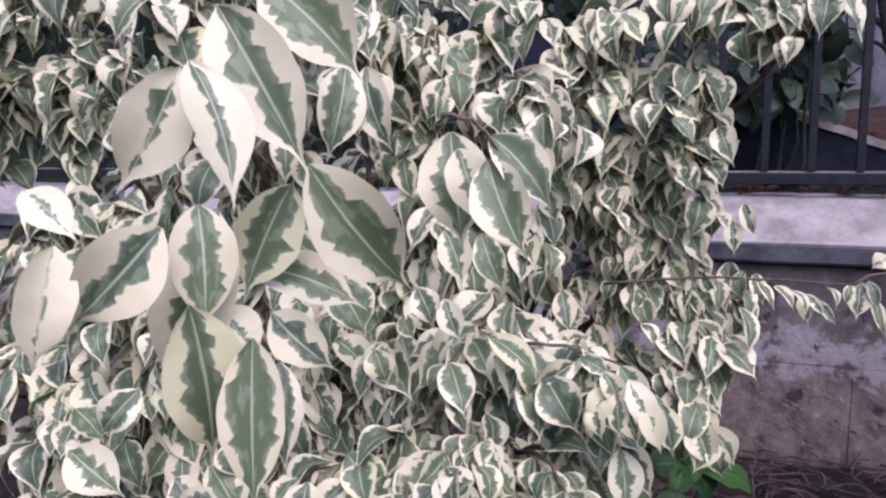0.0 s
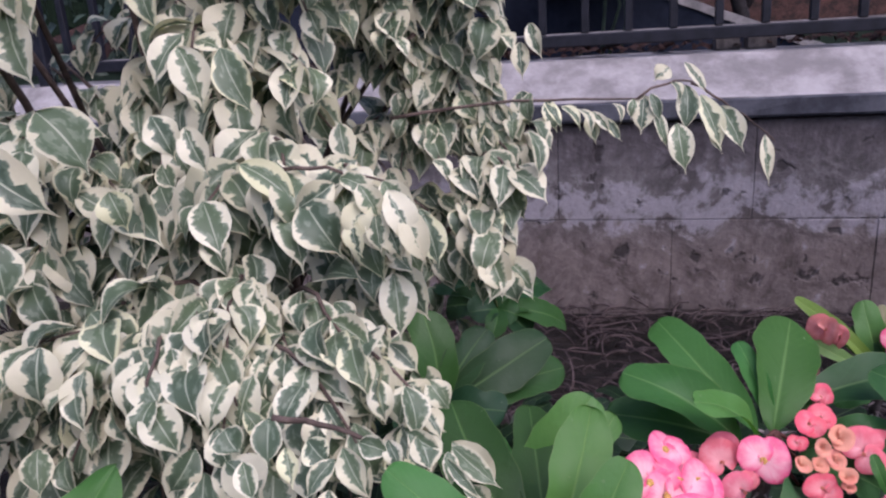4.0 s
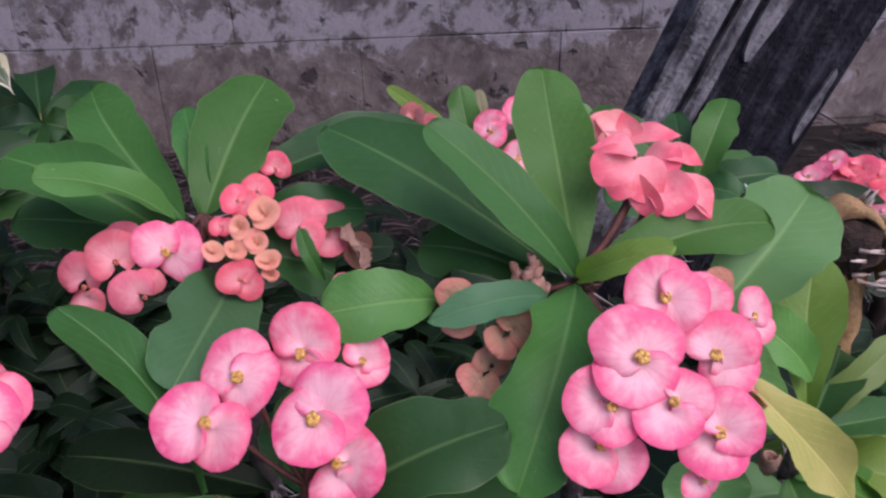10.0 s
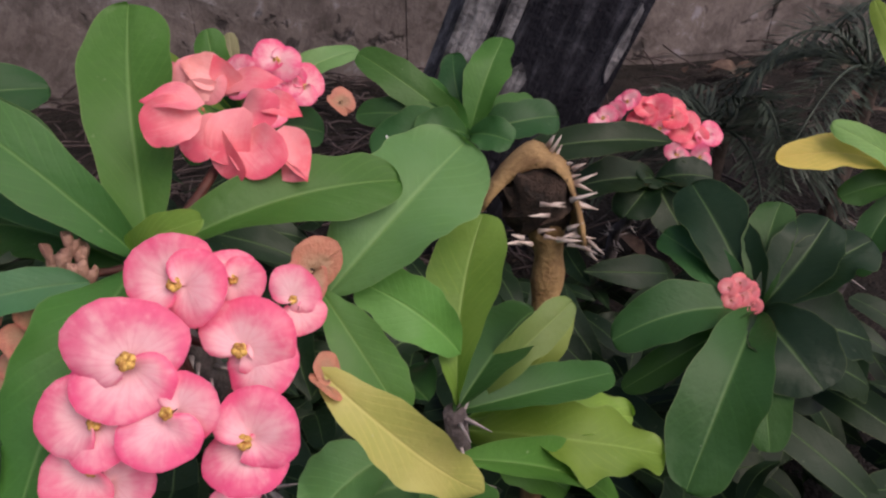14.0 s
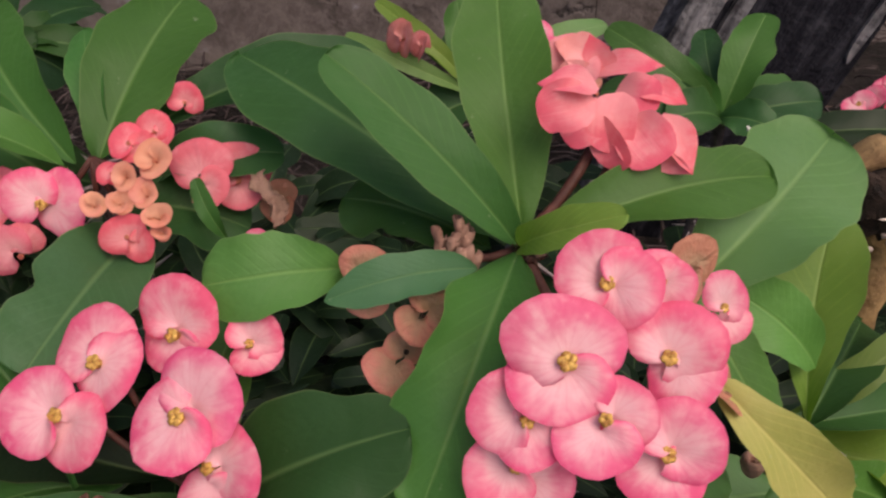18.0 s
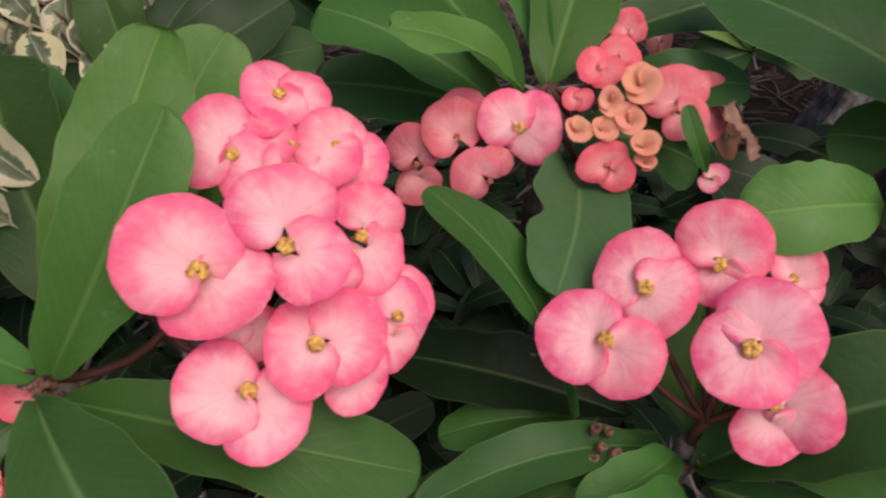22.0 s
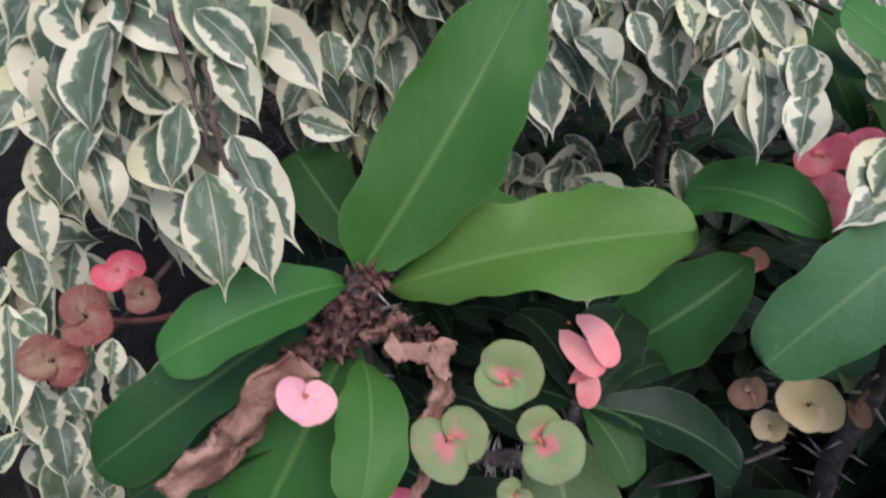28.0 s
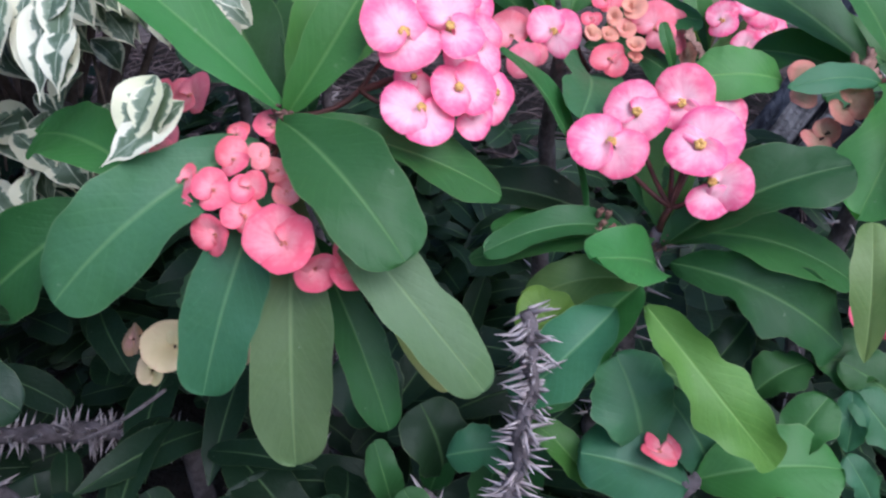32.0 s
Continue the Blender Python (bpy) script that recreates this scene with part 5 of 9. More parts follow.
plant_c = spurge((0.168, 0.548, 0.446), "crown of thorns with orange buds and pink flowers")
leaf(plant_c, (0.168, 0.548, 0.446), (0.195, 0.637, 0.494), 0.0471, (0.18, -0.51, 0.84), "mid", 0.06, 0.03)
leaf(plant_c, (0.158, 0.548, 0.446), (0.096, 0.629, 0.493), 0.0362, (-0.02, -0.51, 0.86), "mid", 0.12, 0.03)
leaf(plant_c, (0.156, 0.543, 0.446), (0.110, 0.505, 0.490), 0.0242, (0.72, -0.07, 0.69), "light", 0.10, 0.03)
leaf(plant_c, (0.148, 0.548, 0.438), (0.068, 0.569, 0.477), 0.0409, (0.24, -0.56, 0.79), "mid", 0.12, 0.03)
leaf(plant_c, (0.1781, 0.5417, 0.4107), (0.1690, 0.4458, 0.4150), 0.0416, (0.34, -0.49, 0.80), "blue", 0.12, 0.03)
leaf(plant_c, (0.188, 0.548, 0.436), (0.251, 0.546, 0.448), 0.0271, (-0.18, -0.53, 0.83), "dark", 0.10, 0.03)
leaf(plant_c, (0.168, 0.558, 0.446), (0.152, 0.607, 0.487), 0.0179, (0.00, -0.65, 0.76), "mid", 0.10, 0.03)
leaf(plant_c, (0.230, 0.511, 0.426), (0.220, 0.518, 0.452), 0.0083, (0.11, -0.95, 0.29), "mid", 0.10, 0.03)
leaf(plant_c, (0.178, 0.536, 0.430), (0.233, 0.534, 0.417), 0.0351, (0.17, -0.52, 0.84), "dark", 0.12, 0.03)
leaf(plant_c, (0.158, 0.578, 0.416), (0.057, 0.582, 0.436), 0.0429, (0.15, -0.51, 0.85), "dark", 0.10, 0.03)
leaf(plant_c, (0.178, 0.578, 0.446), (0.290, 0.620, 0.460), 0.0372, (0.07, -0.50, 0.86), "dark", 0.10, 0.03)
bloom(plant_c, (0.1560, 0.5182, 0.4426), (0.00, -0.87, 0.50), ((-0.0059, 0.0026, 0.0045), (0.0061, 0.0002, 0.0003)), (0.0127, 0.0145), "pink", (8, 4))
bloom(plant_c, (0.1312, 0.5195, 0.4378), (-0.02, -0.77, 0.63), ((-0.0024, 0.0026, 0.0031), (0.0010, 0.0084, 0.0103)), (0.0143, 0.0111), "dusty", (8, 4))
bloom(plant_c, (0.1443, 0.5093, 0.4243), (0.13, -0.96, 0.25), ((-0.0064, 0.0002, 0.0042), (0.0014, 0.0022, 0.0075)), (0.0120, 0.0087), "dusty", (8, 4))
bloom(plant_c, (0.1148, 0.5172, 0.4268), (-0.33, -0.82, 0.47), ((-0.0017, 0.0045, 0.0066), (-0.0001, -0.0047, -0.0081)), (0.0123, 0.0108), "dusty", (8, 4))
bloom(plant_c, (0.2187, 0.5299, 0.4444), (-0.15, -0.78, 0.61), ((-0.0007, 0.0046, 0.0057), (0.0043, -0.0030, -0.0028)), (0.0137, 0.0100), "dusty", (8, 4))
bloom(plant_c, (0.2307, 0.5389, 0.4386), (0.29, -0.81, 0.51), ((0.0011, 0.0034, 0.0048), (0.0006, -0.0023, -0.0040)), (0.0141, 0.0103), "dusty", (8, 4))
bloom(plant_c, (0.1880, 0.5409, 0.4571), (-0.10, -0.54, 0.84), ((-0.0018, 0.0009, 0.0004), (0.0038, -0.0021, -0.0009)), (0.0088, 0.0079), "rose", (8, 4))
bloom(plant_c, (0.1970, 0.5485, 0.4586), (-0.13, -0.62, 0.78), ((0.0001, 0.0020, 0.0016), (0.0034, -0.0015, -0.0007)), (0.0084, 0.0070), "rose", (8, 4))
bloom(plant_c, (0.1904, 0.5099, 0.4307), (-0.11, -0.91, 0.41), ((-0.0014, 0.0009, 0.0016), (0.0051, -0.0023, -0.0038)), (0.0101, 0.0081), "rose", (8, 4))
bloom(plant_c, (0.2031, 0.5749, 0.4608), (0.07, -0.85, 0.53), ((-0.0006, 0.0016, 0.0027), (0.0037, 0.0008, 0.0009)), (0.0080, 0.0065), "rose", (8, 4))
flower(plant_c, (0.180, 0.533, 0.448), 0.0058, (-0.21, -0.65, 0.73), 0, "rose", 0.25)
dry_leaf(plant_c, (0.241, 0.537, 0.443), (0.252, 0.520, 0.427), 0.010)
flower(plant_c, (0.245, 0.544, 0.425), 0.0094, (0.71, -0.64, 0.29), 50, "old", 0.25)
flower(plant_c, (0.236, 0.523, 0.416), 0.0068, (-0.05, -0.56, 0.83), 50, "pink", 0.25)
flower(plant_c, (0.191, 0.523, 0.451), 0.0049, (0.06, -0.72, 0.69), 292, "bud")
flower(plant_c, (0.199, 0.519, 0.444), 0.0060, (0.03, -0.71, 0.70), 306, "bud")
flower(plant_c, (0.204, 0.513, 0.436), 0.0058, (0.02, -0.69, 0.72), 32, "bud")
flower(plant_c, (0.188, 0.516, 0.442), 0.0049, (0.06, -0.70, 0.71), 6, "bud")
flower(plant_c, (0.203, 0.528, 0.455), 0.0073, (0.02, -0.73, 0.68), 310, "bud")
flower(plant_c, (0.178, 0.515, 0.442), 0.0049, (0.09, -0.70, 0.71), 180, "bud")
flower(plant_c, (0.205, 0.510, 0.431), 0.0039, (0.02, -0.68, 0.73), 52, "bud")
stalk(plant_c, (0.168, 0.544, 0.450), (0.184, 0.537, 0.414), 0.0013, "stalk")
stalk(plant_c, (0.168, 0.544, 0.450), (0.196, 0.545, 0.423), 0.0013, "stalk")
stalk(plant_c, (0.168, 0.544, 0.450), (0.160, 0.542, 0.425), 0.0013, "stalk")
stalk(plant_c, (0.168, 0.544, 0.450), (0.220, 0.555, 0.431), 0.0013, "stalk")
stalk(plant_c, (0.168, 0.544, 0.450), (0.126, 0.535, 0.421), 0.0013, "stalk")

plant_d = spurge((0.025, 0.385, 0.434), "crown of thorns with a large pink head and coral buds")
leaf(plant_d, (0.025, 0.385, 0.434), (-0.055, 0.385, 0.507), 0.0303, (0.57, -0.54, 0.62), "mid", 0.10, 0.03)
leaf(plant_d, (-0.0117, 0.3826, 0.3596), (-0.0303, 0.3671, 0.3253), 0.0251, (0.33, -0.71, 0.62), "grey", 0.12, 0.03)
leaf(plant_d, (0.025, 0.385, 0.434), (0.068, 0.412, 0.504), 0.0293, (-0.03, -0.93, 0.38), "mid", 0.08, 0.03)
leaf(plant_d, (0.025, 0.395, 0.434), (0.048, 0.461, 0.507), 0.0329, (0.19, -0.76, 0.63), "mid", 0.08, 0.03)
leaf(plant_d, (0.029, 0.381, 0.430), (0.128, 0.385, 0.398), 0.0289, (0.30, -0.38, 0.87), "mid", 0.12, 0.03)
leaf(plant_d, (0.025, 0.377, 0.434), (0.088, 0.320, 0.398), 0.0436, (0.02, -0.52, 0.85), "dark", 0.12, 0.03)
leaf(plant_d, (0.013, 0.379, 0.422), (-0.069, 0.318, 0.366), 0.0461, (0.08, -0.73, 0.68), "blue", 0.12, 0.03)
leaf(plant_d, (0.021, 0.371, 0.414), (-0.005, 0.312, 0.323), 0.0345, (0.19, -0.85, 0.50), "blue", 0.10, 0.03)
leaf(plant_d, (0.029, 0.373, 0.404), (0.035, 0.313, 0.280), 0.0389, (0.23, -0.87, 0.44), "grey", 0.10, 0.03)
leaf(plant_d, (0.031, 0.373, 0.414), (0.125, 0.323, 0.327), 0.0327, (0.26, -0.68, 0.68), "grey", 0.12, 0.03)
leaf(plant_d, (0.037, 0.385, 0.394), (0.109, 0.334, 0.317), 0.0211, (0.20, -0.72, 0.67), "yellow", 0.15, 0.03)
leaf(plant_d, (-0.042, 0.367, 0.407), (-0.106, 0.395, 0.413), 0.0386, (-0.15, -0.50, 0.86), "mid", 0.12, 0.03)
leaf(plant_d, (-0.0714, 0.3777, 0.3845), (-0.1340, 0.3535, 0.3359), 0.0481, (0.02, -0.73, 0.68), "dark", 0.12, 0.03)
leaf(plant_d, (0.015, 0.425, 0.414), (-0.047, 0.508, 0.481), 0.0447, (0.15, -0.55, 0.82), "dark", 0.08, 0.03)
leaf(plant_d, (0.025, 0.425, 0.414), (0.005, 0.522, 0.472), 0.0312, (0.15, -0.48, 0.86), "dark", 0.08, 0.03)
leaf(plant_d, (0.035, 0.377, 0.374), (0.080, 0.325, 0.296), 0.0255, (0.30, -0.70, 0.65), "dark", 0.10, 0.03)
bloom(plant_d, (0.0794, 0.3842, 0.4732), (0.31, -0.68, 0.67), ((-0.0056, 0.0023, 0.0049), (0.0040, -0.0023, -0.0042)), (0.0167, 0.0143), "pink", (8, 4))
bloom(plant_d, (0.0990, 0.3921, 0.4752), (0.34, -0.66, 0.67), ((-0.0012, 0.0072, 0.0077), (0.0070, -0.0004, -0.0040)), (0.0140, 0.0117), "pink", (8, 4))
bloom(plant_d, (0.1042, 0.3845, 0.4501), (0.35, -0.64, 0.68), ((-0.0036, -0.0021, -0.0001), (0.0081, 0.0039, -0.0005)), (0.0125, 0.0128), "pink", (8, 4))
bloom(plant_d, (0.0883, 0.3741, 0.4433), (0.34, -0.63, 0.69), ((0.0057, -0.0033, -0.0058), (-0.0075, -0.0025, 0.0014)), (0.0132, 0.0135), "pink", (8, 4))
bloom(plant_d, (0.0790, 0.4207, 0.4846), (0.11, -0.67, 0.73), ((-0.0060, 0.0027, 0.0034), (0.0078, 0.0061, 0.0044)), (0.0130, 0.0102), "pink", (8, 4))
bloom(plant_d, (0.0941, 0.4266, 0.4844), (0.37, -0.35, 0.86), ((0.0093, 0.0026, -0.0029), (-0.0064, 0.0094, 0.0066)), (0.0122, 0.0125), "pink", (8, 4))
bloom(plant_d, (0.1116, 0.4140, 0.4631), (0.60, -0.56, 0.56), ((0.0022, 0.0068, 0.0045), (0.0052, -0.0013, -0.0068)), (0.0107, 0.0113), "pink", (8, 4))
bloom(plant_d, (0.1209, 0.4049, 0.4421), (0.73, -0.51, 0.46), ((0.0014, 0.0016, -0.0003), (-0.0005, -0.0069, -0.0067)), (0.0112, 0.0096), "pink", (8, 4))
bloom(plant_d, (0.1109, 0.3905, 0.4382), (0.49, -0.73, 0.48), ((0.0016, -0.0036, -0.0071), (0.0042, 0.0017, -0.0016)), (0.0089, 0.0080), "pink", (8, 4))
bloom(plant_d, (0.0872, 0.4187, 0.4790), (0.28, -0.70, 0.66), ((-0.0033, 0.0011, 0.0026), (0.0073, 0.0011, -0.0019)), (0.0118, 0.0118), "pink", (8, 4))
bloom(plant_d, (0.1062, 0.4022, 0.4554), (0.46, -0.62, 0.63), ((-0.0022, 0.0018, 0.0034), (0.0050, 0.0004, -0.0032)), (0.0108, 0.0108), "pink", (8, 4))
bloom(plant_d, (0.0834, 0.3913, 0.4522), (0.35, -0.70, 0.63), ((-0.0014, 0.0001, 0.0009), (0.0036, -0.0020, -0.0042)), (0.0090, 0.0093), "pink", (8, 4))
bloom(plant_d, (0.1040, 0.4317, 0.4806), (0.47, -0.59, 0.66), ((-0.0012, 0.0004, 0.0012), (0.0054, -0.0014, -0.0051)), (0.0124, 0.0114), "pink", (8, 4))
bloom(plant_d, (0.0876, 0.4404, 0.4926), (0.31, -0.43, 0.84), ((-0.0009, -0.0003, 0.0002), (0.0066, 0.0005, -0.0022)), (0.0120, 0.0105), "pink", (8, 4))
flower(plant_d, (0.088, 0.440, 0.489), 0.0147, (0.16, -0.40, 0.90), 40, "pink", 0.25)
flower(plant_d, (0.118, 0.417, 0.441), 0.0135, (0.64, -0.50, 0.58), 100, "pink", 0.25)
stalk(plant_d, (-0.0432, 0.3494, 0.2898), (-0.1063, 0.3521, 0.2418), 0.0010, "dry")
stalk(plant_d, (0.025, 0.385, 0.434), (0.058, 0.395, 0.444), 0.0014, "stalk")
stalk(plant_d, (0.058, 0.395, 0.444), (0.089, 0.385, 0.442), 0.0011, "stalk")
stalk(plant_d, (0.058, 0.395, 0.444), (0.079, 0.396, 0.473), 0.0011, "stalk")
stalk(plant_d, (0.058, 0.395, 0.444), (0.098, 0.407, 0.463), 0.0016, "stalk")
flower(plant_d, (0.019, 0.381, 0.428), 0.0086, (0.13, -0.54, 0.83), 140, "rose", 0.25)
flower(plant_d, (0.004, 0.375, 0.427), 0.0064, (-0.09, -0.57, 0.82), 94, "rose", 0.25)
flower(plant_d, (0.020, 0.356, 0.425), 0.0056, (0.07, -0.70, 0.71), 105, "rosebud", 0.25)
flower(plant_d, (0.007, 0.358, 0.422), 0.0085, (-0.10, -0.64, 0.76), 122, "rose", 0.25)
flower(plant_d, (-0.013, 0.352, 0.414), 0.0072, (-0.41, -0.57, 0.71), 296, "rose", 0.25)
flower(plant_d, (0.001, 0.345, 0.413), 0.0089, (0.01, -0.73, 0.69), 300, "rose", 0.25)
flower(plant_d, (0.017, 0.345, 0.415), 0.0081, (0.18, -0.67, 0.72), 14, "rose", 0.25)
flower(plant_d, (-0.011, 0.342, 0.405), 0.0059, (-0.59, -0.67, 0.45), 324, "rose", 0.25)
flower(plant_d, (0.016, 0.337, 0.405), 0.0095, (0.09, -0.71, 0.70), 325, "rose", 0.25)
flower(plant_d, (0.003, 0.336, 0.396), 0.0106, (-0.29, -0.93, 0.22), 321, "rose", 0.25)
flower(plant_d, (0.035, 0.329, 0.397), 0.0158, (0.16, -0.74, 0.66), 130, "rose", 0.25)
flower(plant_d, (0.060, 0.338, 0.383), 0.0116, (0.77, -0.54, 0.33), 75, "rose", 0.25)
flower(plant_d, (0.031, 0.353, 0.410), 0.0072, (0.31, -0.60, 0.74), 60, "rosebud", 0.25)
flower(plant_d, (0.026, 0.359, 0.417), 0.0065, (0.14, -0.59, 0.80), 280, "rosebud", 0.25)
flower(plant_d, (0.046, 0.333, 0.383), 0.0102, (0.45, -0.89, 0.11), 50, "rose", 0.25)
stalk(plant_d, (0.025, 0.385, 0.434), (0.014, 0.371, 0.411), 0.0014, "stalk")
stalk(plant_d, (0.025, 0.385, 0.434), (0.004, 0.366, 0.404), 0.0014, "stalk")
stalk(plant_d, (0.025, 0.385, 0.434), (0.026, 0.358, 0.389), 0.0014, "stalk")
flower(plant_d, (-0.035, 0.356, 0.314), 0.0169, (0.04, -0.62, 0.78), 0, "cream", 0.25)
# peach and green beside the cream flower: petals tinted for the shade they sit in
flower(plant_d, (-0.062, 0.364, 0.311), 0.0102, (-0.77, -0.52, 0.38), 40, "peach", 0.25)
flower(plant_d, (-0.009, 0.367, 0.308), 0.0102, (0.79, -0.49, 0.36), 80, "peach", 0.25)
flower(plant_d, (-0.051, 0.356, 0.297), 0.0093, (-0.58, -0.64, 0.50), 10, "cream", 0.25)
flower(plant_d, (-0.012, 0.377, 0.325), 0.0139, (0.77, -0.53, 0.35), 0, "green", 0.25)
flower(plant_d, (-0.045, 0.402, 0.431), 0.0123, (-0.08, -0.69, 0.72), 20, "dusty", 0.25)
flower(plant_d, (-0.042, 0.390, 0.413), 0.0123, (-0.11, -0.82, 0.56), 90, "dusty", 0.25)
flower(plant_d, (-0.030, 0.410, 0.431), 0.0125, (-0.11, -0.69, 0.71), 190, "dusty", 0.25)
flower(plant_d, (-0.071, 0.380, 0.382), 0.0080, (0.12, -0.72, 0.68), 30, "old", 0.25)

plant_e = spurge((-0.234, 0.264, 0.430), "old crown of thorns with green-pink flowers and dried leaves")
leaf(plant_e, (-0.2269, 0.2717, 0.4181), (-0.1108, 0.2798, 0.4524), 0.0430, (-0.14, -0.60, 0.78), "light", 0.06, 0.05)
leaf(plant_e, (-0.234, 0.264, 0.430), (-0.179, 0.341, 0.529), 0.0481, (0.22, -0.83, 0.52), "mid", 0.08, 0.05, (0.50, 0.62))
leaf(plant_e, (-0.240, 0.264, 0.424), (-0.290, 0.209, 0.421), 0.0307, (0.35, -0.35, 0.87), "mid", 0.12, 0.03)
leaf(plant_e, (-0.2303, 0.2482, 0.3996), (-0.2159, 0.1977, 0.3777), 0.0277, (0.43, -0.52, 0.74), "mid", 0.12, 0.03)
leaf(plant_e, (-0.254, 0.264, 0.410), (-0.327, 0.201, 0.368), 0.0357, (0.04, -0.58, 0.81), "dark", 0.10, 0.03)
leaf(plant_e, (-0.240, 0.264, 0.400), (-0.277, 0.209, 0.320), 0.0578, (0.11, -0.84, 0.53), "mid", 0.10, 0.03)
leaf(plant_e, (-0.234, 0.276, 0.430), (-0.284, 0.324, 0.451), 0.0342, (-0.08, -0.46, 0.88), "dark", 0.08, 0.03)
leaf(plant_e, (-0.1614, 0.2704, 0.3641), (-0.1423, 0.2213, 0.3070), 0.0442, (0.17, -0.53, 0.83), "grey", 0.12, 0.03)
leaf(plant_e, (-0.234, 0.298, 0.410), (-0.176, 0.341, 0.420), 0.0378, (0.16, -0.42, 0.90), "mid", 0.10, 0.03)
leaf(plant_e, (-0.244, 0.254, 0.370), (-0.331, 0.215, 0.334), 0.0311, (-0.12, -0.52, 0.85), "dark", 0.10, 0.03)
bloom(plant_e, (-0.1734, 0.2421, 0.4034), (0.33, -0.65, 0.69), ((0.0027, 0.0044, 0.0028), (-0.0013, -0.0014, -0.0007)), (0.0123, 0.0103), "green", (14, 8))
bloom(plant_e, (-0.1596, 0.2375, 0.3810), (0.33, -0.63, 0.71), ((0.0062, -0.0015, -0.0043), (0.0004, 0.0039, 0.0033)), (0.0126, 0.0097), "green", (14, 8))
bloom(plant_e, (-0.1918, 0.2299, 0.3830), (0.33, -0.55, 0.77), ((-0.0037, -0.0052, -0.0022), (0.0051, 0.0026, -0.0003)), (0.0121, 0.0112), "green", (10, 8))
bloom(plant_e, (-0.1666, 0.2280, 0.3612), (0.30, -0.79, 0.54), ((-0.0002, -0.0010, -0.0014), (-0.0026, 0.0001, 0.0015)), (0.0072, 0.0055), "green", (8, 4))
pointed_bloom(plant_e, (-0.1541, 0.2782, 0.4063), "blush", (((-0.1510, 0.2804, 0.4087), (-0.1348, 0.2671, 0.3964), 0.0124, (0.51, -0.57, 0.65), 1), ((-0.1571, 0.2760, 0.4039), (-0.1389, 0.2646, 0.3939), 0.0106, (-0.08, -0.88, 0.46), 1)))
pointed_bloom(plant_e, (-0.1438, 0.2769, 0.3861), "salmon", (((-0.1455, 0.2767, 0.3864), (-0.1442, 0.2625, 0.3772), 0.0105, (0.39, -0.82, 0.42), 1), ((-0.1420, 0.2770, 0.3858), (-0.1518, 0.2664, 0.3854), 0.0068, (-0.02, -0.69, 0.73), 0)))
bloom(plant_e, (-0.2389, 0.2140, 0.4088), (0.39, -0.43, 0.81), ((-0.0026, -0.0019, 0.0002), (0.0042, -0.0006, -0.0023)), (0.0088, 0.0086), "shell", (16, 10))
flower(plant_e, (-0.373, 0.295, 0.394), 0.0117, (0.32, -0.35, 0.88), 20, "rose", 0.25)
flower(plant_e, (-0.387, 0.280, 0.376), 0.0152, (0.51, -0.50, 0.70), 80, "wine", 0.25)
flower(plant_e, (-0.401, 0.265, 0.358), 0.0152, (0.69, -0.61, 0.38), 140, "wine", 0.25)
flower(plant_e, (-0.361, 0.292, 0.384), 0.0097, (0.47, -0.54, 0.70), 80, "wine", 0.25)
flower(plant_e, (-0.227, 0.248, 0.300), 0.0193, (0.25, -0.39, 0.88), 30, "magenta", 0.25)
pointed_bloom(plant_e, (-0.1706, 0.2180, 0.3141), "magenta", (((-0.1698, 0.2178, 0.3136), (-0.1536, 0.2284, 0.3370), 0.0188, (0.37, -0.41, 0.83), 0), ((-0.1715, 0.2181, 0.3146), (-0.1827, 0.2177, 0.3294), 0.0134, (0.05, -0.41, 0.91), 1)))
leaf(plant_e, (-0.284, 0.214, 0.254), (-0.251, 0.254, 0.324), 0.0455, (0.21, -0.89, 0.41), "straw", 0.08, 0.03)
flower(plant_e, (-0.197, 0.315, 0.424), 0.0077, (0.36, -0.50, 0.79), 10, "peach", 0.25)
stalk(plant_e, (-0.234, 0.264, 0.430), (-0.326, 0.280, 0.388), 0.0016, "stalk")
stalk(plant_e, (-0.326, 0.280, 0.388), (-0.394, 0.287, 0.370), 0.0016, "stalk")
dry_leaf(plant_e, (-0.245, 0.230, 0.411), (-0.289, 0.193, 0.370), 0.0240)
dry_leaf(plant_e, (-0.217, 0.243, 0.416), (-0.193, 0.242, 0.404), 0.0090)
dry_leaf(plant_e, (-0.197, 0.253, 0.411), (-0.200, 0.234, 0.382), 0.0130)
dry_leaf(plant_e, (-0.255, 0.229, 0.405), (-0.273, 0.210, 0.382), 0.0180)
dry_leaf(plant_e, (-0.212, 0.251, 0.421), (-0.227, 0.242, 0.415), 0.0080)
dry_leaf(plant_e, (-0.202, 0.240, 0.376), (-0.204, 0.225, 0.353), 0.0080)
tuft(plant_e, (-0.237, 0.256, 0.414), 0.010, 120)
tuft(plant_e, (-0.249, 0.246, 0.403), 0.008, 60)
tuft(plant_e, (-0.230, 0.263, 0.427), 0.008, 80)
tuft(plant_e, (-0.221, 0.256, 0.411), 0.009, 71)
tuft(plant_e, (-0.254, 0.241, 0.401), 0.009, 72)
tuft(plant_e, (-0.208, 0.257, 0.406), 0.007, 40)
tuft(plant_e, (-0.240, 0.249, 0.408), 0.01, 73)
tuft(plant_a, (0.352, 0.478, 0.436), 0.006, 40)
tuft(plant_b, (0.222, 0.431, 0.352), 0.006, 30)
tuft(plant_d, (0.025, 0.382, 0.434), 0.006, 34)

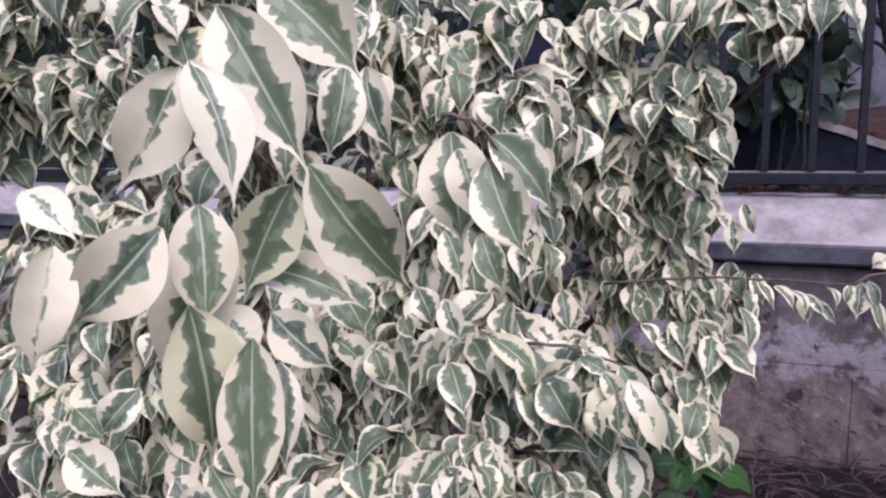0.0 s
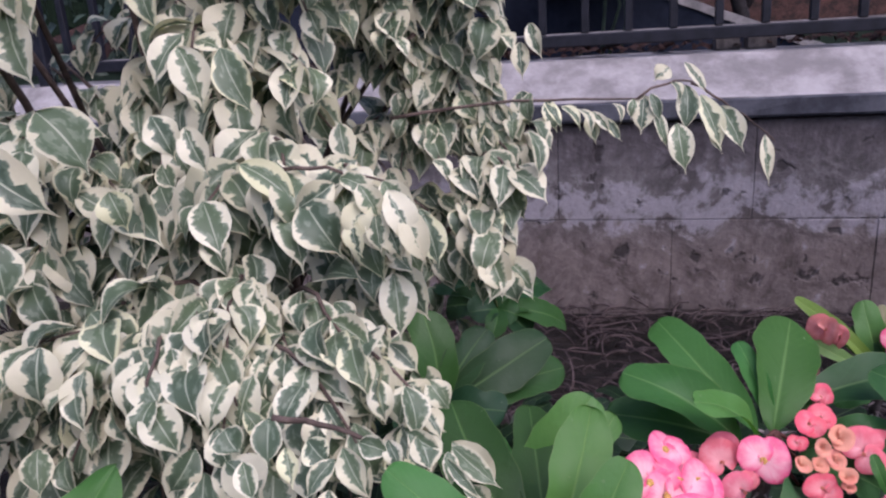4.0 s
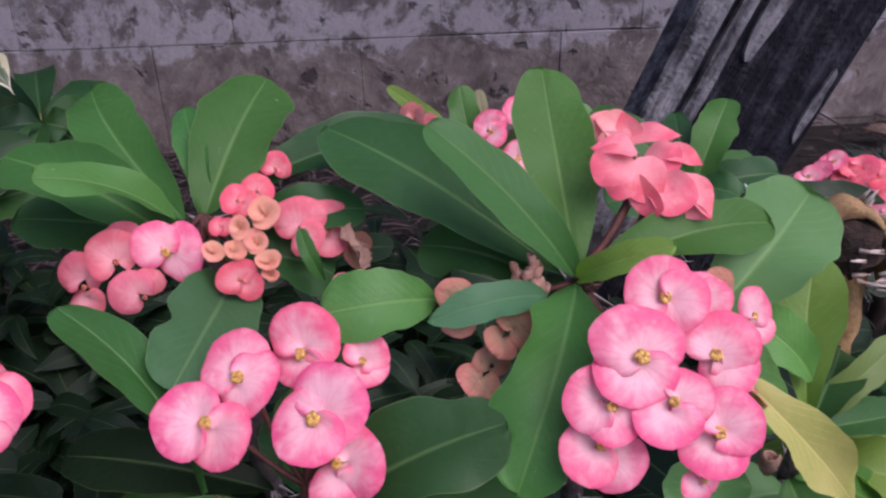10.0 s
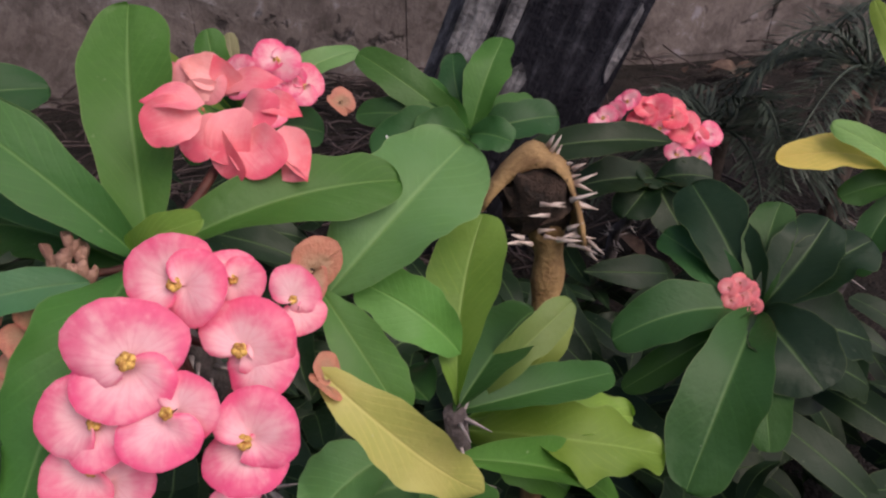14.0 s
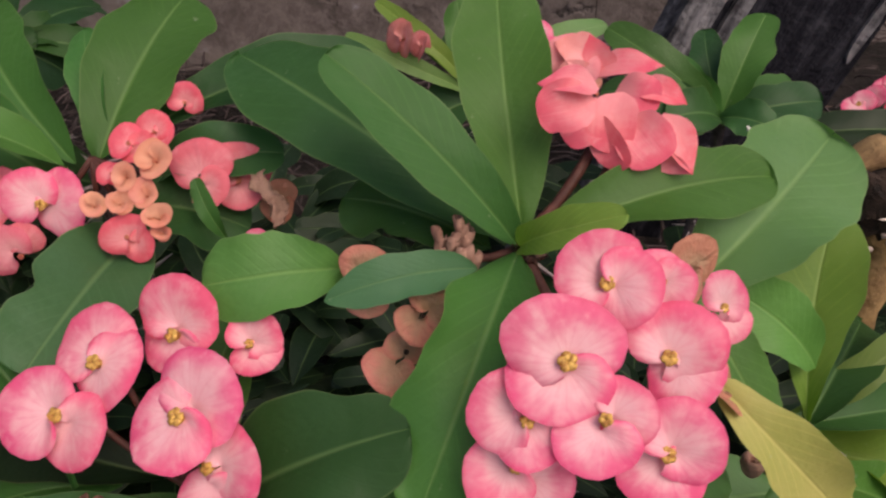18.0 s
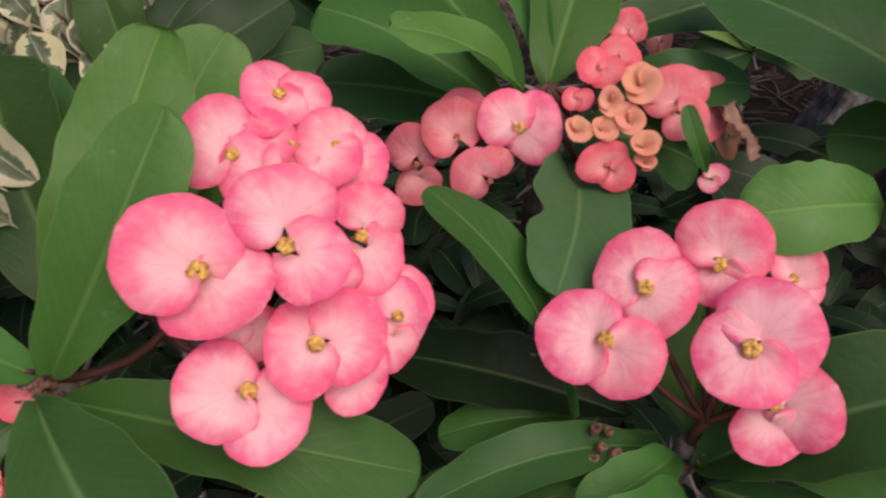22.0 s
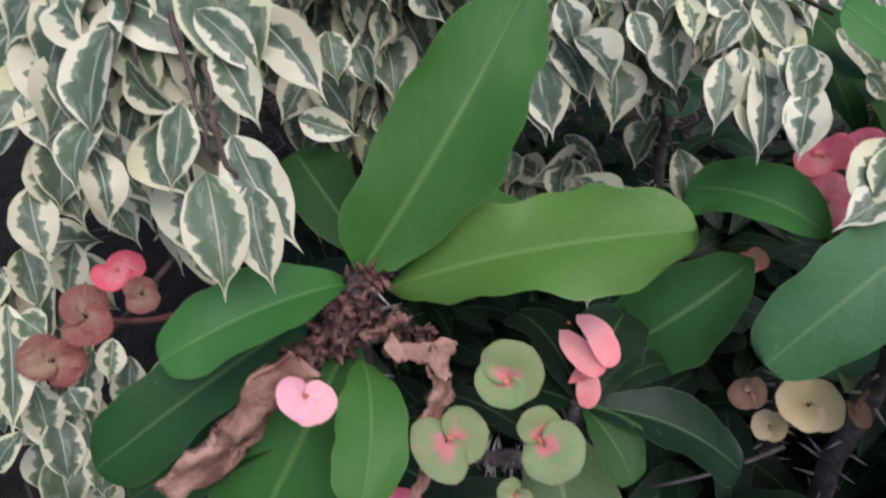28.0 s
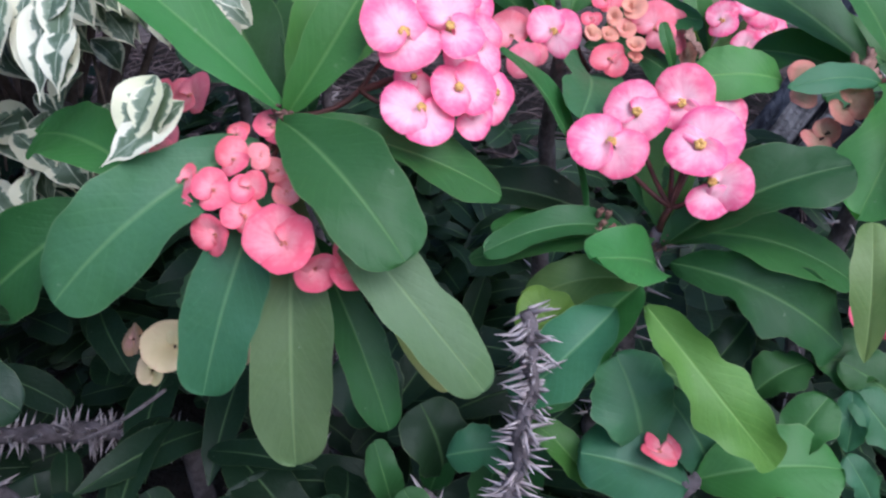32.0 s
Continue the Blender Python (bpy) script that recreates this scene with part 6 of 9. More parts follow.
plant_f = spurge((-0.146, 0.286, 0.357), "low crown of thorns rosette under taller plants, shade in its leaf colours")
# the deep tone carries the shade cast by the taller plants
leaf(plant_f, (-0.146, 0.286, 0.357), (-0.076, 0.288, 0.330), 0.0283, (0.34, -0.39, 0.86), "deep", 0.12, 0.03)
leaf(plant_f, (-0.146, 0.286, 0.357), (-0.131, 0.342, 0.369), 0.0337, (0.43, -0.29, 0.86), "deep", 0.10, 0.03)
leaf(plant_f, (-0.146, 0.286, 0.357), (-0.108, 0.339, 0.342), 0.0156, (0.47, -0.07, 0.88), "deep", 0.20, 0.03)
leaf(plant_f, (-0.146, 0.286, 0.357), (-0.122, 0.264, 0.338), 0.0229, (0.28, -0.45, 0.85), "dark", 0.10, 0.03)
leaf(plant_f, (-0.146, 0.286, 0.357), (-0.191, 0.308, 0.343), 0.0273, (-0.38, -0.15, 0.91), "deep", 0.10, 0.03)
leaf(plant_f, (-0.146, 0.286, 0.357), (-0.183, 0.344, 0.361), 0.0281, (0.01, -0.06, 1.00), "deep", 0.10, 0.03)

plant_i = spurge((0.468, 0.466, 0.347), "crown of thorns with lime green leaves and one yellow leaf")
# lime brightens this upright leaf in place of light shining through it
leaf(plant_i, (0.4703, 0.4690, 0.3482), (0.4976, 0.5374, 0.4089), 0.0361, (-0.33, -0.65, 0.69), "lime", 0.06, 0.03, (1.05, 0.42))
leaf(plant_i, (0.489, 0.535, 0.271), (0.588, 0.517, 0.271), 0.0347, (-0.08, -0.43, 0.90), "lime", 0.15, 0.08)
leaf(plant_i, (0.485, 0.522, 0.277), (0.597, 0.493, 0.263), 0.0378, (-0.01, -0.45, 0.89), "lime", 0.15, 0.12)
leaf(plant_i, (0.485, 0.528, 0.268), (0.542, 0.495, 0.243), 0.0270, (0.07, -0.52, 0.85), "light", 0.12, 0.06)
leaf(plant_i, (0.414, 0.483, 0.412), (0.442, 0.449, 0.367), 0.0259, (0.21, -0.71, 0.67), "light", 0.12, 0.03)
leaf(plant_i, (0.4739, 0.4801, 0.3696), (0.4311, 0.4947, 0.4057), 0.0286, (-0.27, -0.57, 0.77), "light", 0.12, 0.03)
leaf(plant_i, (0.4094, 0.4344, 0.4120), (0.4727, 0.4275, 0.3371), 0.0245, (-0.20, -0.63, 0.75), "yellow", 0.14, 0.05, (0.55, 0.60))
leaf(plant_i, (0.438, 0.466, 0.327), (0.398, 0.444, 0.314), 0.0377, (-0.10, -0.34, 0.93), "pale", 0.10, 0.03)
leaf(plant_i, (0.458, 0.456, 0.327), (0.468, 0.432, 0.294), 0.0435, (-0.04, -0.81, 0.58), "mid", 0.10, 0.03)
leaf(plant_i, (0.484, 0.496, 0.327), (0.537, 0.507, 0.371), 0.0201, (-0.20, -0.86, 0.47), "olive", 0.16, 0.03)
leaf(plant_i, (0.468, 0.486, 0.327), (0.568, 0.512, 0.314), 0.0238, (0.19, -0.30, 0.93), "dark", 0.10, 0.03)
leaf(plant_i, (0.458, 0.476, 0.347), (0.449, 0.503, 0.342), 0.0282, (-0.23, 0.07, 0.97), "dark", 0.10, 0.03)
leaf(plant_i, (0.468, 0.466, 0.317), (0.586, 0.510, 0.194), 0.0340, (0.74, -0.20, 0.64), "mid", 0.10, 0.03)
leaf(plant_i, (0.468, 0.466, 0.347), (0.529, 0.540, 0.342), 0.0342, (0.14, -0.06, 0.99), "dark", 0.10, 0.03)
leaf(plant_i, (0.468, 0.466, 0.307), (0.406, 0.461, 0.302), 0.0413, (-0.05, -0.34, 0.94), "pale", 0.10, 0.03)
bud(plant_i, (0.444, 0.454, 0.341), 0.0065, (-0.16, -0.24, 0.96), "tan")
leaf(plant_i, (0.5577, 0.5516, 0.3332), (0.5113, 0.5326, 0.2933), 0.0155, (-0.12, -0.78, 0.61), "olive", 0.30, 0.03)

plant_j = spurge((0.708, 0.586, 0.281), "crown of thorns rosette with one small red bud cluster")
# low rosette: deep puts its shade into the leaf colour
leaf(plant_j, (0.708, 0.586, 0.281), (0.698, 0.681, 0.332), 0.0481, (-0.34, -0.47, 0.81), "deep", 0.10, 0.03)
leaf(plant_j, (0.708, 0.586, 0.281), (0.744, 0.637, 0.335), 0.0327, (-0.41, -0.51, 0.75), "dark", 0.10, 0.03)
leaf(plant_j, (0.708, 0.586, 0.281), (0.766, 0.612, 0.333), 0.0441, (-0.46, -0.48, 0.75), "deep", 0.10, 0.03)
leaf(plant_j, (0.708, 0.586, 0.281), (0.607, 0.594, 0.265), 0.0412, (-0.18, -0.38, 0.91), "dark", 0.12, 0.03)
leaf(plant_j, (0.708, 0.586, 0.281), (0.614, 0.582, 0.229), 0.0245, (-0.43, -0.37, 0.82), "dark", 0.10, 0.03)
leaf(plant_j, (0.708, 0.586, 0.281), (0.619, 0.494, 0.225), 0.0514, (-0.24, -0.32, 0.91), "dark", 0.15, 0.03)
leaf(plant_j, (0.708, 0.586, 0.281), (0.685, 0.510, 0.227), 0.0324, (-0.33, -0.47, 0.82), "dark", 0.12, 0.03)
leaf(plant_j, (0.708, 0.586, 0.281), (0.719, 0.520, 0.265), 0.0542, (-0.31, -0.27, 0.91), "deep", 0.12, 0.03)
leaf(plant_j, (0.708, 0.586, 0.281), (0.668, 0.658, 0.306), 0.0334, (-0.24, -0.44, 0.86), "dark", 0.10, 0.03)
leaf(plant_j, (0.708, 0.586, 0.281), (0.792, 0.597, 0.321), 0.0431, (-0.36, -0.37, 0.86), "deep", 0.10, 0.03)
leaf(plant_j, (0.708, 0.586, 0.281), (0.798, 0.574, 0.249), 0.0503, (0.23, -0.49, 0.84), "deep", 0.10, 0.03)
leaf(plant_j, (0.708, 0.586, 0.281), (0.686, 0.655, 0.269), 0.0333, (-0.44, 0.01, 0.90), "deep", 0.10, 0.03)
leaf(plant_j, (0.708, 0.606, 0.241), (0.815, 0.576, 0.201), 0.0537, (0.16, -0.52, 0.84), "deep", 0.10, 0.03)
bloom(plant_j, (0.6874, 0.5941, 0.2972), (-0.53, -0.61, 0.60), ((-0.0010, 0.0014, 0.0006), (0.0012, -0.0018, -0.0008)), (0.0066, 0.0058), "rosebud", (8, 4))
bloom(plant_j, (0.6954, 0.5943, 0.2999), (-0.54, -0.60, 0.59), ((-0.0010, 0.0014, 0.0006), (0.0012, -0.0018, -0.0008)), (0.0066, 0.0058), "rosebud", (8, 4))
bloom(plant_j, (0.7018, 0.5901, 0.2953), (-0.54, -0.59, 0.59), ((-0.0010, 0.0014, 0.0006), (0.0012, -0.0019, -0.0008)), (0.0066, 0.0058), "rosebud", (8, 4))
bloom(plant_j, (0.6882, 0.5893, 0.2900), (-0.53, -0.60, 0.61), ((-0.0010, 0.0014, 0.0006), (0.0012, -0.0018, -0.0008)), (0.0066, 0.0058), "rosebud", (8, 4))
bloom(plant_j, (0.6961, 0.5895, 0.2927), (-0.54, -0.59, 0.60), ((-0.0010, 0.0014, 0.0006), (0.0012, -0.0019, -0.0008)), (0.0066, 0.0058), "rosebud", (8, 4))
bloom(plant_j, (0.7024, 0.5849, 0.2874), (-0.54, -0.58, 0.61), ((-0.0009, 0.0014, 0.0005), (0.0012, -0.0019, -0.0007)), (0.0066, 0.0058), "rosebud", (8, 4))
bloom(plant_j, (0.6922, 0.5855, 0.2854), (-0.53, -0.59, 0.61), ((-0.0010, 0.0014, 0.0005), (0.0012, -0.0019, -0.0007)), (0.0066, 0.0058), "rosebud", (8, 4))

plant_h = spurge((0.567, 0.860, 0.307), "crown of thorns rosette with plain green leaves by the pier")
leaf(plant_h, (0.567, 0.860, 0.307), (0.471, 0.910, 0.376), 0.0355, (0.00, -0.81, 0.59), "mid", 0.12, 0.03)
leaf(plant_h, (0.567, 0.860, 0.307), (0.610, 0.907, 0.383), 0.0406, (-0.29, -0.73, 0.61), "mid", 0.12, 0.03)
leaf(plant_h, (0.567, 0.860, 0.307), (0.522, 0.892, 0.352), 0.0324, (-0.03, -0.83, 0.55), "mid", 0.12, 0.03)
leaf(plant_h, (0.567, 0.860, 0.307), (0.566, 0.932, 0.362), 0.0302, (-0.22, -0.60, 0.77), "dark", 0.12, 0.03)
leaf(plant_h, (0.567, 0.860, 0.307), (0.655, 0.862, 0.318), 0.0410, (-0.08, -0.66, 0.75), "dark", 0.12, 0.03)
leaf(plant_h, (0.567, 0.860, 0.307), (0.463, 0.880, 0.328), 0.0309, (0.01, -0.72, 0.69), "dark", 0.12, 0.03)
leaf(plant_h, (0.567, 0.860, 0.307), (0.641, 0.888, 0.320), 0.0370, (0.07, -0.57, 0.82), "mid", 0.12, 0.03)
leaf(plant_h, (0.567, 0.860, 0.307), (0.511, 0.836, 0.319), 0.0416, (0.40, -0.53, 0.74), "dark", 0.12, 0.03)
leaf(plant_h, (0.567, 0.860, 0.307), (0.599, 0.826, 0.312), 0.0357, (-0.54, -0.40, 0.74), "dark", 0.12, 0.03)
leaf(plant_h, (0.567, 0.860, 0.307), (0.472, 0.840, 0.304), 0.0538, (0.11, -0.63, 0.77), "dark", 0.12, 0.03)

plant_k = spurge((0.789, 0.905, 0.215), "crown of thorns with a small rose pink flower head")
flower(plant_k, (0.739, 0.946, 0.274), 0.0162, (-0.59, -0.48, 0.65), 55, "pink", 0.25)
flower(plant_k, (0.769, 0.953, 0.288), 0.0162, (-0.43, -0.46, 0.77), 45, "pink", 0.25)
flower(plant_k, (0.795, 0.946, 0.279), 0.0177, (-0.35, -0.51, 0.79), 0, "coral", 0.25)
flower(plant_k, (0.818, 0.940, 0.271), 0.0177, (-0.25, -0.56, 0.79), 280, "coral", 0.25)
flower(plant_k, (0.829, 0.932, 0.260), 0.0177, (-0.21, -0.62, 0.76), 60, "coral", 0.25)
flower(plant_k, (0.855, 0.925, 0.252), 0.0177, (-0.03, -0.68, 0.73), 15, "pink", 0.25)
flower(plant_k, (0.844, 0.913, 0.232), 0.0162, (-0.12, -0.84, 0.53), 270, "pink", 0.25)
flower(plant_k, (0.818, 0.917, 0.236), 0.0162, (-0.34, -0.78, 0.53), 315, "pink", 0.25)
flower(plant_k, (0.802, 0.934, 0.261), 0.0162, (-0.36, -0.60, 0.72), 105, "pink", 0.25)
flower(plant_k, (0.783, 0.942, 0.272), 0.0148, (-0.43, -0.53, 0.74), 220, "coral", 0.25)
flower(plant_k, (0.840, 0.925, 0.250), 0.0148, (-0.15, -0.69, 0.71), 200, "coral", 0.25)
flower(plant_k, (0.754, 0.948, 0.278), 0.0148, (-0.52, -0.48, 0.71), 230, "pink", 0.25)
# leaves under the flower head, their shade given by the deep tone
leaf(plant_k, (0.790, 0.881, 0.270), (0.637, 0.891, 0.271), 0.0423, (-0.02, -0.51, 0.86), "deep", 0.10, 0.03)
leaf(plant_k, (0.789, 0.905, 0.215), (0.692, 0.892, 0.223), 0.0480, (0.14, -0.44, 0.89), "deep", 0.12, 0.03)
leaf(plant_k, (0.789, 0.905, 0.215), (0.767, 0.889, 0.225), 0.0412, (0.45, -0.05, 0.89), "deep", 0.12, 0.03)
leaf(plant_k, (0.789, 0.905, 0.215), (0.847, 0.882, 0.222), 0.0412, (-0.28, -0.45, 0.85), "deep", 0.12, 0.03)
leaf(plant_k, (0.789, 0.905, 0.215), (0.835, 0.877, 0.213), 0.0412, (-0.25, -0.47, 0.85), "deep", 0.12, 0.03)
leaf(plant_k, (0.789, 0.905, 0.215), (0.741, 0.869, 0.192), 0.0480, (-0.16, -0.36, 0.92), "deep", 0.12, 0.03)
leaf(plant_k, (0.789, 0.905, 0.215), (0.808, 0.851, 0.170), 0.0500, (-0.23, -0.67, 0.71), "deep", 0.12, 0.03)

plant_g = spurge((0.358, 0.897, 0.321), "crown of thorns with pink flowers at the foot of the wall")
flower(plant_g, (0.364, 0.882, 0.368), 0.0203, (-0.41, -0.72, 0.56), 120, "pink", 0.25)
flower(plant_g, (0.397, 0.889, 0.380), 0.0196, (-0.06, -0.79, 0.61), 145, "pink", 0.25)
flower(plant_g, (0.418, 0.881, 0.357), 0.0196, (0.20, -0.76, 0.62), 30, "pink", 0.25)
flower(plant_g, (0.390, 0.874, 0.341), 0.0203, (-0.13, -0.76, 0.63), 75, "pink", 0.25)
flower(plant_g, (0.291, 0.884, 0.383), 0.0200, (-0.79, -0.49, 0.37), 0, "salmon", 0.25)
flower(plant_g, (0.306, 0.882, 0.376), 0.0146, (-0.75, -0.53, 0.40), 175, "salmon", 0.25)
flower(plant_g, (0.275, 0.869, 0.343), 0.0164, (-0.82, -0.44, 0.36), 185, "salmon", 0.25)
flower(plant_g, (0.448, 0.878, 0.341), 0.0146, (0.50, -0.67, 0.56), 20, "old", 0.25)
flower(plant_g, (0.406, 0.883, 0.363), 0.0164, (0.05, -0.78, 0.62), 250, "pink", 0.25)
leaf(plant_g, (0.358, 0.897, 0.321), (0.266, 0.922, 0.405), 0.0187, (0.15, -0.89, 0.42), "lime", 0.12, 0.03)
leaf(plant_g, (0.358, 0.897, 0.321), (0.285, 0.920, 0.395), 0.0160, (0.14, -0.91, 0.40), "mid", 0.12, 0.03)
leaf(plant_g, (0.358, 0.897, 0.321), (0.237, 0.911, 0.380), 0.0177, (0.17, -0.82, 0.55), "pale", 0.12, 0.03)
leaf(plant_g, (0.358, 0.897, 0.321), (0.338, 0.925, 0.402), 0.0318, (-0.10, -0.95, 0.30), "mid", 0.12, 0.03)
leaf(plant_g, (0.358, 0.897, 0.321), (0.357, 0.924, 0.398), 0.0164, (-0.20, -0.93, 0.32), "peach", 0.12, 0.03)
leaf(plant_g, (0.358, 0.897, 0.321), (0.473, 0.923, 0.375), 0.0272, (-0.17, -0.71, 0.69), "pale", 0.12, 0.03)
leaf(plant_g, (0.358, 0.897, 0.321), (0.433, 0.896, 0.306), 0.0425, (0.12, -0.75, 0.65), "dark", 0.12, 0.03)
leaf(plant_g, (0.358, 0.897, 0.321), (0.301, 0.887, 0.300), 0.0467, (-0.13, -0.70, 0.70), "dark", 0.12, 0.03)
leaf(plant_g, (0.358, 0.897, 0.321), (0.328, 0.915, 0.376), 0.0260, (0.03, -0.95, 0.32), "dark", 0.12, 0.03)

plant_l = spurge((-0.102, 0.689, 0.370), "crown of thorns with upright leaves beside the fig, toned for shade")
# shade tone: darkness from the fig painted into these leaves
leaf(plant_l, (-0.102, 0.689, 0.370), (-0.119, 0.720, 0.461), 0.0435, (0.40, -0.84, 0.36), "dark", 0.10, 0.03)
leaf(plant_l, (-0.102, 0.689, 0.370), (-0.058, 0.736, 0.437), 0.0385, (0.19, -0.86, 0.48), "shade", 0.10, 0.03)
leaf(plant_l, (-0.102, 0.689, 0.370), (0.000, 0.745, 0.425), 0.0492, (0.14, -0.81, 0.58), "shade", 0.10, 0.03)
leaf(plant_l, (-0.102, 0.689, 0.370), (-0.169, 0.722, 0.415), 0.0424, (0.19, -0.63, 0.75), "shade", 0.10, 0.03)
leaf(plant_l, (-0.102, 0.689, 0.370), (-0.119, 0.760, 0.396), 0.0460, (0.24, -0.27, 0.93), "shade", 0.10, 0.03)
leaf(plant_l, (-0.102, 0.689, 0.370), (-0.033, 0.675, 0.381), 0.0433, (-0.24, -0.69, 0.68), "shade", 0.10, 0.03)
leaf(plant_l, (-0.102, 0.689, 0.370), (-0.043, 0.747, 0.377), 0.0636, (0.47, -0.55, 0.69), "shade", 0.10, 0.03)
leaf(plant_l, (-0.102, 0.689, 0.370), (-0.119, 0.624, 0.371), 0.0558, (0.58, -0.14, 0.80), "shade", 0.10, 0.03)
leaf(plant_l, (-0.102, 0.689, 0.370), (0.015, 0.755, 0.389), 0.0403, (0.29, -0.70, 0.65), "dark", 0.10, 0.03)

plant_m = spurge((-0.077, 0.933, 0.380), "small crown of thorns with drooping leaves at the wall")
leaf(plant_m, (-0.077, 0.933, 0.380), (-0.030, 1.041, 0.378), 0.0442, (0.48, -0.19, 0.86), "dark", 0.15, 0.03)
leaf(plant_m, (-0.077, 0.933, 0.380), (0.004, 0.987, 0.339), 0.0384, (0.62, -0.47, 0.62), "dark", 0.15, 0.03)
leaf(plant_m, (-0.077, 0.933, 0.380), (-0.117, 1.040, 0.405), 0.0408, (0.25, -0.65, 0.70), "dark", 0.15, 0.03)
leaf(plant_m, (-0.077, 0.933, 0.380), (-0.070, 0.990, 0.385), 0.0156, (0.16, -0.40, 0.88), "peach", 0.15, 0.03)
leaf(plant_m, (-0.077, 0.933, 0.380), (-0.028, 0.984, 0.367), 0.0430, (0.58, -0.36, 0.73), "dark", 0.15, 0.03)
leaf(plant_m, (-0.077, 0.933, 0.380), (-0.051, 0.932, 0.373), 0.0354, (0.18, -0.66, 0.73), "dark", 0.15, 0.03)
# inner leaves take the shade tone, a green darkened as if unlit
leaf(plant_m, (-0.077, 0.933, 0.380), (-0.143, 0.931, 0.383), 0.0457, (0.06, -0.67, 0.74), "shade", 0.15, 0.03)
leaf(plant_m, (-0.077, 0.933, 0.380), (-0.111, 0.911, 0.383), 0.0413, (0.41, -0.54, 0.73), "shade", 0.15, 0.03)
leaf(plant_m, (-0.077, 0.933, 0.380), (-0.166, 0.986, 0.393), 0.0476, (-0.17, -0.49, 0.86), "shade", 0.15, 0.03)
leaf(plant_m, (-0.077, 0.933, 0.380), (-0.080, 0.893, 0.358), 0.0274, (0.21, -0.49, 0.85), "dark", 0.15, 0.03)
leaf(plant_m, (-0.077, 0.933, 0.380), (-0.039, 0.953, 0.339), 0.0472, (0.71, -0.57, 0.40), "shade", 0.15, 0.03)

plant_n = spurge((-0.005, 0.480, 0.404), "crown of thorns with long upright leaves behind the pink head")
leaf(plant_n, (-0.005, 0.480, 0.404), (0.047, 0.512, 0.487), 0.0423, (0.12, -0.95, 0.30), "light", 0.10, 0.03)
leaf(plant_n, (-0.005, 0.480, 0.404), (0.063, 0.535, 0.461), 0.0288, (0.18, -0.81, 0.56), "light", 0.10, 0.03)
leaf(plant_n, (-0.005, 0.480, 0.404), (-0.046, 0.526, 0.470), 0.0289, (0.38, -0.63, 0.68), "dark", 0.10, 0.03)
leaf(plant_n, (-0.005, 0.480, 0.404), (-0.030, 0.554, 0.431), 0.0230, (0.26, -0.25, 0.93), "mid", 0.10, 0.03)

plant_o = spurge((0.234, 0.334, 0.267), "low crown of thorns with grey-green leaves under the pink flowers")
leaf(plant_o, (0.192, 0.384, 0.336), (0.141, 0.352, 0.296), 0.0358, (-0.22, -0.61, 0.76), "blue", 0.12, 0.05, (0.58, 0.40))
leaf(plant_o, (0.208, 0.340, 0.280), (0.191, 0.361, 0.324), 0.0427, (0.06, -0.89, 0.45), "blue", 0.12, 0.05, (0.58, 0.40))
leaf(plant_o, (0.232, 0.332, 0.264), (0.176, 0.334, 0.281), 0.0461, (0.23, -0.49, 0.84), "blue", 0.12, 0.05, (0.58, 0.40))
leaf(plant_o, (0.250, 0.345, 0.258), (0.221, 0.364, 0.298), 0.0361, (0.19, -0.84, 0.51), "blue", 0.12, 0.05, (0.58, 0.40))
leaf(plant_o, (0.237, 0.337, 0.264), (0.311, 0.342, 0.274), 0.0399, (-0.09, -0.42, 0.91), "mid", 0.12, 0.05, (0.58, 0.40))
leaf(plant_o, (0.285, 0.351, 0.268), (0.306, 0.367, 0.300), 0.0263, (-0.48, -0.63, 0.62), "mid", 0.12, 0.05, (0.58, 0.40))
leaf(plant_o, (0.209, 0.363, 0.318), (0.251, 0.349, 0.298), 0.0141, (0.14, -0.64, 0.76), "pale", 0.12, 0.05, (0.58, 0.40))
leaf(plant_o, (0.175, 0.384, 0.309), (0.143, 0.394, 0.335), 0.0295, (0.30, -0.72, 0.63), "lime", 0.12, 0.05, (0.58, 0.40))
leaf(plant_o, (0.185, 0.338, 0.251), (0.150, 0.352, 0.284), 0.0187, (0.34, -0.69, 0.64), "mid", 0.12, 0.05, (0.58, 0.40))
leaf(plant_o, (0.107, 0.356, 0.249), (0.141, 0.358, 0.257), 0.0278, (-0.18, -0.46, 0.87), "blue", 0.12, 0.05, (0.58, 0.40))
leaf(plant_o, (0.275, 0.385, 0.282), (0.304, 0.393, 0.302), 0.0260, (-0.37, -0.52, 0.77), "dark", 0.12, 0.05, (0.58, 0.40))
leaf(plant_o, (0.320, 0.357, 0.271), (0.319, 0.371, 0.302), 0.0157, (-0.35, -0.86, 0.38), "blue", 0.12, 0.05, (0.58, 0.40))
leaf(plant_o, (0.335, 0.344, 0.249), (0.318, 0.353, 0.272), 0.0169, (0.16, -0.88, 0.44), "blue", 0.12, 0.05, (0.58, 0.40))
leaf(plant_o, (0.347, 0.360, 0.275), (0.321, 0.371, 0.302), 0.0246, (0.18, -0.85, 0.50), "blue", 0.12, 0.05, (0.58, 0.40))
leaf(plant_o, (0.360, 0.387, 0.279), (0.322, 0.395, 0.302), 0.0332, (0.26, -0.71, 0.65), "dark", 0.12, 0.05, (0.58, 0.40))
leaf(plant_o, (0.280, 0.424, 0.308), (0.254, 0.402, 0.282), 0.0239, (-0.29, -0.58, 0.76), "deep", 0.12, 0.05, (0.58, 0.40))
